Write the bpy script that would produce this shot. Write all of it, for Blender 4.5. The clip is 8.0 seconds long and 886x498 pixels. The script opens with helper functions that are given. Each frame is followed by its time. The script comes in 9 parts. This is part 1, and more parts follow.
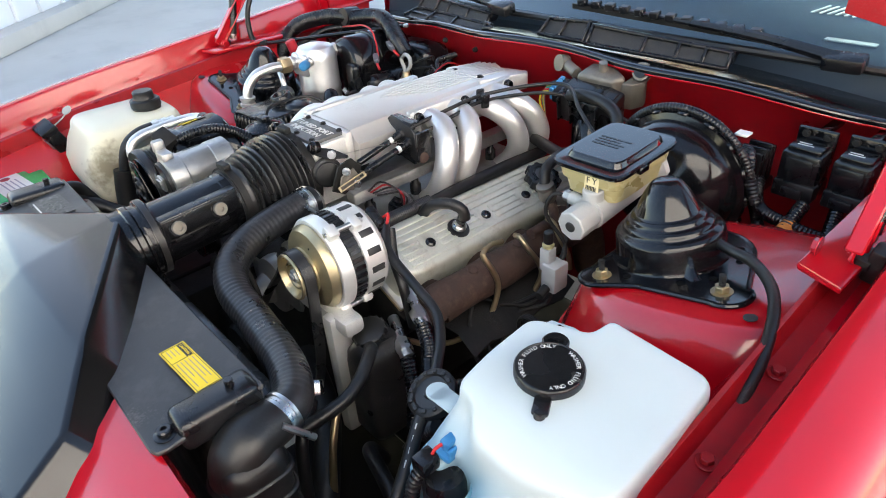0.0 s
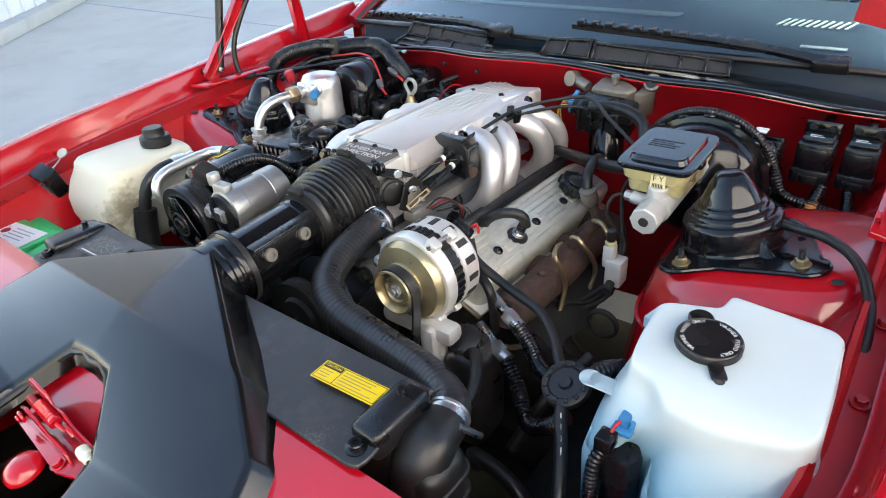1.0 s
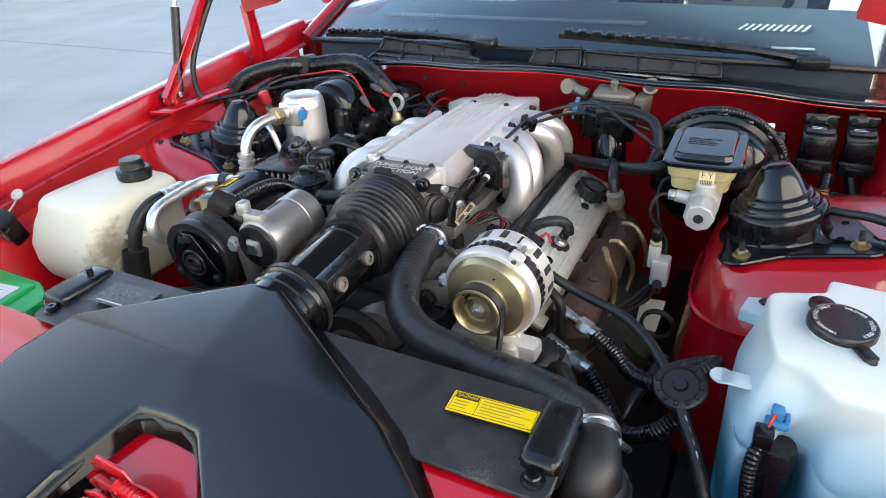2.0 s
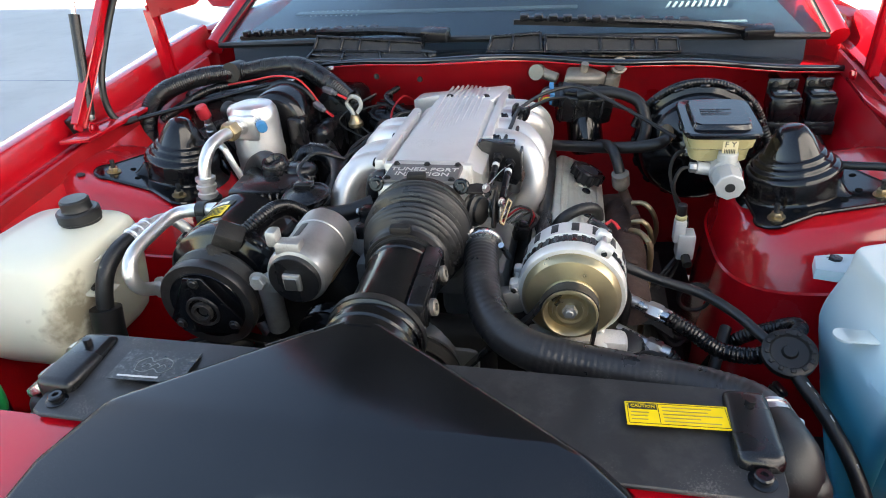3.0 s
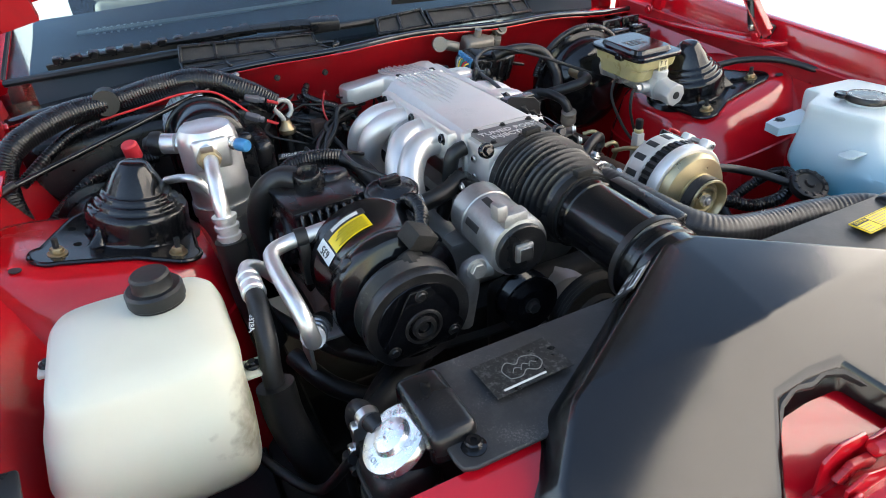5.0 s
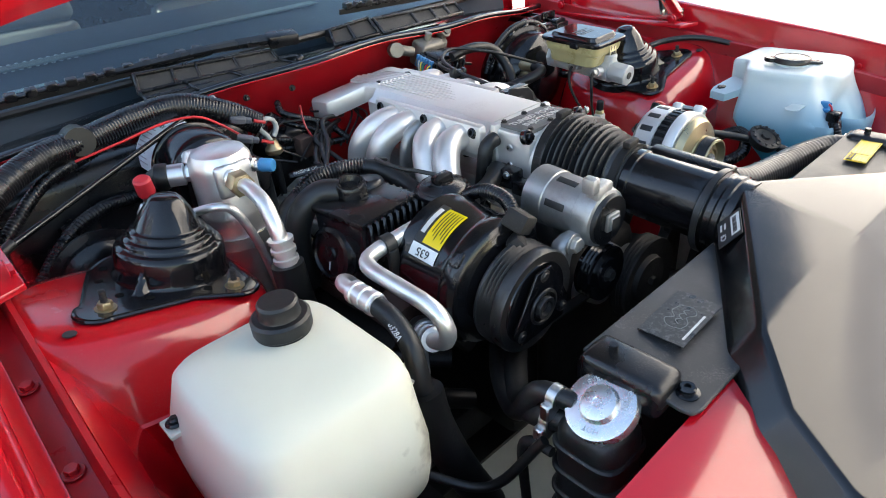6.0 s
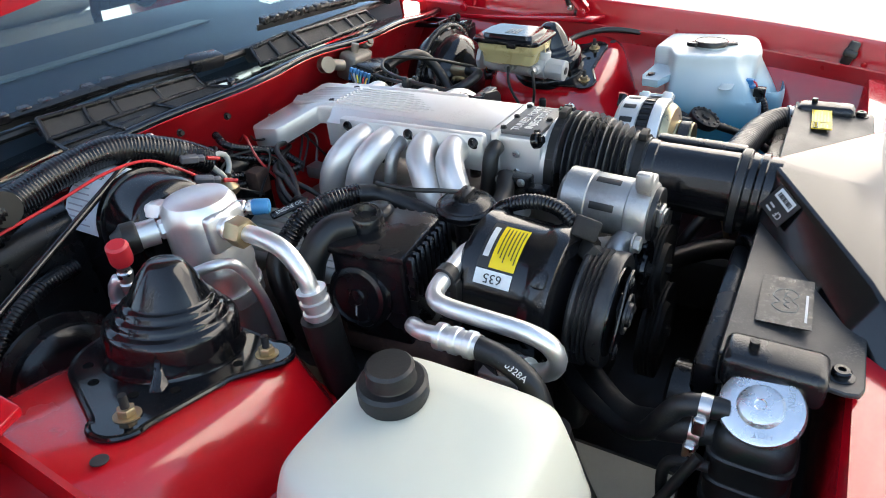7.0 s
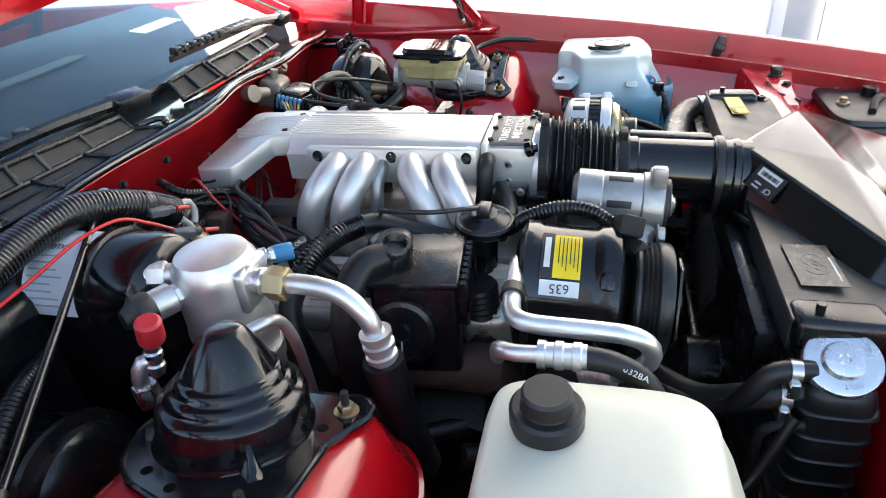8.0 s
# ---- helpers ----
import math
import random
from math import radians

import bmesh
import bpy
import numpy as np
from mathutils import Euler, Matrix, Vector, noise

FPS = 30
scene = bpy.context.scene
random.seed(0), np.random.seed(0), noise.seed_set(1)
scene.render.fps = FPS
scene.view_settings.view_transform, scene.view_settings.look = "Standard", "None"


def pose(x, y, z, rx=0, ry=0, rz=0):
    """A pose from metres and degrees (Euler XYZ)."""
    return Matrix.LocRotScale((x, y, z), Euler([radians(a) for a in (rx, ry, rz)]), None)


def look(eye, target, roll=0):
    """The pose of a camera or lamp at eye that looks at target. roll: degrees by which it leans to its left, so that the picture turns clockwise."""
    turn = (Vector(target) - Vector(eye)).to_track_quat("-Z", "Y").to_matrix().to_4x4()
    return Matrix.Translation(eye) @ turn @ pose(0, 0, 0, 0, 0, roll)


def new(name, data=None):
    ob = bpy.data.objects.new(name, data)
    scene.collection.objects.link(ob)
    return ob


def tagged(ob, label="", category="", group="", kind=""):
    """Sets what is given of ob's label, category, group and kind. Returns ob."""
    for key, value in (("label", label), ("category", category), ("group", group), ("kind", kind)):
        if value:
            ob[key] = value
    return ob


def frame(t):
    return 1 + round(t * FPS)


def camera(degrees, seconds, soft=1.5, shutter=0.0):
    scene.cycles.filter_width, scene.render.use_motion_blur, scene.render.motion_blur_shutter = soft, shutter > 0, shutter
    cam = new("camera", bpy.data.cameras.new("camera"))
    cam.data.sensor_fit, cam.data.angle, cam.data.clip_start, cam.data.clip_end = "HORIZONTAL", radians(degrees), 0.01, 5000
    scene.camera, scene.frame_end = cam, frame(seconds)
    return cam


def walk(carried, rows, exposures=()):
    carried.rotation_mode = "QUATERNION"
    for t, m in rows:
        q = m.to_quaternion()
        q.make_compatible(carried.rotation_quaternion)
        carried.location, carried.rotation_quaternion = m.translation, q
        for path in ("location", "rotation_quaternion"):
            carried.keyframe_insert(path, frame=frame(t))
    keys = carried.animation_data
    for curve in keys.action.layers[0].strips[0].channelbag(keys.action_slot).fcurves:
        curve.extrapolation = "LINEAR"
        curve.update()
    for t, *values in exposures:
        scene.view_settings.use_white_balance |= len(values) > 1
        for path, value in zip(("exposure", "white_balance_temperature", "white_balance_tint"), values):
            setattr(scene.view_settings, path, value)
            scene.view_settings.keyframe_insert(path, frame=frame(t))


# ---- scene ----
cam = camera(70.4, 8.0, soft=1.0)
PATH = [
    (0, (0.94, -0.718, 1.266), (-0.347, 0.373, 0.192), -4.0),
    (0.5, (0.887, -0.828, 1.272), (-0.361, 0.347, 0.24), -3.7),
    (1, (0.774, -0.943, 1.281), (-0.326, 0.381, 0.263), -3.9),
    (1.5, (0.655, -1.034, 1.278), (-0.304, 0.412, 0.283), -3.3),
    (3, (0.217, -1.075, 1.243), (-0.183, 0.611, 0.244), -3.8),
    (3.5, (0.033, -1.119, 1.253), (0.003, 0.603, 0.237), -3.4),
    (4, (-0.143, -1.116, 1.239), (0.122, 0.58, 0.212), -3.0),
    (4.5, (-0.333, -1.053, 1.23), (0.159, 0.583, 0.189), -3.5),
    (5, (-0.519, -1.006, 1.223), (0.194, 0.548, 0.187), -4.0),
    (6.5, (-0.865, -0.719, 1.217), (0.42, 0.416, 0.187), -5.7),
    (7, (-0.896, -0.582, 1.214), (0.533, 0.356, 0.175), -5.8),
    (7.5, (-0.94, -0.443, 1.225), (0.615, 0.268, 0.186), -5.7),
    (8, (-0.967, -0.331, 1.229), (0.677, 0.13, 0.188), -5.3),
]
walk(cam, [(t, look(eye, target, roll)) for t, eye, target, roll in PATH])

# ---- world, sun and exposure ----
world = bpy.data.worlds.new("sky")
scene.world = world
world.use_nodes = True
_n, _l = world.node_tree.nodes, world.node_tree.links
sky = _n.new("ShaderNodeTexSky")
sky.sky_type, sky.sun_disc = "NISHITA", False
sky.sun_elevation, sky.sun_rotation = radians(28), radians(-84.3)
sky.air_density, sky.dust_density, sky.ozone_density = 1.0, 0.1, 1.2
_n["Background"].inputs[1].default_value = 0.10
_l.new(sky.outputs[0], _n["Background"].inputs[0])
sun = new("sun", bpy.data.lights.new("sun", "SUN"))
sun.data.energy, sun.data.angle, sun.data.color = 5.0, radians(1), (1.0, 0.92, 0.82)
sun.matrix_world = look((-5.0, 0.5, 3.46), (0, 0, 0.8))
scene.view_settings.exposure = 2.36
scene.view_settings.use_white_balance = True
scene.view_settings.white_balance_temperature = 7400


# ---- materials ----
def mat(name, col, rough=0.5, metal=0.0, var=0.12, vscale=14.0, bump=0.06, bscale=260.0, rvar=0.12, coat=0.0, dirt=0.0,
        dirtcol=(0.10, 0.085, 0.07), spec=0.5, trans=0.0, sss=0.0, speck=0.0):
    m = bpy.data.materials.new(name)
    m.use_nodes = True
    nt = m.node_tree
    N, L = nt.nodes, nt.links
    b = N["Principled BSDF"]
    tc = N.new("ShaderNodeTexCoord")
    n1 = N.new("ShaderNodeTexNoise")
    n1.inputs["Scale"].default_value, n1.inputs["Detail"].default_value = vscale, 6
    L.new(tc.outputs["Object"], n1.inputs["Vector"])
    n2 = N.new("ShaderNodeTexNoise")
    n2.inputs["Scale"].default_value, n2.inputs["Detail"].default_value = bscale, 3
    L.new(tc.outputs["Object"], n2.inputs["Vector"])
    hsv = N.new("ShaderNodeHueSaturation")
    hsv.inputs["Color"].default_value = (*col, 1)
    mr = N.new("ShaderNodeMapRange")
    mr.inputs[1].default_value, mr.inputs[2].default_value = 0.25, 0.75
    mr.inputs[3].default_value, mr.inputs[4].default_value = 1 - var, 1 + var
    L.new(n1.outputs[0], mr.inputs[0])
    L.new(mr.outputs[0], hsv.inputs["Value"])
    out = hsv.outputs[0]
    if dirt:
        n3 = N.new("ShaderNodeTexNoise")
        n3.inputs["Scale"].default_value, n3.inputs["Detail"].default_value, n3.inputs["Roughness"].default_value = vscale * 2.3, 9, 0.65
        L.new(tc.outputs["Object"], n3.inputs["Vector"])
        dm = N.new("ShaderNodeMapRange")
        dm.inputs[1].default_value, dm.inputs[2].default_value, dm.inputs[4].default_value = 0.5, 0.72, dirt
        L.new(n3.outputs[0], dm.inputs[0])
        mx = N.new("ShaderNodeMix")
        mx.data_type = "RGBA"
        L.new(dm.outputs[0], mx.inputs[0])
        L.new(out, mx.inputs[6])
        mx.inputs[7].default_value = (*dirtcol, 1)
        out = mx.outputs[2]
    if speck:
        # fine dust and scuffs
        n4 = N.new("ShaderNodeTexNoise")
        n4.inputs["Scale"].default_value, n4.inputs["Detail"].default_value, n4.inputs["Roughness"].default_value = 420, 4, 0.7
        L.new(tc.outputs["Object"], n4.inputs["Vector"])
        n5 = N.new("ShaderNodeMath")
        n5.operation = "MULTIPLY"
        L.new(n4.outputs[0], n5.inputs[0])
        L.new(n1.outputs[0], n5.inputs[1])
        sm = N.new("ShaderNodeMapRange")
        sm.inputs[1].default_value, sm.inputs[2].default_value, sm.inputs[4].default_value = 0.33, 0.45, speck
        L.new(n5.outputs[0], sm.inputs[0])
        m5 = N.new("ShaderNodeMix")
        m5.data_type = "RGBA"
        L.new(sm.outputs[0], m5.inputs[0])
        L.new(out, m5.inputs[6])
        m5.inputs[7].default_value = (0.22, 0.20, 0.18, 1)
        out = m5.outputs[2]
    L.new(out, b.inputs["Base Color"])
    rr = N.new("ShaderNodeMapRange")
    rr.inputs[1].default_value, rr.inputs[2].default_value = 0.3, 0.7
    rr.inputs[3].default_value, rr.inputs[4].default_value = max(0.02, rough - rvar), min(1, rough + rvar)
    L.new(n1.outputs[0], rr.inputs[0])
    L.new(rr.outputs[0], b.inputs["Roughness"])
    b.inputs["Metallic"].default_value = metal
    b.inputs["Specular IOR Level"].default_value = spec
    b.inputs["Coat Weight"].default_value = coat
    b.inputs["Coat Roughness"].default_value = 0.06
    b.inputs["Transmission Weight"].default_value = trans
    if sss:
        b.inputs["Subsurface Weight"].default_value = sss
        b.inputs["Subsurface Radius"].default_value = (0.02, 0.02, 0.02)
        b.inputs["Subsurface Scale"].default_value = 0.6
    if bump:
        bp = N.new("ShaderNodeBump")
        bp.inputs["Strength"].default_value, bp.inputs["Distance"].default_value = bump, 0.002
        L.new(n2.outputs[0], bp.inputs["Height"])
        L.new(bp.outputs[0], b.inputs["Normal"])
    return m


M_RED = mat("red_paint", (0.46, 0.004, 0.012), 0.18, 0, 0.06, 5, 0.01, 120, 0.05, coat=0.7)
M_REDIN = mat("red_bay_paint", (0.46, 0.004, 0.010), 0.20, 0, 0.12, 6, 0.02, 160, 0.08, coat=0.6, dirt=0.14, dirtcol=(0.14, 0.012, 0.014), speck=0.12)
# dusty paint of the rails; on the firewall its darker red paints in shade
M_REDDUSTSHADE = mat("dusty_and_shaded_red_paint", (0.34, 0.006, 0.011), 0.38, 0, 0.2, 9, 0.05, 160, 0.15, dirt=0.35, dirtcol=(0.13, 0.02, 0.02), speck=0.10)
M_GLOSSBLK = mat("gloss_black_paint", (0.005, 0.005, 0.006), 0.14, 0, 0.15, 20, 0.03, 300, 0.08, dirt=0.05, dirtcol=(0.03, 0.028, 0.025), speck=0.10)
M_COWL = mat("polished_cowl_paint", (0.005, 0.005, 0.006), 0.12, 0, 0.15, 20, 0.04, 120, 0.06, dirt=0.05, dirtcol=(0.03, 0.028, 0.025), spec=0.9, speck=0.08)
M_DUCT = mat("black_duct_plastic", (0.004, 0.004, 0.0045), 0.17, 0, 0.2, 9, 0.015, 500, 0.05, dirt=0.03, dirtcol=(0.02, 0.02, 0.02), spec=0.6, speck=0.03)
M_PLASTIC = mat("black_plastic", (0.007, 0.007, 0.008), 0.27, 0, 0.2, 18, 0.08, 420, 0.12, dirt=0.07, dirtcol=(0.032, 0.03, 0.027), speck=0.12)
M_PANEL = mat("radiator_panel_plastic", (0.022, 0.022, 0.023), 0.42, 0, 0.25, 16, 0.08, 420, 0.12, dirt=0.30, dirtcol=(0.085, 0.08, 0.075), speck=0.34)
M_RUBBER = mat("black_rubber", (0.009, 0.009, 0.009), 0.42, 0, 0.25, 25, 0.10, 300, 0.12, dirt=0.09, dirtcol=(0.035, 0.032, 0.028), speck=0.14)
M_DARK = mat("sooty_iron", (0.012, 0.011, 0.010), 0.65, 0.2, 0.4, 20, 0.4, 120, 0.15, dirt=0.25, dirtcol=(0.035, 0.03, 0.025), speck=0.15)
M_CAST = mat("silver_cast_aluminium", (0.70, 0.68, 0.65), 0.42, 0.65, 0.07, 10, 0.12, 500, 0.07, dirt=0.12, dirtcol=(0.40, 0.37, 0.33), speck=0.25)
M_RUNNER = mat("silver_painted_tube", (0.70, 0.68, 0.66), 0.40, 0.72, 0.06, 12, 0.05, 600, 0.06, dirt=0.10, dirtcol=(0.42, 0.38, 0.33))
M_ALU = mat("grey_aluminium", (0.42, 0.42, 0.41), 0.42, 0.8, 0.14, 18, 0.15, 300, 0.10, dirt=0.35, dirtcol=(0.20, 0.17, 0.14), speck=0.4)
M_VALVE = mat("valve_cover_aluminium", (0.68, 0.68, 0.60), 0.42, 0.60, 0.12, 12, 0.12, 400, 0.1, dirt=0.35, dirtcol=(0.26, 0.22, 0.15), speck=0.3)
M_BELLOWS = mat("worn_grey_rubber", (0.018, 0.018, 0.019), 0.34, 0, 0.25, 25, 0.06, 300, 0.12, dirt=0.2, dirtcol=(0.06, 0.055, 0.048), speck=0.3)
M_SATIN = mat("satin_black_steel", (0.016, 0.015, 0.015), 0.36, 0, 0.25, 30, 0.05, 300, 0.1, dirt=0.3, dirtcol=(0.05, 0.045, 0.04), speck=0.3)
M_ALTCASE = mat("alternator_aluminium", (0.74, 0.73, 0.70), 0.42, 0.55, 0.08, 20, 0.12, 400, 0.1, dirt=0.15, dirtcol=(0.35, 0.32, 0.28), speck=0.3)
M_STEEL = mat("bright_steel", (0.55, 0.55, 0.54), 0.3, 1.0, 0.1, 40, 0.05, 400, 0.1)
M_PIPE = mat("bright_aluminium_pipe", (0.76, 0.75, 0.73), 0.36, 0.85, 0.08, 30, 0.04, 400, 0.08, dirt=0.15, dirtcol=(0.45, 0.43, 0.40))
M_ZINC = mat("yellow_zinc_plate", (0.48, 0.40, 0.24), 0.34, 0.85, 0.15, 25, 0.04, 400, 0.08, dirt=0.2, dirtcol=(0.28, 0.26, 0.22))
M_BRASS = mat("brass_plate", (0.42, 0.33, 0.20), 0.42, 0.9, 0.12, 50, 0.04, 300, 0.1)
M_RUST = mat("rusty_iron", (0.050, 0.026, 0.019), 0.75, 0.1, 0.35, 30, 0.5, 180, 0.12, dirt=0.5, dirtcol=(0.12, 0.07, 0.05))
M_NATURAL = mat("natural_polyethylene", (0.66, 0.65, 0.53), 0.40, 0, 0.05, 7, 0.02, 200, 0.06, dirt=0.10, dirtcol=(0.60, 0.56, 0.40), sss=0.25, speck=0.15)
M_TAN = mat("amber_reservoir_plastic", (0.42, 0.36, 0.18), 0.3, 0, 0.1, 20, 0.03, 200, 0.08, sss=0.2)
M_YELLOW = mat("yellow_sticker", (0.85, 0.60, 0.01), 0.4, 0, 0.05, 30, 0.02, 200, 0.08)
M_WHITE = mat("white_sticker", (0.75, 0.76, 0.74), 0.45, 0, 0.06, 40, 0.02, 200, 0.08, dirt=0.15, dirtcol=(0.5, 0.5, 0.48))
M_INK = mat("black_ink", (0.02, 0.02, 0.02), 0.5, 0, 0.1, 30, 0.0, 200, 0.05)
# near-black for solid discs that paint the shaded inside of holes
M_HOLESHADE = mat("hole_shade_black", (0.004, 0.004, 0.004), 0.9, 0, 0.1, 30, 0.0, 200, 0.05, spec=0.1)
M_NOTE = mat("pale_blue_paper", (0.64, 0.72, 0.78), 0.45, 0, 0.06, 40, 0.02, 200, 0.08, dirt=0.15, dirtcol=(0.4, 0.45, 0.48))
M_WORN = mat("worn_sticker_film", (0.012, 0.012, 0.012), 0.35, 0, 0.2, 90, 0.05, 300, 0.1, dirt=0.7, dirtcol=(0.16, 0.16, 0.15))
M_LID = mat("dark_cast_lid", (0.15, 0.145, 0.14), 0.5, 0.4, 0.15, 30, 0.3, 300, 0.1)
M_GREYCON = mat("grey_connector_plastic", (0.10, 0.10, 0.11), 0.45, 0, 0.1, 30, 0.02, 200, 0.08)
M_CYLINDER = mat("pale_cast_cylinder", (0.50, 0.50, 0.49), 0.55, 0.35, 0.08, 25, 0.2, 500, 0.08, dirt=0.15, dirtcol=(0.34, 0.32, 0.28), speck=0.15)
M_CREAM = mat("cream_paper_label", (0.72, 0.62, 0.36), 0.5, 0, 0.06, 40, 0.02, 200, 0.08)
M_LIDBLK = mat("polished_black_lid", (0.006, 0.006, 0.007), 0.09, 0, 0.1, 20, 0.01, 300, 0.03, spec=0.7)
M_DULLALU = mat("dull_stained_alloy", (0.22, 0.20, 0.17), 0.5, 0.6, 0.2, 20, 0.2, 300, 0.1, dirt=0.4, dirtcol=(0.10, 0.08, 0.06))
M_INKW = mat("pale_ink", (0.62, 0.62, 0.60), 0.5, 0, 0.15, 60, 0.0, 200, 0.05)
M_GREEN = mat("green_battery_plastic", (0.01, 0.42, 0.12), 0.38, 0, 0.08, 20, 0.03, 200, 0.08)
M_BLUE = mat("blue_plastic", (0.03, 0.20, 0.42), 0.4, 0, 0.1, 40, 0.04, 200, 0.08)
M_REDCAP = mat("red_plastic", (0.45, 0.02, 0.03), 0.42, 0, 0.15, 50, 0.06, 200, 0.08)
M_WIRERED = mat("red_wire", (0.55, 0.02, 0.02), 0.4, 0, 0.1, 30, 0.0)
M_WIREORANGE = mat("orange_wire", (0.60, 0.20, 0.03), 0.4, 0, 0.1, 30, 0.0)
M_WIREYEL = mat("yellow_wire", (0.70, 0.52, 0.05), 0.4, 0, 0.1, 30, 0.0)
M_WIREGREEN = mat("green_wire", (0.02, 0.22, 0.14), 0.4, 0, 0.1, 30, 0.0)
M_WIREWHITE = mat("white_wire", (0.40, 0.40, 0.37), 0.45, 0, 0.1, 30, 0.0)
M_WALL = mat("white_painted_wall", (0.80, 0.81, 0.84), 0.6, 0, 0.05, 1.5, 0.04, 60, 0.08)
# white door colour with its shade painted in as blue-grey
M_DOORSHADE = mat("shaded_white_door_paint", (0.46, 0.48, 0.54), 0.55, 0, 0.05, 1.5, 0.04, 60, 0.08)
M_GREYWALL = mat("grey_painted_trim", (0.35, 0.37, 0.42), 0.6, 0, 0.05, 2, 0.04, 60, 0.08)
M_MESH = mat("dark_inlet_mesh", (0.022, 0.021, 0.020), 0.6, 0, 0.3, 30, 0.5, 900, 0.1, dirt=0.4, dirtcol=(0.06, 0.055, 0.05))
M_DASH = mat("slate_blue_dashboard", (0.022, 0.040, 0.060), 0.6, 0, 0.10, 5, 0.02, 300, 0.08)
M_SEAT = mat("grey_seat_leather", (0.16, 0.17, 0.16), 0.55, 0, 0.08, 12, 0.1, 200, 0.08)
M_CHROME = mat("polished_cap_metal", (0.78, 0.78, 0.78), 0.26, 0.9, 0.06, 40, 0.05, 300, 0.06)


def concrete():
    m = mat("concrete", (0.54, 0.525, 0.50), 0.8, 0, 0.12, 0.9, 0.25, 45, 0.08, dirt=0.35, dirtcol=(0.32, 0.315, 0.31))
    return m


M_CONC = concrete()


def washer_plastic():
    """White plastic, tinted by the blue fluid that stands inside up to about 0.70 m."""
    m = mat("white_washer_plastic", (0.58, 0.65, 0.65), 0.34, 0, 0.03, 8, 0.02, 200, 0.06, sss=0.25)
    N, L = m.node_tree.nodes, m.node_tree.links
    b = N["Principled BSDF"]
    old = b.inputs["Base Color"].links[0].from_socket
    g = N.new("ShaderNodeNewGeometry")
    s = N.new("ShaderNodeSeparateXYZ")
    L.new(g.outputs["Position"], s.inputs[0])
    no = N.new("ShaderNodeTexNoise")
    no.inputs["Scale"].default_value = 9
    L.new(g.outputs["Position"], no.inputs["Vector"])
    ad = N.new("ShaderNodeMath")
    ad.operation = "MULTIPLY_ADD"
    ad.inputs[1].default_value = 0.05
    L.new(no.outputs[0], ad.inputs[0])
    L.new(s.outputs["Z"], ad.inputs[2])
    r = N.new("ShaderNodeMapRange")
    r.inputs[1].default_value, r.inputs[2].default_value = 0.690, 0.808
    r.inputs[3].default_value, r.inputs[4].default_value = 1.0, 0.0
    L.new(ad.outputs[0], r.inputs[0])
    mx = N.new("ShaderNodeMix")
    mx.data_type = "RGBA"
    L.new(r.outputs[0], mx.inputs[0])
    L.new(old, mx.inputs[6])
    mx.inputs[7].default_value = (0.04, 0.32, 0.46, 1)
    L.new(mx.outputs[2], b.inputs["Base Color"])
    return m


M_WASHER = washer_plastic()


def grimy_bottle():
    """Cream plastic with one brown oily stain by the hose."""
    m = mat("grimy_polyethylene", (0.66, 0.65, 0.53), 0.40, 0, 0.05, 7, 0.02, 200, 0.06, dirt=0.10, dirtcol=(0.60, 0.56, 0.40), sss=0.25, speck=0.1)
    N, L = m.node_tree.nodes, m.node_tree.links
    b = N["Principled BSDF"]
    old = b.inputs["Base Color"].links[0].from_socket
    g = N.new("ShaderNodeNewGeometry")
    d = N.new("ShaderNodeVectorMath")
    d.operation = "DISTANCE"
    d.inputs[1].default_value = (-0.498, -0.430, 0.715)
    L.new(g.outputs["Position"], d.inputs[0])
    no = N.new("ShaderNodeTexNoise")
    no.inputs["Scale"].default_value, no.inputs["Detail"].default_value = 45, 8
    L.new(g.outputs["Position"], no.inputs["Vector"])
    ad = N.new("ShaderNodeMath")
    ad.operation = "MULTIPLY_ADD"
    ad.inputs[1].default_value = 0.13
    L.new(no.outputs[0], ad.inputs[0])
    L.new(d.outputs["Value"], ad.inputs[2])
    r = N.new("ShaderNodeMapRange")
    r.inputs[1].default_value, r.inputs[2].default_value = 0.085, 0.125
    r.inputs[3].default_value, r.inputs[4].default_value = 0.75, 0.0
    L.new(ad.outputs[0], r.inputs[0])
    mx = N.new("ShaderNodeMix")
    mx.data_type = "RGBA"
    L.new(r.outputs[0], mx.inputs[0])
    L.new(old, mx.inputs[6])
    mx.inputs[7].default_value = (0.16, 0.13, 0.07, 1)
    L.new(mx.outputs[2], b.inputs["Base Color"])
    return m


M_GRIMY = grimy_bottle()


def glass(name, tint):
    m = bpy.data.materials.new(name)
    m.use_nodes = True
    b = m.node_tree.nodes["Principled BSDF"]
    b.inputs["Base Color"].default_value = (*tint, 1)
    b.inputs["Roughness"].default_value = 0.02
    b.inputs["Transmission Weight"].default_value = 1.0
    b.inputs["IOR"].default_value = 1.5
    return m


M_GLASS = glass("tinted_windscreen_glass", (0.50, 0.70, 0.76))


# ---- building helpers ----
def thing(name, base, label="", category="", group="", kind=""):
    e = new(name)
    e.location, e.empty_display_size = base, 0.05
    return tagged(e, label, category, group, kind)


def offset_of(ob):
    v = Vector((0, 0, 0))
    while ob is not None:
        v += ob.location
        ob = ob.parent
    return v


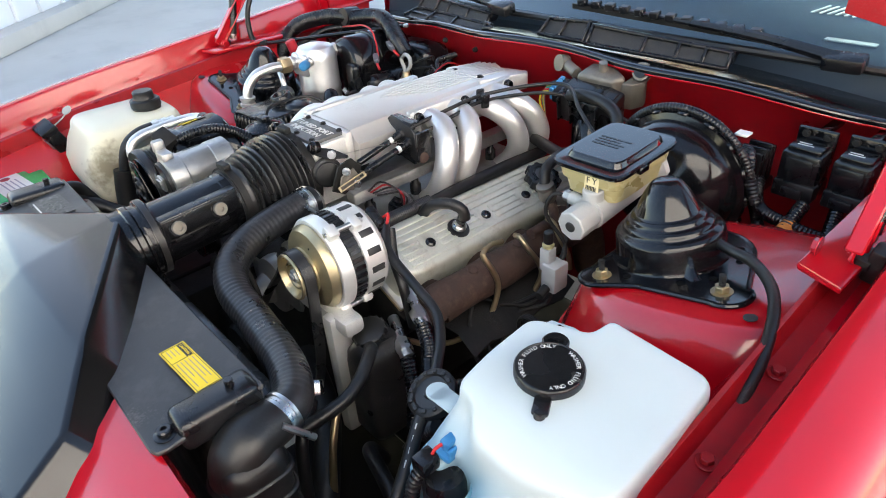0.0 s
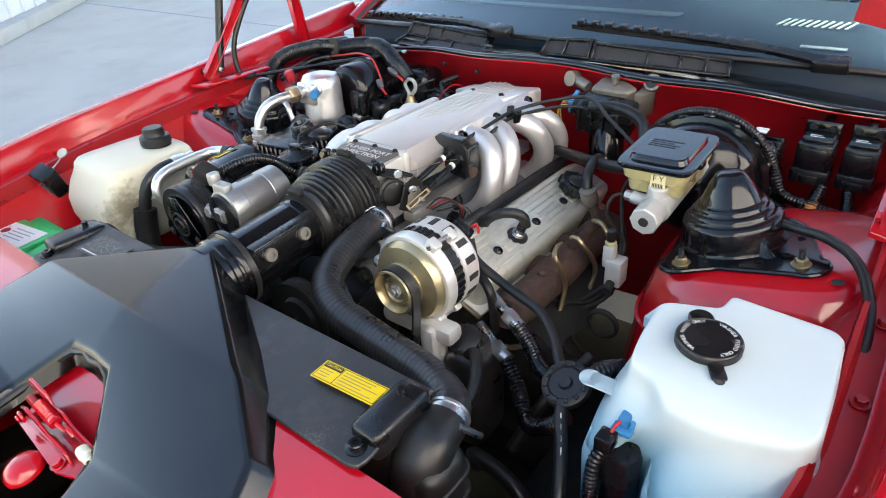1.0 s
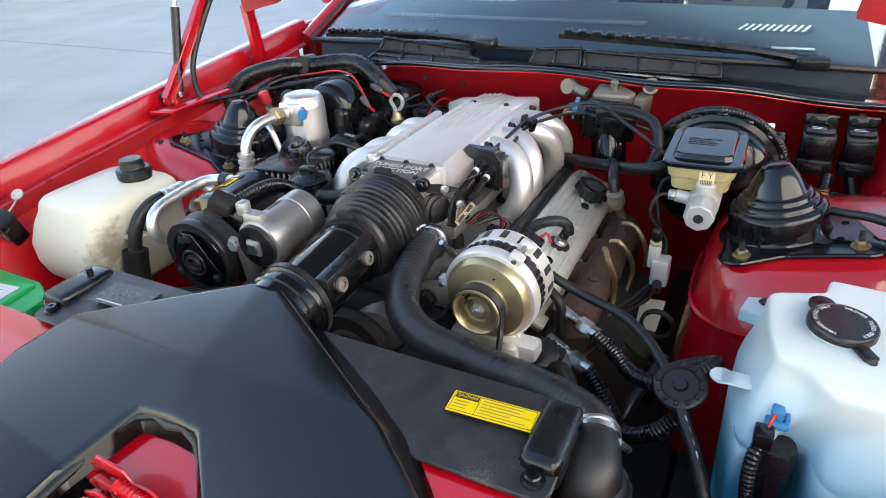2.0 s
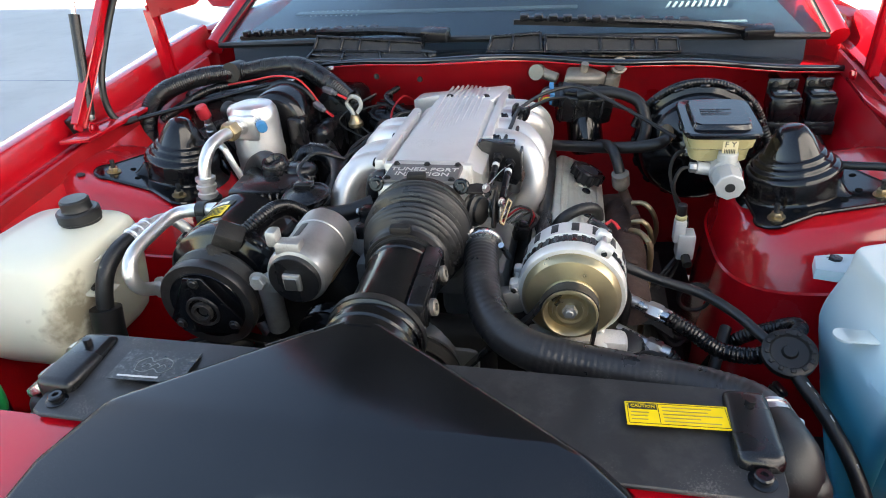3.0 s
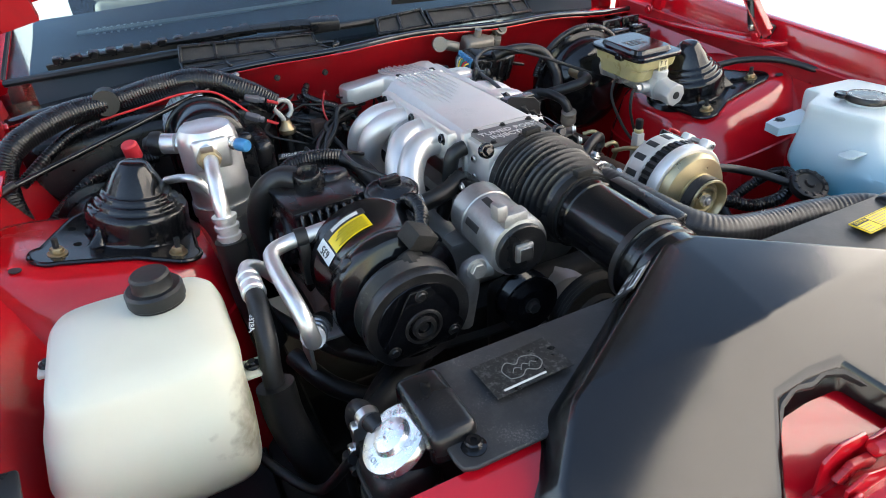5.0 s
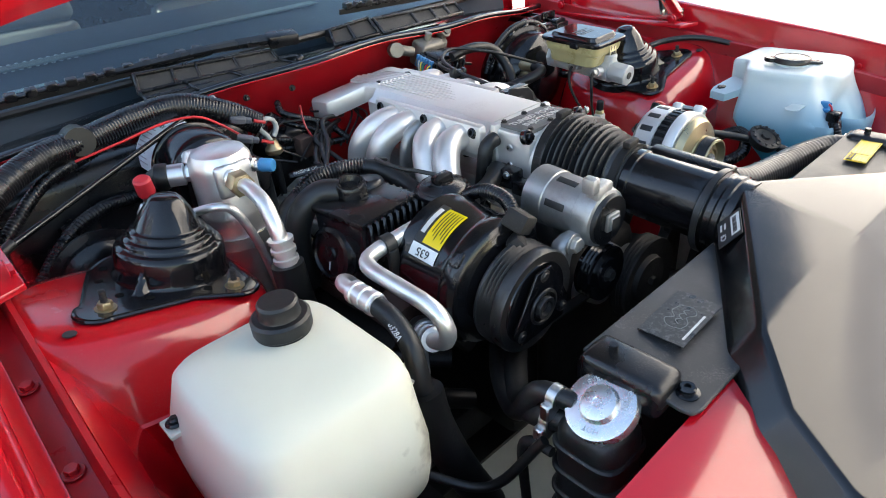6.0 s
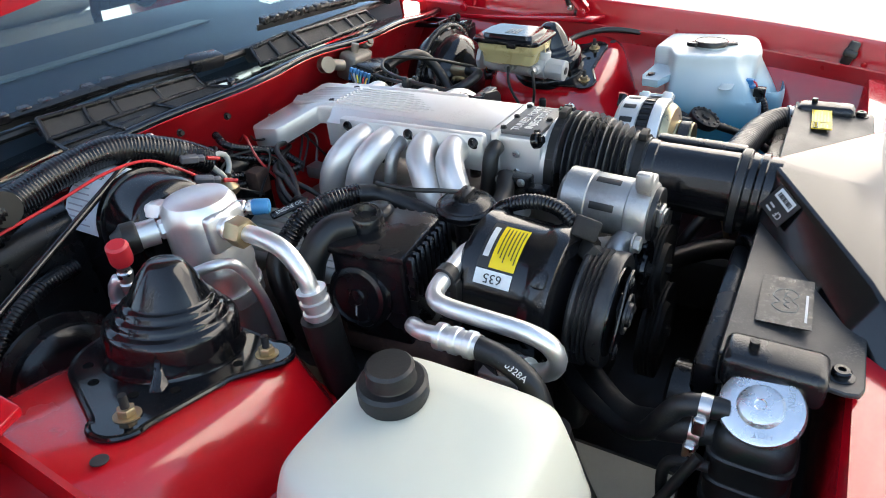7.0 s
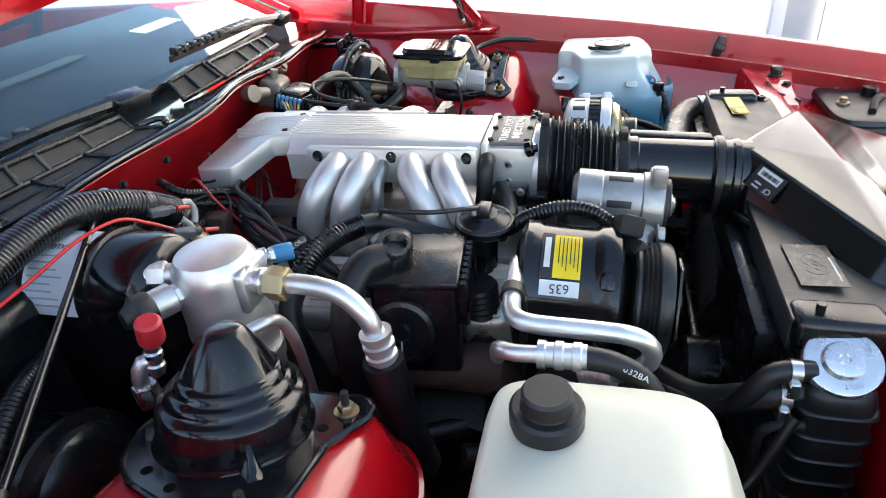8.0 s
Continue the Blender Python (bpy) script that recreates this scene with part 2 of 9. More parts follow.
def part(name, bm, material, parent, label="", sharp=38, flat=False):
    me = bpy.data.meshes.new(name)
    bmesh.ops.recalc_face_normals(bm, faces=bm.faces)
    bm.to_mesh(me)
    bm.free()
    me.transform(Matrix.Translation(-offset_of(parent)))
    me.materials.append(material)
    if not flat:
        me.polygons.foreach_set("use_smooth", [True] * len(me.polygons))
        me.set_sharp_from_angle(angle=radians(sharp))
    ob = new(name, me)
    ob.parent = parent
    return tagged(ob, label)


def piece(name, bm, material, label="", category="", kind="", sharp=38):
    """A single-mesh thing, its origin at the middle of its base."""
    me = bpy.data.meshes.new(name)
    bmesh.ops.recalc_face_normals(bm, faces=bm.faces)
    lo = Vector([min(v.co[i] for v in bm.verts) for i in range(3)])
    hi = Vector([max(v.co[i] for v in bm.verts) for i in range(3)])
    base = Vector(((lo.x + hi.x) / 2, (lo.y + hi.y) / 2, lo.z))
    bm.to_mesh(me)
    bm.free()
    me.transform(Matrix.Translation(-base))
    me.materials.append(material)
    me.polygons.foreach_set("use_smooth", [True] * len(me.polygons))
    me.set_sharp_from_angle(angle=radians(sharp))
    ob = new(name, me)
    ob.location = base
    return tagged(ob, label, category, "", kind)


def axis_m(origin, direction, xdir=None):
    """A frame whose z runs along direction."""
    z = Vector(direction).normalized()
    x = Vector(xdir) if xdir else (Vector((1, 0, 0)) if abs(z.x) < 0.9 else Vector((0, 1, 0)))
    x = (x - z * x.dot(z)).normalized()
    y = z.cross(x)
    m = Matrix((x, y, z)).transposed().to_4x4()
    m.translation = origin
    return m


def join(*bms):
    """Merge bmeshes into the first."""
    a = bms[0]
    for b in bms[1:]:
        me = bpy.data.meshes.new("tmp")
        b.to_mesh(me)
        b.free()
        a.from_mesh(me)
        bpy.data.meshes.remove(me)
    return a


def raw(verts, faces):
    me = bpy.data.meshes.new("tmp")
    me.from_pydata([tuple(v) for v in verts], [], faces)
    bm = bmesh.new()
    bm.from_mesh(me)
    bpy.data.meshes.remove(me)
    return bm


def lathe(profile, m=None, n=32, squash=None):
    """Turn a profile of (radius, height) about z, then place it by m."""
    verts, faces, rings = [], [], []
    for r, h in profile:
        if r <= 1e-6:
            rings.append([len(verts)])
            verts.append(Vector((0, 0, h)))
        else:
            rings.append(list(range(len(verts), len(verts) + n)))
            for k in range(n):
                a = 2 * math.pi * k / n
                verts.append(Vector((r * math.cos(a), r * math.sin(a), h)))
    for a, b in zip(rings, rings[1:]):
        for k in range(n):
            q = (k + 1) % n
            if len(a) == 1 and len(b) > 1:
                faces.append((a[0], b[k], b[q]))
            elif len(b) == 1 and len(a) > 1:
                faces.append((a[k], a[q], b[0]))
            elif len(a) > 1:
                faces.append((a[k], a[q], b[q], b[k]))
    if len(rings[0]) > 1 and rings[0] != rings[-1]:
        faces.append(tuple(reversed(rings[0])))
    if len(rings[-1]) > 1:
        faces.append(tuple(rings[-1]))
    if m is not None:
        verts = [m @ v for v in verts]
    return raw(verts, faces)


def disc(m, r, h, bev=0.002, n=28):
    b = min(bev, r * 0.4, h * 0.4)
    return lathe([(r - b, 0), (r, b), (r, h - b), (r - b, h)], m, n)


def hexnut(m, r, h):
    return lathe([(r * 0.92, 0), (r, h * 0.12), (r, h * 0.88), (r * 0.9, h)], m, 6)


def box(x0, x1, y0, y1, z0, z1, bev=0.004, seg=2, m=None):
    bm = bmesh.new()
    bmesh.ops.create_cube(bm, size=1.0)
    bmesh.ops.scale(bm, vec=(x1 - x0, y1 - y0, z1 - z0), verts=bm.verts)
    bmesh.ops.translate(bm, vec=((x0 + x1) / 2, (y0 + y1) / 2, (z0 + z1) / 2), verts=bm.verts)
    if bev:
        bev = min(bev, 0.45 * min(x1 - x0, y1 - y0, z1 - z0))
        bmesh.ops.bevel(bm, geom=bm.edges[:], offset=bev, segments=seg, affect="EDGES", profile=0.5)
    if m is not None:
        bm.transform(m)
    return bm


def prism(points, z0, z1, bev=0.003, seg=2, m=None):
    """A plan outline drawn out between two heights."""
    n = len(points)
    verts = [(x, y, z0) for x, y in points] + [(x, y, z1) for x, y in points]
    faces = [tuple(range(n - 1, -1, -1)), tuple(range(n, 2 * n))] + [(k, (k + 1) % n, n + (k + 1) % n, n + k) for k in range(n)]
    bm = raw(verts, faces)
    if bev:
        bmesh.ops.bevel(bm, geom=bm.edges[:], offset=bev, segments=seg, affect="EDGES", profile=0.5, clamp_overlap=True)
    if m is not None:
        bm.transform(m)
    return bm


def spline(points, step=0.008):
    P = [Vector(p) for p in points]
    P = [P[0] * 2 - P[1]] + P + [P[-1] * 2 - P[-2]]
    out = []
    for i in range(1, len(P) - 2):
        a, b, c, d = P[i - 1:i + 3]
        k = max(2, int((c - b).length / step))
        for j in range(k):
            t = j / k
            out.append(0.5 * (2 * b + (c - a) * t + (2 * a - 5 * b + 4 * c - d) * t * t + (3 * b - a - 3 * c + d) * t ** 3))
    return out + [P[-2]]


def tube(points, r, n=12, step=0.008, radius=None, ends=True, smooth=True):
    """A round bar along a smooth line. radius: a function of the way run in metres and of the whole length."""
    path = spline(points, step) if smooth and len(points) > 2 else [Vector(p) for p in points]
    if not smooth or len(points) == 2:
        fine = []
        for a, b in zip(path, path[1:]):
            k = max(1, int((b - a).length / step)) if radius else 1
            fine += [a.lerp(b, j / k) for j in range(k)]
        path = fine + [path[-1]]
    total = sum((b - a).length for a, b in zip(path, path[1:]))
    verts, run, up = [], 0.0, None
    for i, p in enumerate(path):
        d = (path[min(i + 1, len(path) - 1)] - path[max(i - 1, 0)]).normalized()
        if up is None:
            up = Vector((0, 0, 1)) if abs(d.z) < 0.9 else Vector((1, 0, 0))
        up = (up - d * up.dot(d)).normalized()
        side = d.cross(up)
        if i:
            run += (p - path[i - 1]).length
        rr = radius(run, total) if radius else r
        for k in range(n):
            a = 2 * math.pi * k / n
            verts.append(p + (up * math.cos(a) + side * math.sin(a)) * rr)
    faces = []
    for i in range(len(path) - 1):
        for k in range(n):
            q = (k + 1) % n
            faces.append((i * n + k, i * n + q, (i + 1) * n + q, (i + 1) * n + k))
    if ends:
        faces += [tuple(range(n - 1, -1, -1)), tuple(range((len(path) - 1) * n, len(path) * n))]
    return raw(verts, faces)


def corrugated(points, r, pitch=0.005, depth=0.14, n=12):
    """Split-loom or bellows hose."""
    return tube(points, r, n, pitch / 4, lambda s, t: r * (1 - depth * (0.5 + 0.5 * math.cos(2 * math.pi * s / pitch))))


def ring_pts(cx, cy, hx, hy, power, n):
    out = []
    for k in range(n):
        a = 2 * math.pi * k / n
        c, s = math.cos(a), math.sin(a)
        out.append((cx + hx * math.copysign(abs(c) ** (2 / power), c), cy + hy * math.copysign(abs(s) ** (2 / power), s)))
    return out


def loft(sections, n=48, cap=True):
    """sections: lists of equal length of points, from bottom to top."""
    verts, faces = [], []
    m = len(sections[0])
    for s in sections:
        verts += [Vector(p) for p in s]
    for i in range(len(sections) - 1):
        for k in range(m):
            q = (k + 1) % m
            faces.append((i * m + k, i * m + q, (i + 1) * m + q, (i + 1) * m + k))
    if cap:
        faces += [tuple(range(m - 1, -1, -1)), tuple(range((len(sections) - 1) * m, len(sections) * m))]
    return raw(verts, faces)


def sweep_y(profile, ys, thick=0.0025):
    """A sheet: profile(y) gives (x, z) points, drawn along y."""
    rows = [[(x, y, z) for x, z in profile(y)] for y in ys]
    m = len(rows[0])
    verts = [p for r in rows for p in r]
    faces = [(i * m + k, i * m + k + 1, (i + 1) * m + k + 1, (i + 1) * m + k) for i in range(len(rows) - 1) for k in range(m - 1)]
    bm = raw(verts, faces)
    bmesh.ops.recalc_face_normals(bm, faces=bm.faces)
    bmesh.ops.solidify(bm, geom=bm.faces[:], thickness=thick)
    return bm


def letters(text, size, m, depth=0.0006, align="CENTER"):
    cu = bpy.data.curves.new("lettering", "FONT")
    cu.body, cu.size, cu.extrude, cu.align_x, cu.align_y, cu.resolution_u = text, size, depth / 2, align, "CENTER", 2
    ob = bpy.data.objects.new("lettering", cu)
    scene.collection.objects.link(ob)
    me = bpy.data.meshes.new_from_object(ob.evaluated_get(bpy.context.evaluated_depsgraph_get()))
    bm = bmesh.new()
    bm.from_mesh(me)
    bpy.data.objects.remove(ob)
    bpy.data.meshes.remove(me)
    bpy.data.curves.remove(cu)
    bm.transform(m)
    return bm


def bars(m, rows, width, pitch, height, rng, lift=0.0006):
    """Lines of writing too small to read."""
    out = None
    for k in range(rows):
        w = width * rng.uniform(0.6, 1.0)
        b = box(-width / 2, -width / 2 + w, -k * pitch - height / 2, -k * pitch + height / 2, 0, lift, 0, m=m)
        out = b if out is None else join(out, b)
    return out


def clamp(parent, centre, direction, r, w=0.010, name="hose_clamp"):
    m = axis_m(centre, direction)
    c = part(name, lathe([(r, -w / 2), (r + 0.0014, -w / 2), (r + 0.0014, w / 2), (r, w / 2)], m, 28), M_STEEL, parent, "bright steel band clamp with a screw")
    return c


def bolt(parent, centre, direction, r=0.007, h=0.006, material=None, name="bolt"):
    m = axis_m(centre, direction)
    return part(name, join(disc(m, r * 1.35, h * 0.3, 0.0004, 16), hexnut(m @ Matrix.Translation((0, 0, h * 0.3)), r, h)), material or M_STEEL, parent)


rng = random.Random(7)

# ---- ground and buildings ----
def ground():
    g = raw([(-60, -60, 0), (60, -60, 0), (60, 60, 0), (-60, 60, 0)], [(0, 1, 2, 3)])
    bmesh.ops.subdivide_edges(g, edges=g.edges[:], cuts=20, use_grid_fill=True)
    ob = piece("ground", g, M_CONC, "pale sunlit concrete yard with faint joints", "ground", "structure")
    for x0, x1, y0, y1 in ((-9.5, -3.0, 3.49, 3.502), (-3.006, -2.994, -8, 12), (3.0, 3.012, -8, 12)):
        part("joint", box(x0, x1, y0, y1, 0.001, 0.004, 0), M_GREYWALL, ob)


ground()


def garage_wall(name, m, a, b, height, kerb):
    """White ribbed wall with a low kerb and a sectional door."""
    e = thing(name, (0, 0, 0), "white painted ribbed wall with a pale concrete kerb", "wall", "", "structure")
    part("wall_face", box(a, b, 0, 0.2, 0, height, 0, m=m), M_WALL, e)
    if kerb:
        part("kerb", box(a, b, -kerb, 0.0, 0, 0.15, 0.015, m=m), M_CONC, e)
    k = a + 0.3
    while k < b:
        part("rib", box(k, k + 0.06, -0.035, 0.0, 0.15 if kerb else 0.0, height, 0.006, m=m), M_WALL, e)
        k += 0.42
    return e


def roller_door(m, width, height):
    e = thing("door_1", m.translation, "white sectional garage door, its shade painted in as blue-grey, with a grey jamb", "garage door", "", "structure")
    for k in range(5):
        # panels and jambs carry painted shade, darker than the wall
        h = height / 5
        part("panel", box(-width / 2, width / 2, -0.09, -0.04, 0.08 + k * h, 0.08 + (k + 1) * h - 0.012, 0.008, m=m), M_DOORSHADE, e)
    part("jamb", box(-width / 2 - 0.16, -width / 2 - 0.01, -0.12, -0.01, 0, height + 0.2, 0.01, m=m), M_DOORSHADE, e)
    part("jamb", box(width / 2 + 0.01, width / 2 + 0.16, -0.12, -0.01, 0, height + 0.2, 0.01, m=m), M_DOORSHADE, e)
    part("post", box(-width / 2 - 0.42, -width / 2 - 0.17, -0.10, -0.005, 0, height + 0.4, 0.01, m=m), M_GREYWALL, e)
    return e


# its unseen upper part is made tall enough to shade the car
garage_wall("wall_west", pose(-8.4, 2.3, 0, 0, 0, 139), -4.5, 9, 5.2, 0.22)
# its unseen length and height are added to bounce sunlight back
garage_wall("wall_east", pose(4.0, -1.4, 0, 0, 0, 225), -7.0, 3.4, 5.0, 0.0)
roller_door(pose(4.0, -1.4, 0, 0, 0, 225) @ Matrix.Translation((1.75, 0, 0)), 2.2, 2.4)

# ---- the car body ----
car = thing("car", (0, 0, 0), "red sports car with its hood propped open", "car")


def flange_x(y):
    """The inner edge of the fender's top, which closes in towards the nose."""
    return 0.832 - 0.28 * max(0.0, -0.35 - y) ** 1.5


def flange_z(y):
    return 0.866 + 0.105 * (y + 0.1)


def span(a, b, n):
    return [a + (b - a) * k / n for k in range(n + 1)]


def fender(s):
    def prof(y):
        x, z = flange_x(y), flange_z(y)
        w = 0.945 - 0.25 * max(0.0, -0.55 - y)
        return [(s * p, q) for p, q in ((x - 0.020, z - 0.066), (x - 0.012, z - 0.066), (x - 0.004, z - 0.062), (x, z - 0.05), (x + 0.002, z - 0.010), (x + 0.006, z - 0.002),
                (x + 0.012, z), (x + 0.04, z - 0.002), (x + 0.07, z - 0.012), (w - 0.012, z - 0.05), (w, z - 0.11), (w + 0.008, z - 0.24), (w + 0.005, z - 0.42), (w - 0.02, 0.25))]
    part("fender", sweep_y(prof, span(-1.05, 0.62, 28)), M_RED, car, "glossy red front fender")


def rail(s):
    def prof(y):
        x, z = flange_x(y), flange_z(y)
        return [(s * p, q) for p, q in ((x - 0.058, z - 0.09), (x - 0.056, z - 0.052), (x - 0.050, z - 0.050), (x - 0.047, z - 0.058), (x - 0.044, z - 0.072), (x - 0.018, z - 0.074), (x - 0.010, z - 0.069))]
    ob = part("fender_rail", sweep_y(prof, span(-0.98, 0.50, 22)), M_REDDUSTSHADE, car, "dusty red gutter rail along the fender")
    for y in (-0.72, -0.5, -0.3, -0.16):
        x, z = flange_x(y), flange_z(y)
        part("bolt", join(disc(axis_m((s * (x - 0.030), y, z - 0.072), (0, 0, 1)), 0.011, 0.002), hexnut(axis_m((s * (x - 0.030), y, z - 0.070), (0, 0, 1)), 0.007, 0.006)), M_REDDUSTSHADE, ob)
        if y < -0.2:
            part("rivet", lathe([(0.006, 0), (0.005, 0.002), (0, 0.003)], axis_m((s * (x + 0.001), y + 0.07, z - 0.045), (-s, 0, 0)), 12), M_REDIN, ob)
    for y in (0.02, -0.62):
        x, z = flange_x(y), flange_z(y)
        part("bump_stop", join(box(-0.011, 0.011, -0.026, 0.026, -0.002, 0.016, 0.004, m=axis_m((s * (x - 0.005), y, z - 0.035), (-s, 0, 0.15), (0, 1, 0.3))),
                               box(-0.014, 0.014, -0.008, 0.008, 0.010, 0.028, 0.003, m=axis_m((s * (x - 0.005), y, z - 0.035), (-s, 0, 0.15), (0, 1, 0.3)))), M_RUBBER, ob, "black rubber hood bump stop")


def tower_top_z(x):
    return 0.742 + 0.22 * (abs(x) - 0.53)


def strut_tower(s):
    """A pressed dome with a tilted top, on a flared skirt."""
    rings = []
    n = 56
    spec = [(0.0, 0.30, 0.020), (0.25, 0.52, 0.012), (0.5, 0.64, 0.006), (0.52, 0.662, 0.008), (0.535, 0.664, 0.004), (0.8, 0.715, 0.0), (0.93, 0.748, -0.006), (0.98, 0.758, -0.018), (1.0, 0.762, -0.034), (1.0, 0.763, -0.08), (1.0, 0.763, -0.13)]
    for a, z, grow in spec:
        hx, hy = 0.165 + grow + 0.02 * (1 - a), 0.155 + grow + 0.05 * (1 - a)
        cy = 0.022 - 0.02 * (1 - a)
        if s < 0:
            hy, cy = hy - 0.035, cy - 0.035
        pts = ring_pts(0.648, cy, max(hx, 0.02), max(hy, 0.02), 3.2, n)
        rings.append([(s * x, y, z + (tower_top_z(x) - 0.762) * a) for x, y in pts])
    ob = part("strut_tower", loft(rings), M_REDIN, car, "red painted strut tower")
    # solid black disc, painting the dark inside of the hole
    part("drain_hole", disc(axis_m((s * 0.742, -0.094, tower_top_z(0.742) + 0.0005), (-s * 0.17, 0, 1)), 0.008, 0.0016, 0.0003), M_INK, ob)


def apron(s):
    def prof(y):
        x, z = flange_x(y), flange_z(y)
        k = max(0.0, -0.25 - y)
        return [(s * p, q) for p, q in ((x - 0.057, z - 0.086), (x - 0.075, z - 0.115), (x - 0.11, z - 0.19), (x - 0.14 - 0.05 * k, z - 0.30), (x - 0.17 - 0.1 * k, 0.40), (x - 0.18 - 0.1 * k, 0.25))]
    part("inner_fender", sweep_y(prof, span(-0.95, 0.50, 18)), M_REDIN, car, "red inner fender panel")


for s in (1, -1):
    fender(s)
    rail(s)
    strut_tower(s)
    apron(s)


def cowl_y(x):
    return 0.345 + 0.155 * x * x


def cowl_z(x):
    return 0.905 - 0.085 * x * x


def lip_y(x):
    """The panel's front edge swells forward over the middle of the firewall."""
    return cowl_y(x) - 0.032 * math.exp(-((x + 0.05) / 0.11) ** 2) - 0.012 * math.exp(-((x - 0.30) / 0.14) ** 2) + 0.006 * math.sin(9 * x)


def lip_z(x):
    return cowl_z(x) + 0.012 * math.exp(-((x + 0.05) / 0.11) ** 2) + 0.003 * math.sin(17 * x)


def cowl():
    xs = span(-0.80, 0.80, 80)
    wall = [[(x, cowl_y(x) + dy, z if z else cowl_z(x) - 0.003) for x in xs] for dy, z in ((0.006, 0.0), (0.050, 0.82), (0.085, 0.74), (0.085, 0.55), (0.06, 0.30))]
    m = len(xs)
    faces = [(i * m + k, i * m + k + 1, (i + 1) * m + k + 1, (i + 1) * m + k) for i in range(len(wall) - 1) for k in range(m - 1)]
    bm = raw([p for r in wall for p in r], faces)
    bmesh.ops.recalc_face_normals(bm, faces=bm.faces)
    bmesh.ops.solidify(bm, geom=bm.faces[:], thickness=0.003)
    # darker red than the bay paint, in place of shade below the cowl
    part("firewall", bm, M_REDDUSTSHADE, car, "red firewall in a darker dusty red that paints in its shade")
    def row(dy, dz, k):
        """k: how far the row keeps to the wavy front edge."""
        return [(x, k * lip_y(x) + (1 - k) * cowl_y(x) + dy + 0.003 * math.sin(31 * x + 60 * dy) * (1 - k), k * lip_z(x) + (1 - k) * cowl_z(x) + dz) for x in xs]
    rows = [row(-0.004, -0.010, 1), row(-0.007, -0.004, 1), row(-0.004, 0.001, 1), row(0.003, 0.0025, 1), row(0.012, 0.001, 0.9), row(0.020, -0.003, 0.7), row(0.030, -0.004, 0.4), row(0.045, -0.006, 0), row(0.075, -0.006, 0), row(0.095, -0.012, 0), row(0.16, -0.02, 0), row(0.24, -0.03, 0)]
    faces = [(i * m + k, i * m + k + 1, (i + 1) * m + k + 1, (i + 1) * m + k) for i in range(len(rows) - 1) for k in range(m - 1)]
    bm = raw([p for r in rows for p in r], faces)
    bmesh.ops.recalc_face_normals(bm, faces=bm.faces)
    bmesh.ops.solidify(bm, geom=bm.faces[:], thickness=0.002)
    part("cowl_panel", bm, M_COWL, car, "gloss black cowl panel with a wavy front lip", 60)
    lip = tube([(x, lip_y(x) - 0.001, lip_z(x) - 0.011) for x in span(-0.78, 0.78, 60)], 0.0035, 8, 0.03)
    part("cowl_lip", lip, M_REDIN, car)


cowl()


def bar_between(a, b, w, h, up):
    """A flat bar from a to b."""
    a, b = Vector(a), Vector(b)
    m = axis_m(a, up, b - a)
    return box(-0.5 * w, (b - a).length + 0.5 * w, -w / 2, w / 2, -h, 0.0, min(w, h) * 0.3, 1, m)


def cowl_grille(label, cells, back, front, apron_cells=()):
    """A plastic air inlet: a sloping row of framed mesh windows, and for some a flat apron of slots before it.
    cells: bounds from 0 to 1 along the inlet; back, front: its upper and lower edges at both ends."""
    (b0, b1), (f0, f1) = [[Vector(p) for p in q] for q in (back, front)]
    e = thing("cowl_grille", (b0 + b1) / 2, label, "grille", "cowl grilles")
    at = lambda u, v: b0.lerp(b1, u).lerp(f0.lerp(f1, u), v)
    up = (b1 - b0).cross(f0 - b0)
    up = up if up.z > 0 else -up
    up.normalize()
    for v, w in ((0, 0.008), (1, 0.008)):
        part("frame", bar_between(at(0, v), at(1, v), w, 0.010, up), M_PLASTIC, e)
    for u in cells:
        part("rib", bar_between(at(u, 0), at(u, 1), 0.007, 0.010, up), M_PLASTIC, e)
    part("mesh", raw([at(u, v) - up * 0.006 for u, v in ((0, 0), (1, 0), (1, 1), (0, 1))], [(0, 1, 2, 3)]), M_MESH, e, "fine dark mesh")
    for k, (u, v) in enumerate(((0, 0), (1, 0))):
        q = at(u, v)
        part("side_cheek", raw([q, at(u, 1), (q.x, q.y + 0.02, at(u, 1).z - 0.004), (q.x, q.y + 0.035, q.z - 0.008)], [(0, 1, 2, 3)]), M_PLASTIC, e)
    part("top_cover", raw([at(0, 0), at(1, 0), at(1, 0) + Vector((0, 0.04, -0.010)), at(0, 0) + Vector((0, 0.04, -0.010))], [(0, 1, 2, 3)]), M_PLASTIC, e)
    if apron_cells:
        g0, g1 = Vector((-0.435, 0.372, 0.897)), Vector((-0.125, 0.352, 0.908))
        fat = lambda u, v: f0.lerp(f1, u).lerp(g0.lerp(g1, u), v)
        n = Vector((0, -0.2, 1))
        for v in (0.45, 1.0):
            part("frame", bar_between(fat(0, v), fat(1, v), 0.007, 0.006, n), M_PLASTIC, e)
        for u in apron_cells:
            part("rib", bar_between(fat(u, 0), fat(u, 1), 0.006, 0.006, n), M_PLASTIC, e)
        end = fat(1, 0.5)
        part("end_loop", tube([fat(1, 0), end + Vector((0.022, 0.004, 0.002)), end + Vector((0.024, -0.012, 0.0)), fat(1, 1)], 0.005, 8), M_PLASTIC, e)
        part("mesh", raw([fat(u, v) - n * 0.006 for u, v in ((0, 0), (1, 0), (1, 1), (0, 1))], [(0, 1, 2, 3)]), M_MESH, e)


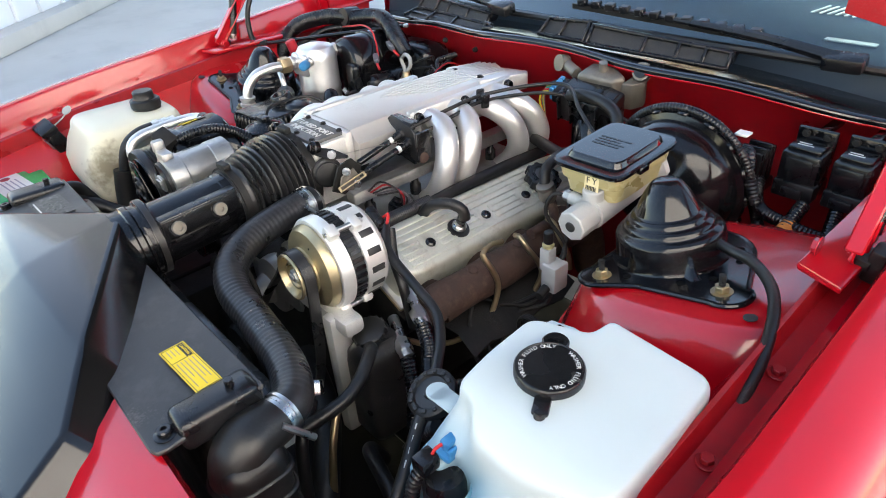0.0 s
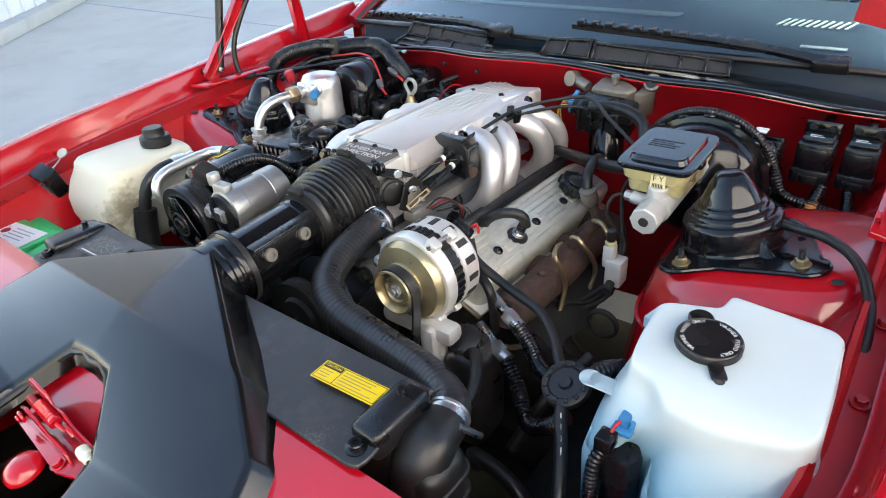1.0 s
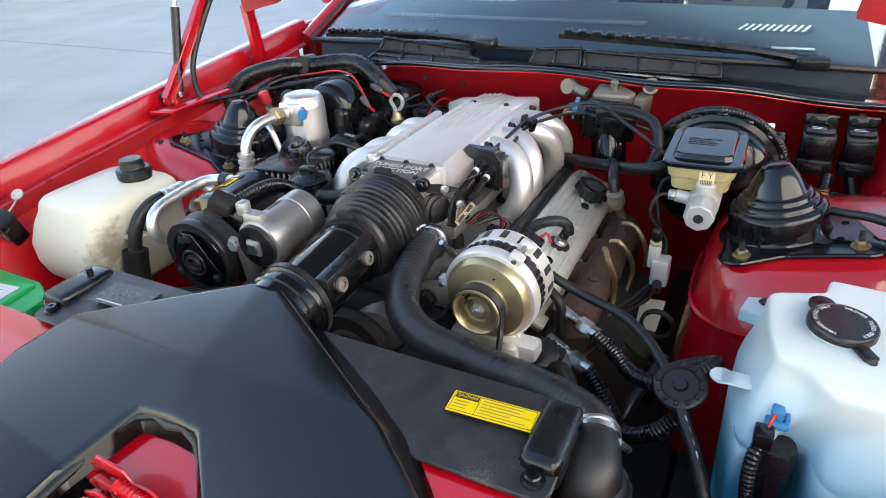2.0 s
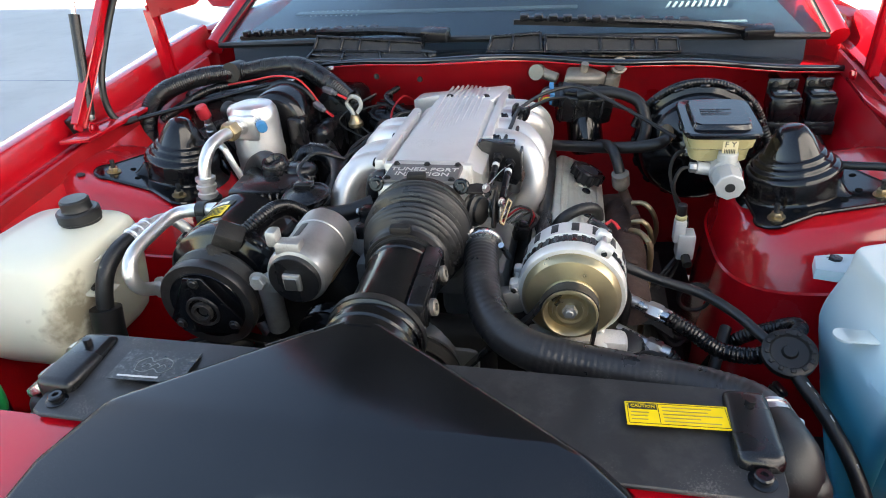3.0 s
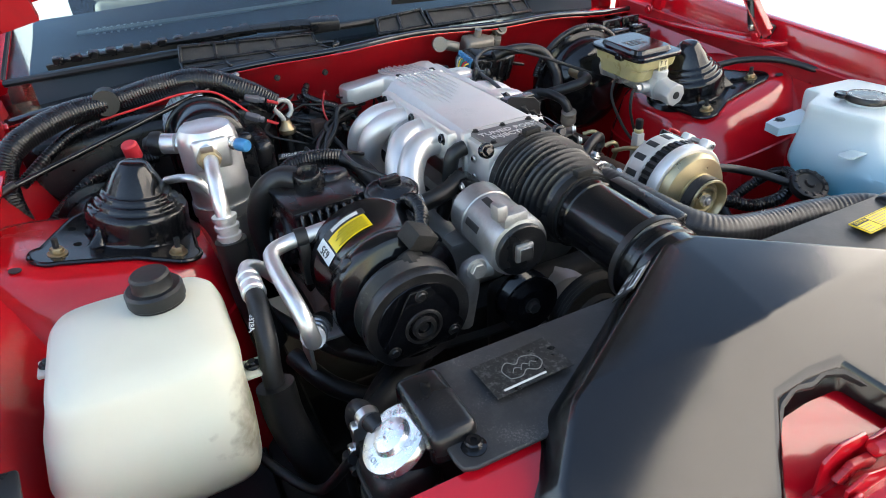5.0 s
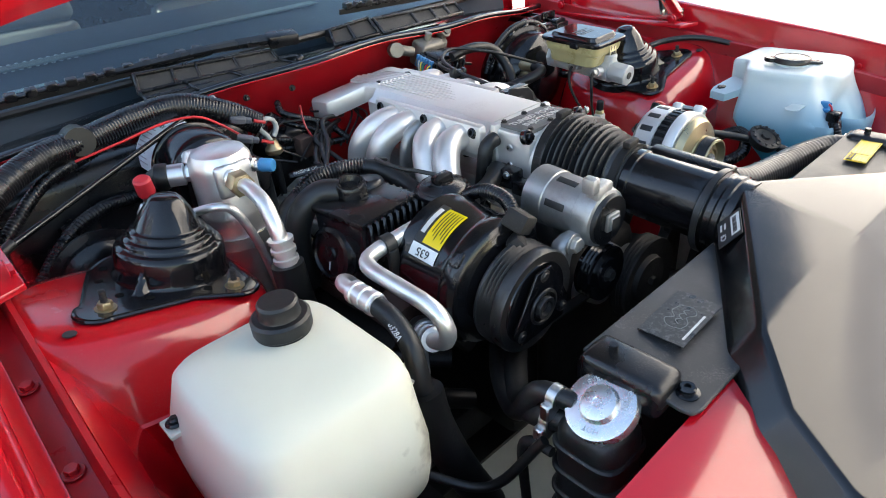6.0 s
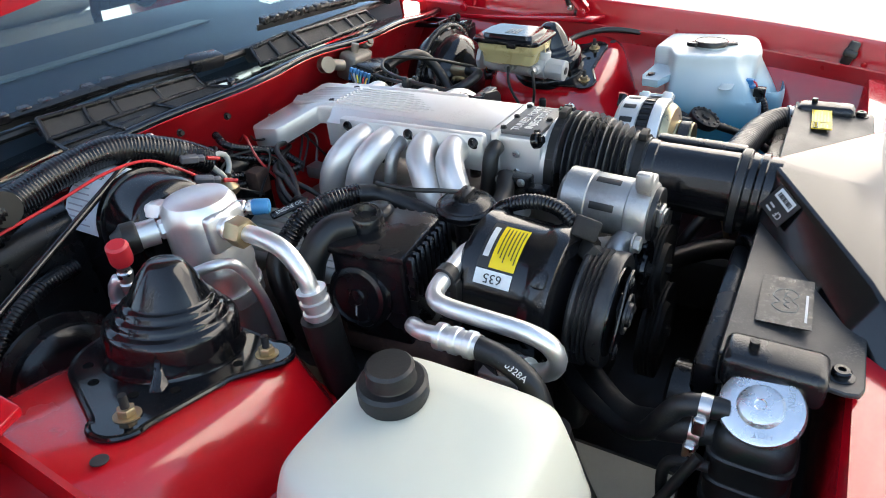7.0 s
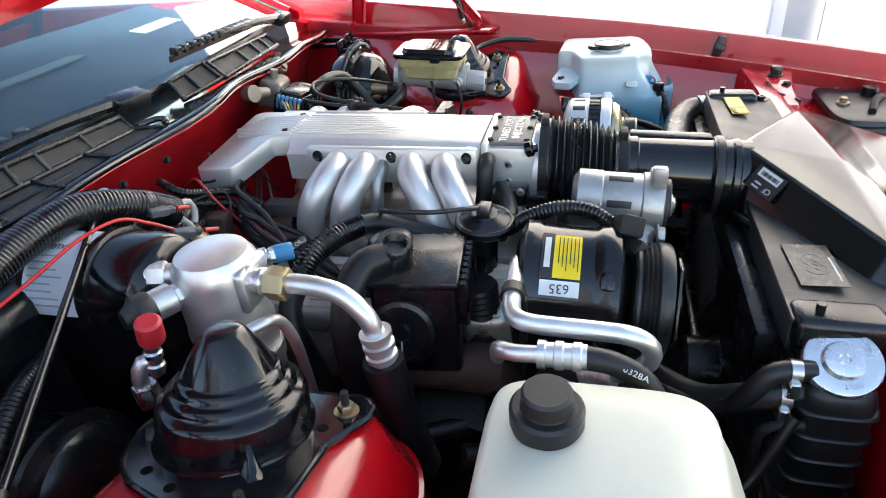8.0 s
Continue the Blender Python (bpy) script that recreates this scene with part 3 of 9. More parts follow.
cowl_grille("black plastic cowl grille with wide mesh windows", (0, 0.25, 0.42, 0.70, 1.0), ((-0.425, 0.437, 0.940), (-0.152, 0.405, 0.930)), ((-0.432, 0.415, 0.912), (-0.148, 0.384, 0.912)), (0, 0.3, 0.62, 1.0))
cowl_grille("raised black cowl inlet box with two windows", (0, 0.45, 1.0), ((0.012, 0.424, 0.936), (0.122, 0.424, 0.942)), ((0.004, 0.396, 0.908), (0.128, 0.392, 0.908)))
cowl_grille("black plastic cowl grille on the steering side", (0, 0.42, 0.66, 0.84, 1.0), ((0.135, 0.418, 0.938), (0.425, 0.442, 0.922)), ((0.138, 0.388, 0.908), (0.430, 0.418, 0.900)))


def wiper(px, py, pz, tipx, tipy, tipz):
    e = thing("windscreen_wiper", (px, py, pz), "black windscreen wiper resting on the cowl", "wiper", "wipers")
    a, b = Vector((px, py, pz)), Vector((tipx, tipy, tipz))
    d = (b - a)
    part("pivot_cover", box(-0.032, 0.034, -0.018, 0.018, -0.004, 0.022, 0.006, 2, axis_m(a, (0, -0.25, 1), d)), M_PLASTIC, e, "angular black pivot cover")
    part("arm", tube([a + Vector((0, 0, 0.01)), a + d * 0.25 + Vector((0, 0.004, 0.016)), a + d * 0.6 + Vector((0, 0.008, 0.012))], 0, 8, 0.02, lambda q, t: 0.012 - 0.006 * q / t), M_PLASTIC, e)
    b0 = a + d * 0.25 + Vector((0, 0.02, 0.012))
    along = axis_m(b0, b - b0, Vector((0, -0.2, 1)))
    part("blade_rubber", box(-0.010, 0.002, -0.003, 0.003, 0, (b - b0).length, 0.001, 1, along), M_RUBBER, e)
    part("blade_frame", box(0.002, 0.009, -0.006, 0.006, 0.02, (b - b0).length - 0.03, 0.002, 1, along), M_PLASTIC, e)
    for k in range(12):
        part("claw", box(-0.010, 0.010, -0.008, 0.008, 0.000, 0.015, 0.002, 1, axis_m(b0.lerp(b, 0.06 + 0.08 * k), Vector((0, -0.2, 1)), b - b0)), M_PLASTIC, e)


wiper(-0.118, 0.412, 0.936, -0.68, 0.52, 0.925)
wiper(0.60, 0.49, 0.913, 0.06, 0.445, 0.966)


def windscreen():
    """Raked, slightly bowed glass, with a black edge and painted pillars."""
    rows = []
    xs = span(-1, 1, 16)
    for v in span(0, 1, 6):
        rows.append([(u * (0.77 - 0.13 * v), 0.455 + 0.11 * u * u * (1 - 0.4 * v) + v * 0.66, 0.925 - 0.03 * u * u + v * 0.345) for u in xs])
    m = len(xs)
    faces = [(i * m + k, i * m + k + 1, (i + 1) * m + k + 1, (i + 1) * m + k) for i in range(6) for k in range(m - 1)]
    bm = raw([p for r in rows for p in r], faces)
    bmesh.ops.recalc_face_normals(bm, faces=bm.faces)
    bmesh.ops.solidify(bm, geom=bm.faces[:], thickness=0.005)
    ob = part("windscreen", bm, M_GLASS, car, "raked tinted windscreen")
    ob.visible_shadow = False
    part("seal", tube([Vector(p) + Vector((0, -0.004, 0.0)) for p in rows[0]], 0.008, 8, 0.05), M_RUBBER, car)
    for s in (0, -1):
        k = 1 if s == -1 else -1
        part("pillar", tube([Vector(r[s]) + Vector((k * 0.022, 0.0, -0.004)) for r in rows], 0.026, 10, 0.05), M_RED, car, "red windscreen pillar")
        part("pillar_trim", tube([Vector(r[s]) + Vector((k * 0.002, -0.004, 0.006)) for r in rows], 0.006, 8, 0.05), M_RUBBER, car)
    part("roof", box(-0.66, 0.66, 1.10, 2.3, 1.26, 1.30, 0.02), M_RED, car, "red roof panel")
    part("cabin_floor", box(-0.80, 0.80, 0.52, 2.6, 0.30, 0.34, 0), M_PLASTIC, car)
    for s in (1, -1):
        part("door", box(s * 0.85 - 0.03, s * 0.85 + 0.03, 0.63, 2.0, 0.30, 0.93, 0.02), M_RED, car, "red front door")
        part("mirror", loft([[(s * (0.92 + 0.10 * (x - 0.5)), 0.95 + y, z) for x, y in ring_pts(0.5, 0, r, 0.055 * r, 2.5, 24)] for z, r in ((0.935, 0.35), (0.945, 0.75), (0.975, 0.95), (1.02, 0.9), (1.045, 0.6), (1.05, 0.3))]), M_RED, car, "red door mirror housing")
    part("rear_bulkhead", box(-0.70, 0.70, 2.35, 2.4, 0.30, 1.2, 0), M_PLASTIC, car)


windscreen()


def dashboard():
    e = thing("dashboard", (0, 0.9, 0.6), "slate blue dashboard top with defroster vents", "dashboard")
    prof = ((0.53, 0.80), (0.545, 0.895), (0.60, 0.905), (0.86, 0.925), (0.98, 0.945), (1.02, 0.935), (1.03, 0.86), (1.02, 0.70))
    xs = span(-0.72, 0.72, 12)
    rows = [[(x, y, z + 0.012 * math.cos(x * 2)) for y, z in prof] for x in xs]
    m = len(prof)
    bm = raw([p for r in rows for p in r], [(i * m + k, i * m + k + 1, (i + 1) * m + k + 1, (i + 1) * m + k) for i in range(12) for k in range(m - 1)])
    part("top_pad", bm, M_DASH, e)
    for s in (1, -1):
        for k in range(10):
            x = s * (0.44 + 0.016 * k)
            part("vent_slot", box(-0.0035, 0.0035, -0.03, 0.03, 0, 0.003, 0.001, 1, pose(x, 0.80, 0.929, 3.5, 0, -s * 14)), M_INKW, e, "pale vent slot")
        part("side_slot", box(-0.045, 0.045, -0.008, 0.008, 0, 0.003, 0.001, 1, pose(s * 0.56, 0.63, 0.915, 4, 0, 0)), M_INKW, e, "pale demister slot")
    part("top_strip", box(-0.62, 0.2, 0.755, 0.80, 0.932, 0.937, 0.002, 1), M_SEAT, e, "grey strip across the dashboard top")
    mm = axis_m((0.36, 1.18, 0.97), (0, 1, 0.45))
    w = part("steering_wheel", tube([mm @ Vector((0.18 * math.cos(a), 0.18 * math.sin(a), 0)) for a in span(0, 2 * math.pi, 28)], 0.013, 8, 0.02), M_PLASTIC, car, "dark three-spoke steering wheel")
    part("spoke", box(-0.17, 0.17, -0.02, 0.02, -0.01, 0.01, 0.006, 2, mm), M_PLASTIC, w)
    part("hub", disc(mm, 0.05, 0.03, 0.008), M_PLASTIC, w)


dashboard()


def seat(x):
    e = part("car_seat", box(x - 0.24, x + 0.24, 1.32, 1.80, 0.36, 0.58, 0.06, 3), M_SEAT, car, "grey ribbed car seat")
    m = pose(x, 1.82, 0.55, -18, 0, 0)
    for k in range(5):
        part("back_roll", box(-0.23 + 0.006, 0.23, -0.07, 0.05, 0.02 + 0.1 * k, 0.115 + 0.1 * k, 0.028, 3, m), M_SEAT, e)
    part("headrest", box(-0.13, 0.13, -0.05, 0.04, 0.54, 0.68, 0.03, 3, m), M_SEAT, e)


for x in (-0.37, 0.37):
    seat(x)

HOOD = pose(0, 0.335, 1.134, 76, 0, 180)


def hood_bm(points, z0, z1, bev):
    """A hood pressing, crowned from side to side."""
    bm = prism(points, z0, z1, 0, 1)
    bmesh.ops.triangulate(bm, faces=[f for f in bm.faces if len(f.verts) > 4])
    for _ in range(3):
        bmesh.ops.subdivide_edges(bm, edges=[e for e in bm.edges if abs(e.verts[0].co.x - e.verts[1].co.x) > 0.12], cuts=1, use_grid_fill=True)
    bmesh.ops.triangulate(bm, faces=bm.faces[:])
    for v in bm.verts:
        k = max(0.0, 1 - v.co.y / 1.3)
        v.co.z -= 0.03 * v.co.x ** 2
        v.co.y -= (0.155 * k) * v.co.x ** 2
    bm.transform(HOOD)
    return bm


def hood():
    """The open hood: outer skin and a pressed inner frame; local y runs from its rear edge to the nose."""
    e = thing("hood", (0, 0.335, 1.134), "red hood standing open on its hinges", "hood")
    out = [(-0.775, 0.0), (0.775, 0.0), (0.78, 0.4), (0.70, 1.15), (0.45, 1.28), (-0.45, 1.28), (-0.70, 1.15), (-0.78, 0.4)]
    part("skin", hood_bm(out, 0.0, 0.010, 0), M_RED, e)
    for x0, x1, y0, y1 in ((-0.72, 0.72, 0.03, 0.16), (-0.62, 0.62, 1.10, 1.22)):
        part("inner_frame", hood_bm([(x0, y0), (x1, y0), (x1, y1), (x0, y1)], -0.035, -0.001, 0), M_REDIN, e)
    for s in (1, -1):
        part("inner_frame", hood_bm([(s * 0.74, 0.17), (s * 0.60, 0.17), (s * 0.54, 1.08), (s * 0.64, 1.08)][::s], -0.035, -0.001, 0), M_REDIN, e)
        part("corner_bracket", hood_bm([(s * 0.64, -0.01), (s * 0.76, -0.01), (s * 0.75, 0.13), (s * 0.66, 0.15)][::s], -0.06, -0.036, 0), M_REDDUSTSHADE, e, "dusty dark red hinge corner")
    part("liner", hood_bm([(-0.70, 0.08), (0.70, 0.08), (0.66, 1.10), (0.60, 1.20), (-0.60, 1.20), (-0.66, 1.10)], -0.050, -0.037, 0), M_RUBBER, e, "black felt hood liner")


hood()


def hood_hinge(s):
    e = part("hood_hinge", prism([(s * 0.755, -0.03), (s * 0.81, -0.05), (s * 0.815, 0.40), (s * 0.775, 0.42), (s * 0.755, 0.25)], 0.832, 0.842, 0.003, 2), M_RED, car, "red four-bar hood hinge with a gas strut")
    def arm(a, b, w, name):
        a, b = Vector(a), Vector(b)
        m = axis_m(a, b - a, (1, 0, 0))
        L = (b - a).length
        part(name, join(box(-0.003, 0.003, -w, w, 0, L, 0.002, 1, m), box(-0.010, 0.010, -w - 0.002, -w + 0.003, 0.01, L - 0.01, 0.002, 1, m), box(-0.010, 0.010, w - 0.003, w + 0.002, 0.01, L - 0.01, 0.002, 1, m)), M_RED, e)
    arm((s * 0.800, -0.002, 0.846), (s * 0.792, 0.235, 1.13), 0.012, "front_arm")
    arm((s * 0.795, 0.352, 0.855), (s * 0.780, 0.315, 1.045), 0.016, "rear_arm")
    for y, z in ((0.002, 0.852), (0.352, 0.862)):
        bolt(e, (s * 0.765, y, z), (-s, 0, 0), 0.009, 0.006, M_RED)
    st = part("gas_strut", tube([(s * 0.80, 0.045, 0.866), (s * 0.80, 0.095, 1.06)], 0.0105, 16), M_PLASTIC, e, "black gas strut cylinder")
    part("strut_rod", tube([(s * 0.80, 0.095, 1.06), (s * 0.795, 0.155, 1.30)], 0.0045, 12), M_CHROME, e, "polished strut rod")
    part("ball_end", lathe([(0, -0.01), (0.008, -0.006), (0.009, 0), (0.006, 0.012)], axis_m((s * 0.80, 0.045, 0.860), (0, 0, 1)), 14), M_STEEL, e)


for s in (1, -1):
    hood_hinge(s)


def radiator_support():
    """The red front panel: a raised shelf under the radiator covers, falling towards the nose."""
    prof = ((-0.655, 0.55), (-0.658, 0.745), (-0.664, 0.757), (-0.70, 0.752), (-0.735, 0.735), (-0.80, 0.690), (-0.90, 0.675), (-1.00, 0.655), (-1.02, 0.5))
    xs = span(-0.70, 0.70, 28)
    rows = [[(x, y, z - 0.05 * max(0.0, abs(x) - 0.5)) for y, z in prof] for x in xs]
    m = len(prof)
    bm = raw([p for r in rows for p in r], [(i * m + k, i * m + k + 1, (i + 1) * m + k + 1, (i + 1) * m + k) for i in range(28) for k in range(m - 1) if not (k in (5, 6) and 11 <= i <= 16)])
    bmesh.ops.recalc_face_normals(bm, faces=bm.faces)
    bmesh.ops.solidify(bm, geom=bm.faces[:], thickness=0.003)
    ob = part("radiator_support", bm, M_RED, car, "red radiator support panel with pressed ribs")
    for s in (1, -1):
        bolt(ob, (s * 0.47, -0.74, 0.738), (0, -0.4, 1), 0.008, 0.006, M_DARK)
        bolt(ob, (s * 0.42, -0.86, 0.684), (0, 0, 1), 0.010, 0.007, M_DARK)
        pts = [(s * 0.43, -0.662), (s * 0.56, -0.668), (s * 0.60, -0.655), (s * 0.675, -0.680), (s * 0.695, -0.735), (s * 0.675, -0.775), (s * 0.62, -0.765), (s * 0.53, -0.75), (s * 0.43, -0.738)]
        br = part("brace", prism(pts if s == -1 else pts[::-1], 0.722, 0.744, 0.007, 3), M_RED, ob, "red pressed tie panel up to the fender")
        part("plug", join(box(s * 0.640 - 0.012, s * 0.640 + 0.012, -0.742, -0.718, 0.744, 0.768, 0.005), disc(axis_m((s * 0.640, -0.73, 0.744), (0, 0, 1)), 0.017, 0.005)), M_PLASTIC, br, "black rubber stop")
        # no opening: a black disc paints the hole's dark inside
        part("hole", disc(axis_m((s * 0.50, -0.715, 0.7435), (0, 0, 1)), 0.009, 0.001, 0.0002, 16), M_HOLESHADE, br)
        bolt(br, (s * 0.57, -0.74, 0.744), (0, 0, 1), 0.008, 0.005, M_DARK)


radiator_support()


def latch():
    e = thing("hood_latch", (0.02, -0.82, 0.69), "red painted hood latch with a spring and a release cable", "latch")
    side = pose(0, 0, 0, 90, 0, 0)
    part("base", prism([(-0.075, -0.835), (-0.065, -0.790), (0.115, -0.790), (0.125, -0.822), (0.06, -0.845)], 0.686, 0.692, 0.002, 2), M_RED, e)
    part("side_plate", prism([(-0.060, 0.690), (-0.064, 0.742), (-0.046, 0.757), (-0.008, 0.752), (0.002, 0.736), (0.030, 0.738), (0.046, 0.724), (0.088, 0.716), (0.112, 0.704), (0.114, 0.690)], 0.802, 0.806, 0.0012, 2, side), M_RED, e, "stamped red side plate")
    part("side_plate", prism([(-0.050, 0.690), (-0.054, 0.722), (-0.030, 0.732), (0.020, 0.716), (0.062, 0.706), (0.070, 0.690)], 0.824, 0.828, 0.0012, 2, side), M_RED, e)
    part("hook", prism([(-0.058, 0.726), (-0.040, 0.740), (-0.012, 0.736), (0.002, 0.722), (-0.008, 0.716), (-0.028, 0.726), (-0.046, 0.716)], 0.811, 0.818, 0.0015, 2, side), M_REDDUSTSHADE, e, "worn hook")
    part("spring", corrugated([(-0.010, -0.815, 0.742), (0.030, -0.815, 0.730)], 0.0085, 0.005, 0.35), M_RED, e, "painted coil spring")
    part("spring_arm", tube([(0.030, -0.815, 0.730), (0.046, -0.812, 0.722), (0.060, -0.812, 0.736), (0.068, -0.812, 0.728)], 0.0028, 8), M_RED, e)
    part("pivot", join(disc(axis_m((-0.046, -0.830, 0.712), (0, -1, 0)), 0.009, 0.005), disc(axis_m((-0.046, -0.835, 0.712), (0, -1, 0)), 0.005, 0.004)), M_RED, e)
    part("dome", lathe([(0.026, 0), (0.025, 0.006), (0.018, 0.014), (0.008, 0.018), (0, 0.019)], axis_m((0.006, -0.862, 0.676), (0, -0.2, 1)), 28), M_RED, e, "chipped red dome")
    part("cable_end", join(disc(axis_m((0.078, -0.812, 0.713), (1, -0.15, -0.1)), 0.0085, 0.016), disc(axis_m((0.092, -0.814, 0.712), (1, -0.15, -0.1)), 0.0065, 0.012)), M_NATURAL, e, "tan cable end")
    part("cable", tube([(0.102, -0.816, 0.711), (0.125, -0.82, 0.707), (0.17, -0.82, 0.695), (0.22, -0.80, 0.67)], 0.0035, 10), M_RUBBER, e)
    for x, y in ((0.052, -0.836), (-0.064, -0.812), (0.106, -0.806)):
        bolt(e, (x, y, 0.692), (0, -0.2, 1), 0.0075, 0.006, M_RED)
    w = thing("wing_nut", (-0.168, -0.838, 0.684), "bare steel wing nut on the radiator support", "wing nut")
    part("hub", lathe([(0.009, 0), (0.008, 0.008), (0.005, 0.010), (0, 0.010)], axis_m((-0.168, -0.838, 0.684), (0, -0.2, 1)), 18), M_STEEL, w)
    for s in (1, -1):
        part("wing", loft([[(-0.168 + s * d, -0.838 - 0.3 * s * d - t, z - h), (-0.168 + s * d, -0.838 - 0.3 * s * d + t, z - h), (-0.168 + s * d, -0.838 - 0.3 * s * d + t, z + h), (-0.168 + s * d, -0.838 - 0.3 * s * d - t, z + h)] for d, z, h, t in ((0.004, 0.690, 0.003, 0.003), (0.012, 0.695, 0.005, 0.002), (0.020, 0.701, 0.005, 0.002), (0.024, 0.704, 0.002, 0.001))]), M_STEEL, w)


latch()

# ---- under the hood: the large things ----
def air_duct():
    e = thing("air_intake_duct", (-0.006, -0.75, 0.66), "satin black air intake duct with a latch cutout", "air duct")
    cx = -0.006
    half = {
        "A": (0.020, -0.549, 0.835), "E1": (0.238, -0.674, 0.806), "E2": (0.292, -0.730, 0.771), "E3": (0.318, -0.80, 0.738), "E4": (0.330, -1.02, 0.662),
        "C1": (0.046, -0.741, 0.772), "H2": (0.112, -0.815, 0.716), "H3": (0.152, -1.02, 0.655),
        "A0": (0.080, -0.540, 0.765), "E1b": (0.262, -0.641, 0.748), "E2b": (0.322, -0.702, 0.727), "E3b": (0.352, -0.80, 0.692), "E4b": (0.362, -1.02, 0.615),
        "A1": (0.076, -0.542, 0.728), "C1b": (0.042, -0.748, 0.738), "H2b": (0.106, -0.822, 0.686), "H3b": (0.146, -1.02, 0.625)}
    faces_h = [("C1", "E2", "E3", "H2"), ("H2", "E3", "E4", "H3"),
               ("A", "A0", "E1b", "E1"), ("E1", "E1b", "E2b", "E2"), ("E2", "E2b", "E3b", "E3"), ("E3", "E3b", "E4b", "E4"), ("C1", "C1b", "H2b", "H2"), ("H2", "H2b", "H3b", "H3")]
    # the driver side spreads a little further
    wider = {"E1b": 0.008, "E2": 0.030, "E2b": 0.026, "E3": 0.032, "E3b": 0.028, "E4": 0.032, "E4b": 0.028}
    verts, idx = [], {}
    for s in (1, -1):
        for k, (x, y, z) in half.items():
            idx[k, s] = len(verts)
            verts.append((cx + s * x + (wider.get(k, 0.0) if s == 1 else 0.0), y, z))
    for k, p in {"R0": (0, -0.684, 0.811), "C0": (0, -0.739, 0.774), "C0b": (0, -0.746, 0.740), "A00": (0, -0.548, 0.837), "AF": (0, -0.541, 0.728)}.items():
        idx[k] = len(verts)
        verts.append((cx + p[0], p[1], p[2]))
    faces = []
    for s in (1, -1):
        f = [[idx[k, s] for k in q] for q in faces_h]
        f += [[idx["A00"], idx["A", s], idx["E1", s], idx["R0"]], [idx["R0"], idx["E1", s], idx["E2", s], idx["C1", s], idx["C0"]], [idx["C0"], idx["C1", s], idx["C1b", s], idx["C0b"]],
              [idx["A00"], idx["AF"], idx["A1", s], idx["A0", s], idx["A", s]]]
        faces += f if s == 1 else [list(reversed(q)) for q in f]
    bm = raw(verts, faces)
    bmesh.ops.recalc_face_normals(bm, faces=bm.faces)
    inner = [ed for ed in bm.edges if len(ed.link_faces) == 2 and ed.calc_face_angle() > 0.06]
    bmesh.ops.bevel(bm, geom=inner, offset=0.007, segments=4, affect="EDGES", profile=0.5, clamp_overlap=True)
    part("shell", bm, M_DUCT, e, "black moulded duct shell with raised creases", 60)
    for s in (1, -1):
        w = 0.027 if s == 1 else 0.0
        rim = [(cx + s * 0.060, -0.532, 0.742), (cx + s * 0.085, -0.536, 0.757), (cx + s * 0.16, -0.577, 0.754), (cx + s * (0.264 + 0.3 * w), -0.637, 0.744), (cx + s * (0.313 + 0.8 * w), -0.678, 0.733), (cx + s * (0.336 + w), -0.722, 0.717), (cx + s * (0.356 + w), -0.80, 0.688), (cx + s * (0.366 + w), -1.02, 0.611)]
        part("rim", tube(rim, 0.0075, 12, 0.012), M_GLOSSBLK, e, "rolled lower rim")
    part("cutout_seal", tube([(cx - 0.149, -1.02, 0.648), (cx - 0.109, -0.822, 0.702), (cx - 0.046, -0.744, 0.757), (cx, -0.741, 0.760), (cx + 0.046, -0.744, 0.757), (cx + 0.109, -0.822, 0.702), (cx + 0.149, -1.02, 0.648)], 0.006, 8, 0.02), M_RUBBER, e)
    ax = axis_m((cx, -0.556, 0.781), (0.02, 1, 0.04))
    part("collar", lathe([(0.045, 0.0), (0.0560, 0.0), (0.0560, 0.016), (0.0585, 0.018), (0.0585, 0.026), (0.0560, 0.029), (0.0560, 0.038), (0.0600, 0.040), (0.0600, 0.052), (0.0575, 0.054), (0.05, 0.054)], ax, 44), M_DUCT, e, "round black duct collar", 30)
    part("collar_band", lathe([(0.0598, 0.0415), (0.0612, 0.0415), (0.0612, 0.0505), (0.0598, 0.0505)], ax, 44), M_SATIN, e, "worn dark band clamp")
    m = axis_m((cx - 0.079, -0.5655, 0.8095), (-0.44, 0.66, 0.61), (0.87, 0.48, 0.1))
    st = part("sticker", box(-0.027, 0.027, -0.018, 0.018, 0, 0.0015, 0, m=m), M_INK, e, "small black sticker with a white code patch")
    part("code_patch", box(-0.020, 0.020, -0.016, -0.003, 0.0015, 0.002, 0, m=m), M_WHITE, st)
    for k in range(11):
        part("code_bar", box(-0.017 + 0.0030 * k, -0.0155 + 0.0030 * k + 0.0006 * (k % 3), -0.012, -0.006, 0.002, 0.0024, 0, m=m), M_INK, st)
    part("lettering", letters("CF", 0.012, m @ Matrix.Translation((-0.012, 0.009, 0.0016)), 0.0005), M_INKW, st)
    part("text_line", bars(m @ Matrix.Translation((0.012, 0.012, 0.0015)), 2, 0.018, 0.006, 0.0025, rng), M_INKW, st)
    return e


air_duct()


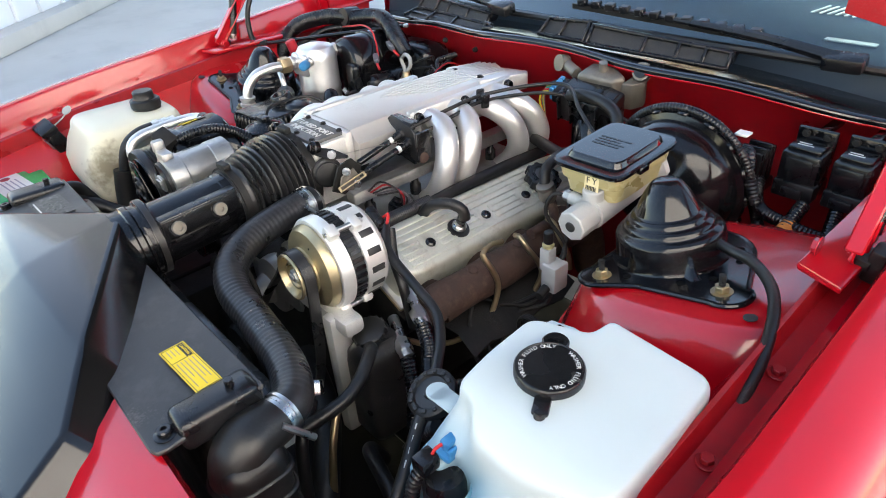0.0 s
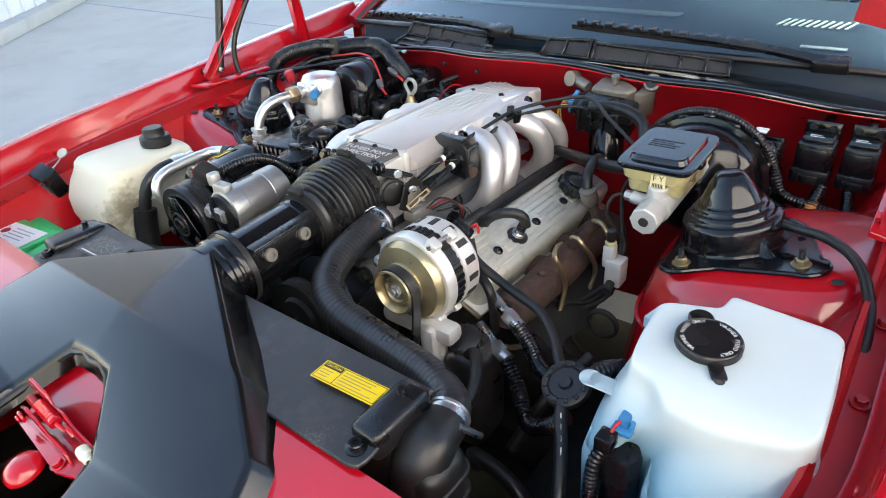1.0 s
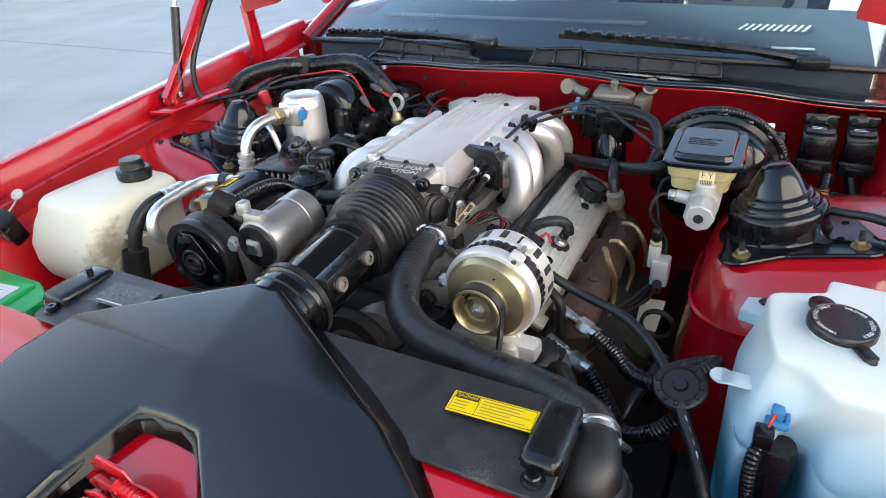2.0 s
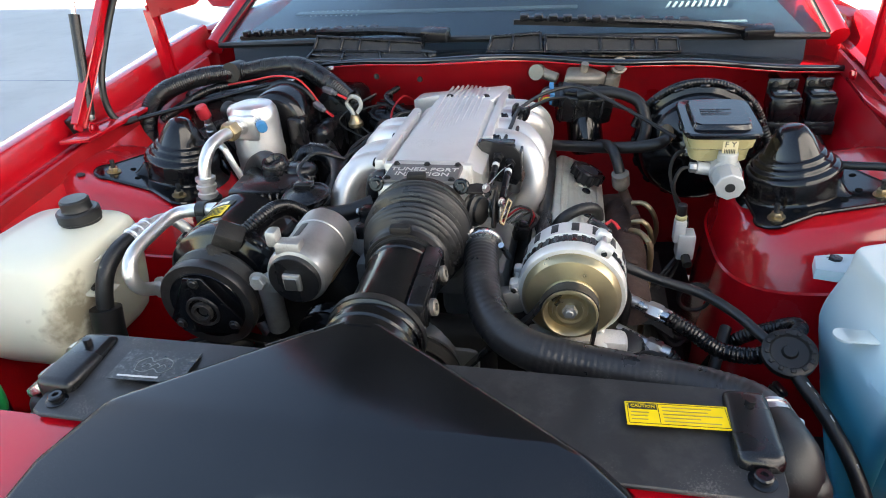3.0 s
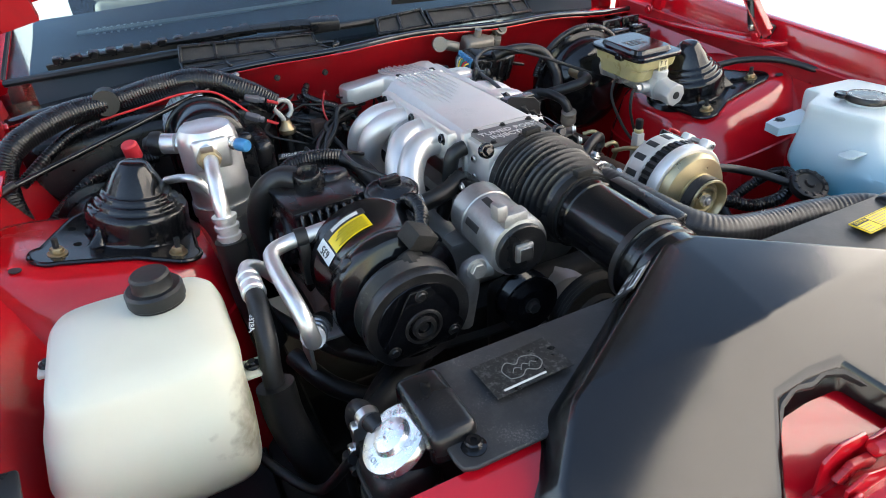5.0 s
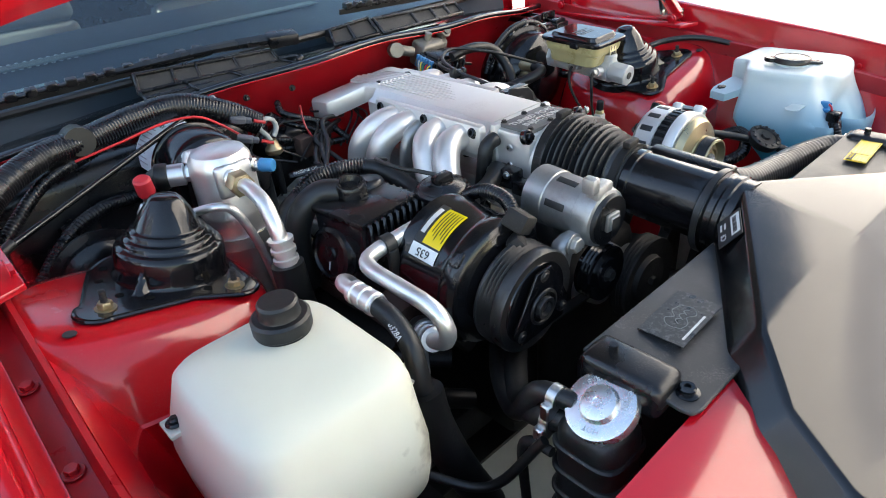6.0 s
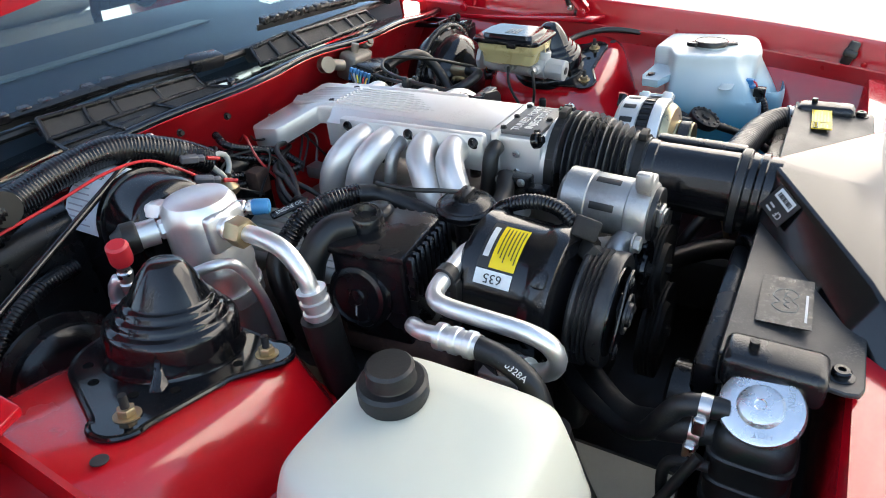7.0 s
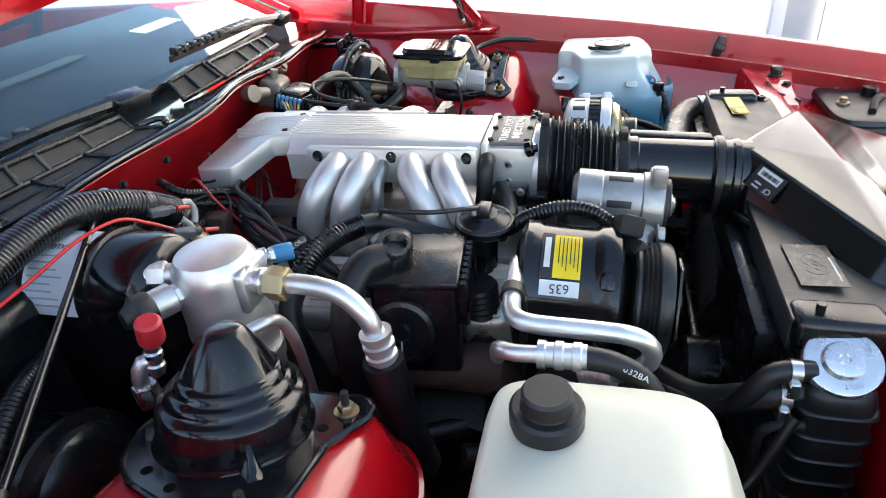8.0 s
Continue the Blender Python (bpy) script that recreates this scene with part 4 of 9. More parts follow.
def air_tube():
    e = thing("intake_tube", (0.0, -0.40, 0.72), "black intake tube with a ribbed rubber bellows", "air tube")
    a, b = Vector((0.0, -0.525, 0.784)), Vector((-0.004, -0.372, 0.792))
    d = b - a
    m = axis_m(a, d)
    L = d.length
    part("mass_air_tube", lathe([(0.0, 0), (0.052, 0), (0.054, 0.004), (0.0535, 0.02), (0.050, 0.024), (0.049, L - 0.02), (0.051, L - 0.018), (0.051, L), (0, L)], m, 40), M_GLOSSBLK, e, "smooth glossy black sensor tube")
    br = part("sensor_mount", join(box(0.034, 0.056, -0.045, -0.006, 0.018, L - 0.008, 0.004, 2, m), box(0.054, 0.058, -0.042, -0.010, 0.022, L - 0.012, 0.0015, 2, m), box(0.030, 0.050, -0.006, 0.004, 0.030, L - 0.030, 0.003, 2, m)), M_PLASTIC, e, "flanged sensor mount")
    for h in (0.04, L - 0.045):
        bm = axis_m(m @ Vector((0.058, -0.026, h)), m.to_3x3() @ Vector((1, -0.2, 0)))
        part("socket_bolt", lathe([(0.0105, 0), (0.0105, 0.007), (0.0095, 0.008), (0.005, 0.008), (0.005, 0.004), (0, 0.004)], bm, 24), M_DULLALU, br, "plain steel socket bolt")
        part("washer", disc(bm, 0.0135, 0.002, 0.0005, 24), M_PLASTIC, br)
    part("seam_rib", box(-0.003, 0.003, 0.046, 0.053, 0.03, L - 0.03, 0.001, 1, m), M_PLASTIC, e)
    # bellows: from the narrow neck up to the throttle body
    p0, p1 = Vector((-0.004, -0.378, 0.792)), Vector((-0.010, -0.240, 0.797))
    L2 = (p1 - p0).length
    rows = []
    N = 96
    for k in range(N + 1):
        h = L2 * k / N
        base = 0.053 + 0.0225 * min(1, max(0, (h - 0.012) / 0.07)) ** 0.8
        if 0.022 < h < L2 - 0.016:
            base += 0.0056 * math.cos(2 * math.pi * (h - 0.022) / 0.0098) - 0.0015
        rows.append((base, h))
    part("bellows", lathe([(0, 0)] + rows + [(0, L2)], axis_m(p0, p1 - p0), 48), M_BELLOWS, e, "ribbed black rubber bellows", 60)
    for q, r, w in ((p0 + (p1 - p0) * 0.07, 0.0555, 0.012), (p1 - (p1 - p0) * 0.05, 0.0745, 0.011)):
        c = part("band_clamp", lathe([(r, -w / 2), (r + 0.0012, -w / 2), (r + 0.0012, w / 2), (r, w / 2)], axis_m(q, p1 - p0), 40), M_DARK, e, "dark steel band clamp")
        part("clamp_screw", join(box(-0.016, 0.012, -0.006, 0.006, r, r + 0.010, 0.002, 2, axis_m(q, p1 - p0) @ pose(0, 0, 0, 90, 0, 0) @ pose(0, 0, 0, 0, 0, 0)),), M_DARK, c)


air_tube()

PLX = -0.0145


def plenum():
    e = thing("intake_plenum", (PLX, 0.05, 0.66), "silver cast intake plenum with curved runner tubes", "intake manifold")
    # top box, slightly narrower towards the rear, with bevelled shoulders
    secs = []
    for y, w, z in ((-0.156, 0.070, 0.862), (-0.06, 0.069, 0.864), (0.06, 0.066, 0.866), (0.165, 0.064, 0.866)):
        c = PLX + 0.006 * (y + 0.156)
        sh = 0.016
        secs.append([(c - w - 0.016, y, 0.800), (c - w - 0.016, y, z - 0.022), (c - w - 0.004, y, z - 0.016), (c - w + sh - 0.008, y, z - 0.002), (c - w + sh, y, z), (c + w - sh, y, z), (c + w - sh + 0.008, y, z - 0.002), (c + w + 0.004, y, z - 0.016), (c + w + 0.016, y, z - 0.022), (c + w + 0.016, y, 0.800)])
    box_ = part("box", loft(secs), M_CAST, e, "satin silver plenum box", 30)
    for k in range(9):
        x = PLX - 0.040 + 0.010 * k
        y0 = -0.055 + 0.010 * abs(k - 2)
        rib = loft([[(x - 0.0028 * q, y, 0.862), (x - 0.0018 * q, y, 0.8645 + lift), (x + 0.0018 * q, y, 0.8645 + lift), (x + 0.0028 * q, y, 0.862)] for y, q, lift in ((y0, 0.15, -0.002), (y0 + 0.06, 0.85, 0.0030), (0.166, 0.85, 0.0042))])
        part("rib", rib, M_CAST, box_)
    # rear extension which widens towards the passenger side
    ext = prism([(PLX - 0.052, 0.167), (-0.071, 0.200), (-0.128, 0.233), (-0.140, 0.245), (-0.141, 0.300), (-0.132, 0.312), (0.060, 0.300), (0.072, 0.286), (PLX + 0.064, 0.167)], 0.830, 0.866, 0.004, 2)
    bmesh.ops.triangulate(ext, faces=[f for f in ext.faces if len(f.verts) > 4])
    for v in ext.verts:
        v.co.z -= 0.022 * min(1.0, max(0.0, (PLX - 0.050 - v.co.x) / 0.075)) + 0.010 * max(0.0, (v.co.y - 0.2) / 0.1)
    ex = part("rear_cover", ext, M_CAST, e, "silver wedge-shaped rear plenum cover", 25)
    for k in range(9):
        x = PLX - 0.040 + 0.010 * k
        bm = box(x - 0.0025, x + 0.0025, 0.171, 0.290 - 0.006 * abs(k - 3), 0.8630, 0.8694, 0.0014, 1)
        for v in bm.verts:
            v.co.z -= 0.010 * max(0.0, (v.co.y - 0.2) / 0.1)
        part("rib", bm, M_CAST, ex)
    for x in (-0.045, 0.03):
        bolt(ex, (x, 0.185, 0.865), (0, 0, 1), 0.006, 0.003, M_DARK)
    for s in (1, -1):
        # side flange with its bolts; the driver's side sits farther back
        back = 0.118 if s == 1 else 0.0
        fl = part("side_flange", box(PLX + s * (0.081 - 0.004 * s) - 0.009, PLX + s * (0.081 - 0.004 * s) + 0.009, back - 0.156, back + 0.122, 0.810, 0.862, 0.006, 2), M_CAST, e)
        for y in (-0.140, -0.021, 0.102):
            m = axis_m((PLX + s * 0.086, back + y, 0.848), (s, 0, 0.25))
            part("boss", lathe([(0.0145, -0.01), (0.013, 0.001), (0.0115, 0.003)], m, 20), M_CAST, fl)
            part("bolt", lathe([(0.0105, 0.002), (0.0105, 0.006), (0.0080, 0.007), (0.0080, 0.012), (0.0068, 0.0135), (0.0042, 0.0132), (0.0040, 0.009), (0, 0.009)], m, 20), M_GLOSSBLK, fl, "black socket bolt")
        for y0, y1 in (((0.008, -0.030), (0.070, 0.026), (0.132, 0.180), (0.189, 0.245)) if s == 1 else ((-0.109, -0.160), (-0.055, -0.112), (0.021, 0.050), (0.068, 0.108))):
            x0 = PLX + s * 0.080
            dy = y1 - y0
            pts = [(x0, y0, 0.834), (x0 + s * 0.022, y0, 0.836), (x0 + s * 0.050, y0 + dy * 0.15, 0.830), (x0 + s * 0.072, y0 + dy * 0.5, 0.808), (x0 + s * 0.080, y0 + dy * 0.8, 0.776), (x0 + s * 0.073, y0 + dy, 0.742), (x0 + s * 0.052, y0 + dy, 0.708), (x0 + s * 0.02, y0 + dy, 0.680)]
            rn = part("runner", tube(pts, 0, 24, 0.006, lambda q, t: 0.0222 + 0.003 * max(0.0, 1 - q / 0.018)), M_RUNNER, e, "smooth silver runner tube")
        part("cold_start_tube", tube([(PLX + s * 0.09, -0.005, 0.835), (PLX + s * 0.118, -0.003, 0.822), (PLX + s * 0.13, 0.0, 0.785), (PLX + s * 0.12, 0.005, 0.74)], 0.011, 14), M_ALU, e)
        part("fuel_rail", join(box(PLX + s * 0.085 - 0.014, PLX + s * 0.085 + 0.014, -0.19, 0.22, 0.735, 0.757, 0.005), *[box(PLX + s * 0.085 - 0.014, PLX + s * 0.085 + 0.014, -0.188, 0.218, 0.757 + 0.0, 0.759, 0.0005) for _ in (0,)]), M_ALU, e, "ribbed aluminium fuel rail")
        part("lower_manifold", box(PLX + min(s * 0.02, s * 0.13), PLX + max(s * 0.02, s * 0.13), -0.22, 0.25, 0.60, 0.70, 0.015), M_ALU, e)
        for y in (-0.15, -0.04, 0.06, 0.17):
            part("injector", lathe([(0.009, 0), (0.011, 0.005), (0.011, 0.03), (0.007, 0.035), (0.007, 0.05)], axis_m((PLX + s * 0.085, y, 0.69), (0, 0, 1)), 14), M_PLASTIC, e)
    # throttle body and its lettered lid
    tb = part("throttle_body", join(box(PLX - 0.066, PLX + 0.066, -0.238, -0.157, 0.742, 0.855, 0.007), box(PLX - 0.072, PLX + 0.072, -0.170, -0.157, 0.735, 0.862, 0.004)), M_CAST, e, "cast throttle body")
    lid = prism([(PLX - 0.058, -0.232), (PLX + 0.058, -0.232), (PLX + 0.058, -0.164), (PLX - 0.058, -0.164)], 0.853, 0.861, 0.002, 2)
    ld = part("lid", lid, M_LID, e, "dark grey lid plate with raised lettering")
    part("lettering", join(letters("TUNED PORT", 0.0175, pose(PLX, -0.190, 0.8612), 0.0016), letters("INJECTION", 0.0175, pose(PLX, -0.208, 0.8612), 0.0016)), M_CAST, ld, "raised silver lettering")
    for x in (-0.05, 0.0, 0.05):
        for y in (-0.226, -0.170):
            bolt(ld, (PLX + x, y, 0.861), (0, 0, 1), 0.0042, 0.003, M_DARK)
    for s in (1, -1):
        m = axis_m((PLX + s * 0.066, -0.226, 0.852), (0, -1, 0.3))
        part("mount_bolt", join(disc(m, 0.012, 0.012, 0.002), disc(m @ Matrix.Translation((0, 0, 0.012)), 0.007, 0.006, 0.001, 6)), M_GLOSSBLK, tb)
    for k in range(3):
        part("cover_screw", disc(axis_m((PLX - 0.069, -0.20 + 0.0 * k, 0.83 - 0.03 * k), (-1, 0, 0)), 0.006, 0.004, 0.001, 14), M_STEEL, tb)
    part("bore", lathe([(0.068, 0), (0.068, 0.012), (0.05, 0.012), (0, 0.012)], axis_m((PLX, -0.236, 0.797), (0, -1, 0)), 40), M_CAST, tb)


plenum()


def throttle_linkage():
    e = thing("throttle_linkage", (0.085, -0.20, 0.75), "black throttle lever, bracket and cables beside the throttle body", "throttle linkage")
    # stamped bracket, standing across the cables
    outline = [(0.046, 0.842), (0.050, 0.860), (0.062, 0.868), (0.112, 0.858), (0.124, 0.846), (0.128, 0.800), (0.118, 0.786), (0.074, 0.794), (0.062, 0.826)]
    cb = part("cable_bracket", join(prism(outline, 0.070, 0.074, 0.0012, 1, pose(0, 0, 0, 90, 0, 0)), box(0.122, 0.127, -0.072, -0.040, 0.792, 0.846, 0.001, 1), box(0.052, 0.114, -0.072, -0.052, 0.858, 0.863, 0.0015, 1), box(0.060, 0.084, -0.055, -0.010, 0.806, 0.811, 0.001, 1)), M_PLASTIC, e, "black stamped cable bracket")
    part("pivot", lathe([(0.0, 0.010), (0.006, 0.010), (0.0105, 0.008), (0.0105, 0.0)], axis_m((0.120, -0.058, 0.798), (1, -0.2, 0)), 20), M_RUST, cb, "rust brown pivot bush")
    runs = (((0.080, -0.195, 0.806), (0.084, -0.12, 0.826), (0.088, -0.06, 0.842), (0.098, 0.04, 0.856), (0.106, 0.115, 0.862), (0.150, 0.205, 0.866), (0.215, 0.236, 0.870), (0.290, 0.180, 0.852), (0.40, 0.125, 0.805)),
            ((0.104, -0.195, 0.800), (0.106, -0.12, 0.816), (0.107, -0.06, 0.830), (0.108, 0.04, 0.845), (0.112, 0.115, 0.852), (0.165, 0.235, 0.846), (0.25, 0.285, 0.825), (0.33, 0.30, 0.80)))
    for pts in runs:
        part("cable", tube(pts, 0.0036, 10), M_RUBBER, e, "black throttle cable")
        a, b, c = [Vector(p) for p in pts[:3]]
        part("cable_end", join(tube([a.lerp(b, 0.35), b.lerp(c, 0.75)], 0.0058, 12), tube([b.lerp(c, 0.55), b.lerp(c, 1.2)], 0.0075, 12), hexnut(axis_m(b.lerp(c, 0.72), c - b), 0.0098, 0.007)), M_PLASTIC, cb)
        part("cable_rod", tube([a, a.lerp(b, 0.5)], 0.0024, 8), M_STEEL, cb)
        part("ferrule", tube([b.lerp(c, 0.30), b.lerp(c, 0.42)], 0.0064, 12), M_INKW, cb)
    part("cable_clip", join(box(-0.018, 0.018, -0.006, 0.006, -0.010, 0.008, 0.003, 2, pose(0.108, 0.114, 0.858, 0, 10, -20)), box(-0.016, -0.008, -0.008, 0.008, -0.016, 0.012, 0.003, 2, pose(0.108, 0.114, 0.858, 0, 10, -20)), box(0.008, 0.016, -0.008, 0.008, -0.016, 0.012, 0.003, 2, pose(0.108, 0.114, 0.858, 0, 10, -20))), M_PLASTIC, e, "black double cable clip")
    # throttle shaft: sensor boot, lever plates and return spring
    part("boot", lathe([(0.016, 0), (0.024, 0.002), (0.0255, 0.006), (0.022, 0.009), (0.025, 0.012), (0.0255, 0.016), (0.021, 0.019), (0.021, 0.024), (0.012, 0.026), (0, 0.026)], axis_m((0.060, -0.222, 0.812), (0.92, -0.38, 0.05)), 32), M_RUBBER, e, "ribbed black rubber boot")
    part("lever", prism([(-0.034, -0.016), (-0.010, -0.030), (0.022, -0.018), (0.030, 0.010), (0.012, 0.030), (-0.016, 0.024)], 0, 0.004, 0.001, 1, axis_m((0.096, -0.206, 0.806), (1, 0, 0))), M_DARK, e)
    part("lever", prism([(-0.026, -0.010), (0.0, -0.020), (0.018, 0.0), (0.006, 0.020), (-0.020, 0.012)], 0, 0.003, 0.001, 1, axis_m((0.106, -0.204, 0.802), (1, 0, 0))), M_DULLALU, e)
    part("spring", corrugated([(0.070, -0.205, 0.806), (0.096, -0.205, 0.806)], 0.017, 0.005, 0.28), M_STEEL, e, "coiled return spring")
    part("pointed_lever", prism([(-0.030, -0.008), (-0.006, -0.012), (0.024, -0.002), (0.026, 0.003), (-0.006, 0.012), (-0.030, 0.010)], 0, 0.004, 0.001, 1, axis_m((0.080, -0.215, 0.842), (0.3, -0.2, 1), (0.8, 0.5, 0))), M_DARK, e)
    for c in ((0.086, -0.222, 0.848), (0.108, -0.212, 0.820), (0.110, -0.196, 0.792)):
        part("pin", join(disc(axis_m(c, (0.8, -0.6, 0.1)), 0.0055, 0.006, 0.001, 14), disc(axis_m(c, (0.8, -0.6, 0.1)), 0.0075, 0.002, 0.0004, 14)), M_STEEL, e)
    sl = axis_m((0.114, -0.207, 0.801), (0.7, -0.3, 0.6), (0.1, 0.9, 0.25)) @ Matrix.Diagonal((0.75, 0.6, 0.8, 1))
    part("slotted_lever", join(box(-0.034, 0.034, 0.0045, 0.0085, 0, 0.003, 0.0008, 1, sl), box(-0.034, 0.034, -0.0085, -0.0045, 0, 0.003, 0.0008, 1, sl), box(-0.036, -0.030, -0.0085, 0.0085, 0, 0.003, 0.0008, 1, sl), box(0.030, 0.036, -0.0085, 0.0085, 0, 0.003, 0.0008, 1, sl)), M_BRASS, e, "gold plated slotted lever")
    part("spring_wire", tube([(0.084, -0.212, 0.842), (0.10, -0.13, 0.838), (0.112, -0.075, 0.828)], 0.0009, 6), M_STEEL, e)
    for k in range(5):
        part("wire", tube([(0.095 + 0.006 * k, -0.165, 0.760), (0.125 + 0.006 * k, -0.158 + 0.008 * k, 0.786 - 0.006 * k), (0.150 + 0.003 * k, -0.140 + 0.006 * k, 0.770 - 0.008 * k), (0.140, -0.125, 0.725)], 0.0018, 6), (M_INK, M_REDDUSTSHADE, M_INK, M_GREYCON, M_INK)[k], e)
    part("injector_plug", join(box(-0.012, 0.012, -0.010, 0.010, 0, 0.026, 0.003, 2, pose(0.128, -0.135, 0.716, 10, 15, 20)), box(-0.008, 0.008, -0.007, 0.007, 0.024, 0.034, 0.002, 2, pose(0.128, -0.135, 0.716, 10, 15, 20))), M_PLASTIC, e, "black injector plug")


throttle_linkage()


def engine_core():
    e = thing("engine_block", (0, 0.0, 0.30), "grimy dark iron engine block with cylinder heads", "engine")
    part("block", box(-0.17, 0.16, -0.27, 0.28, 0.28, 0.60, 0.02), M_DARK, e)
    for s in (1, -1):
        m = pose(PLX + s * 0.20, 0.02, 0.615, 0, s * 32, 0)
        part("cylinder_head", box(-0.075, 0.075, -0.26, 0.26, -0.07, 0.03, 0.01, 2, m), M_DARK, e)
    part("timing_cover", box(-0.12, 0.11, -0.33, -0.27, 0.30, 0.66, 0.03, 3), M_DARK, e)
    part("water_pump", join(lathe([(0.06, 0), (0.055, 0.04), (0.03, 0.05), (0.02, 0.08)], axis_m((0.0, -0.30, 0.60), (0, -1, 0)), 24), box(-0.09, 0.09, -0.34, -0.30, 0.57, 0.63, 0.02)), M_ALU, e)
    part("thermostat_housing", join(tube([(0.02, -0.24, 0.70), (0.05, -0.26, 0.755), (0.085, -0.285, 0.785)], 0.026, 16), box(-0.03, 0.07, -0.27, -0.20, 0.68, 0.73, 0.01)), M_ALU, e, "stained aluminium thermostat housing")
    for n, (x, y, z, r) in {"crank_pulley": (0.0, -0.42, 0.50, 0.085), "water_pump_pulley": (0.0, -0.41, 0.625, 0.072), "idler_pulley": (-0.118, -0.405, 0.695, 0.043)}.items():
        prof = [(0.012, -0.002), (r * 0.55, -0.002), (r * 0.6, 0.006), (r * 0.86, 0.004), (r, 0.0)] + [(r - (0.003 if k % 2 else 0), 0.004 + 0.003 * k) for k in range(7)] + [(r, 0.028), (r * 0.8, 0.03), (0.02, 0.035)]
        p = part(n, lathe(prof, axis_m((x, y - 0.01, z), (0, 1, 0)), 40), M_GLOSSBLK if "idler" in n else M_DARK, e, "dark grooved pulley")
        bolt(p, (x, y - 0.010, z), (0, -1, 0), 0.009, 0.008, M_DARK)
    def ribbon(points, w):
        """A flat belt across the front of the engine, w wide along y."""
        P = spline([(x, 0.0, z) for x, z in points], 0.01)
        rows = []
        for k, p in enumerate(P):
            d = (P[min(k + 1, len(P) - 1)] - P[max(k - 1, 0)]).normalized()
            n = Vector((-d.z, 0, d.x)) * 0.002
            rows.append([p + n + Vector((0, -0.3795 - w, 0)), p + n + Vector((0, -0.3795, 0)), p - n + Vector((0, -0.3795, 0)), p - n + Vector((0, -0.3795 - w, 0))])
        return loft(rows)
    # black belt; the greyer rubber paints in the sheen on its back
    part("belt", ribbon([(0.0, 0.545), (0.10, 0.665), (0.165, 0.735), (0.188, 0.772), (0.204, 0.787), (0.222, 0.790), (0.240, 0.783), (0.252, 0.768), (0.2545, 0.748), (0.250, 0.70), (0.235, 0.60), (0.20, 0.50)], 0.017), M_BELLOWS, e, "ribbed black drive belt")
    part("belt", ribbon([(-0.355, 0.72), (-0.33, 0.68), (-0.29, 0.668), (-0.22, 0.655), (-0.13, 0.650), (-0.09, 0.655), (-0.05, 0.60), (0.0, 0.585)], 0.016), M_RUBBER, e, "ribbed black drive belt")


engine_core()


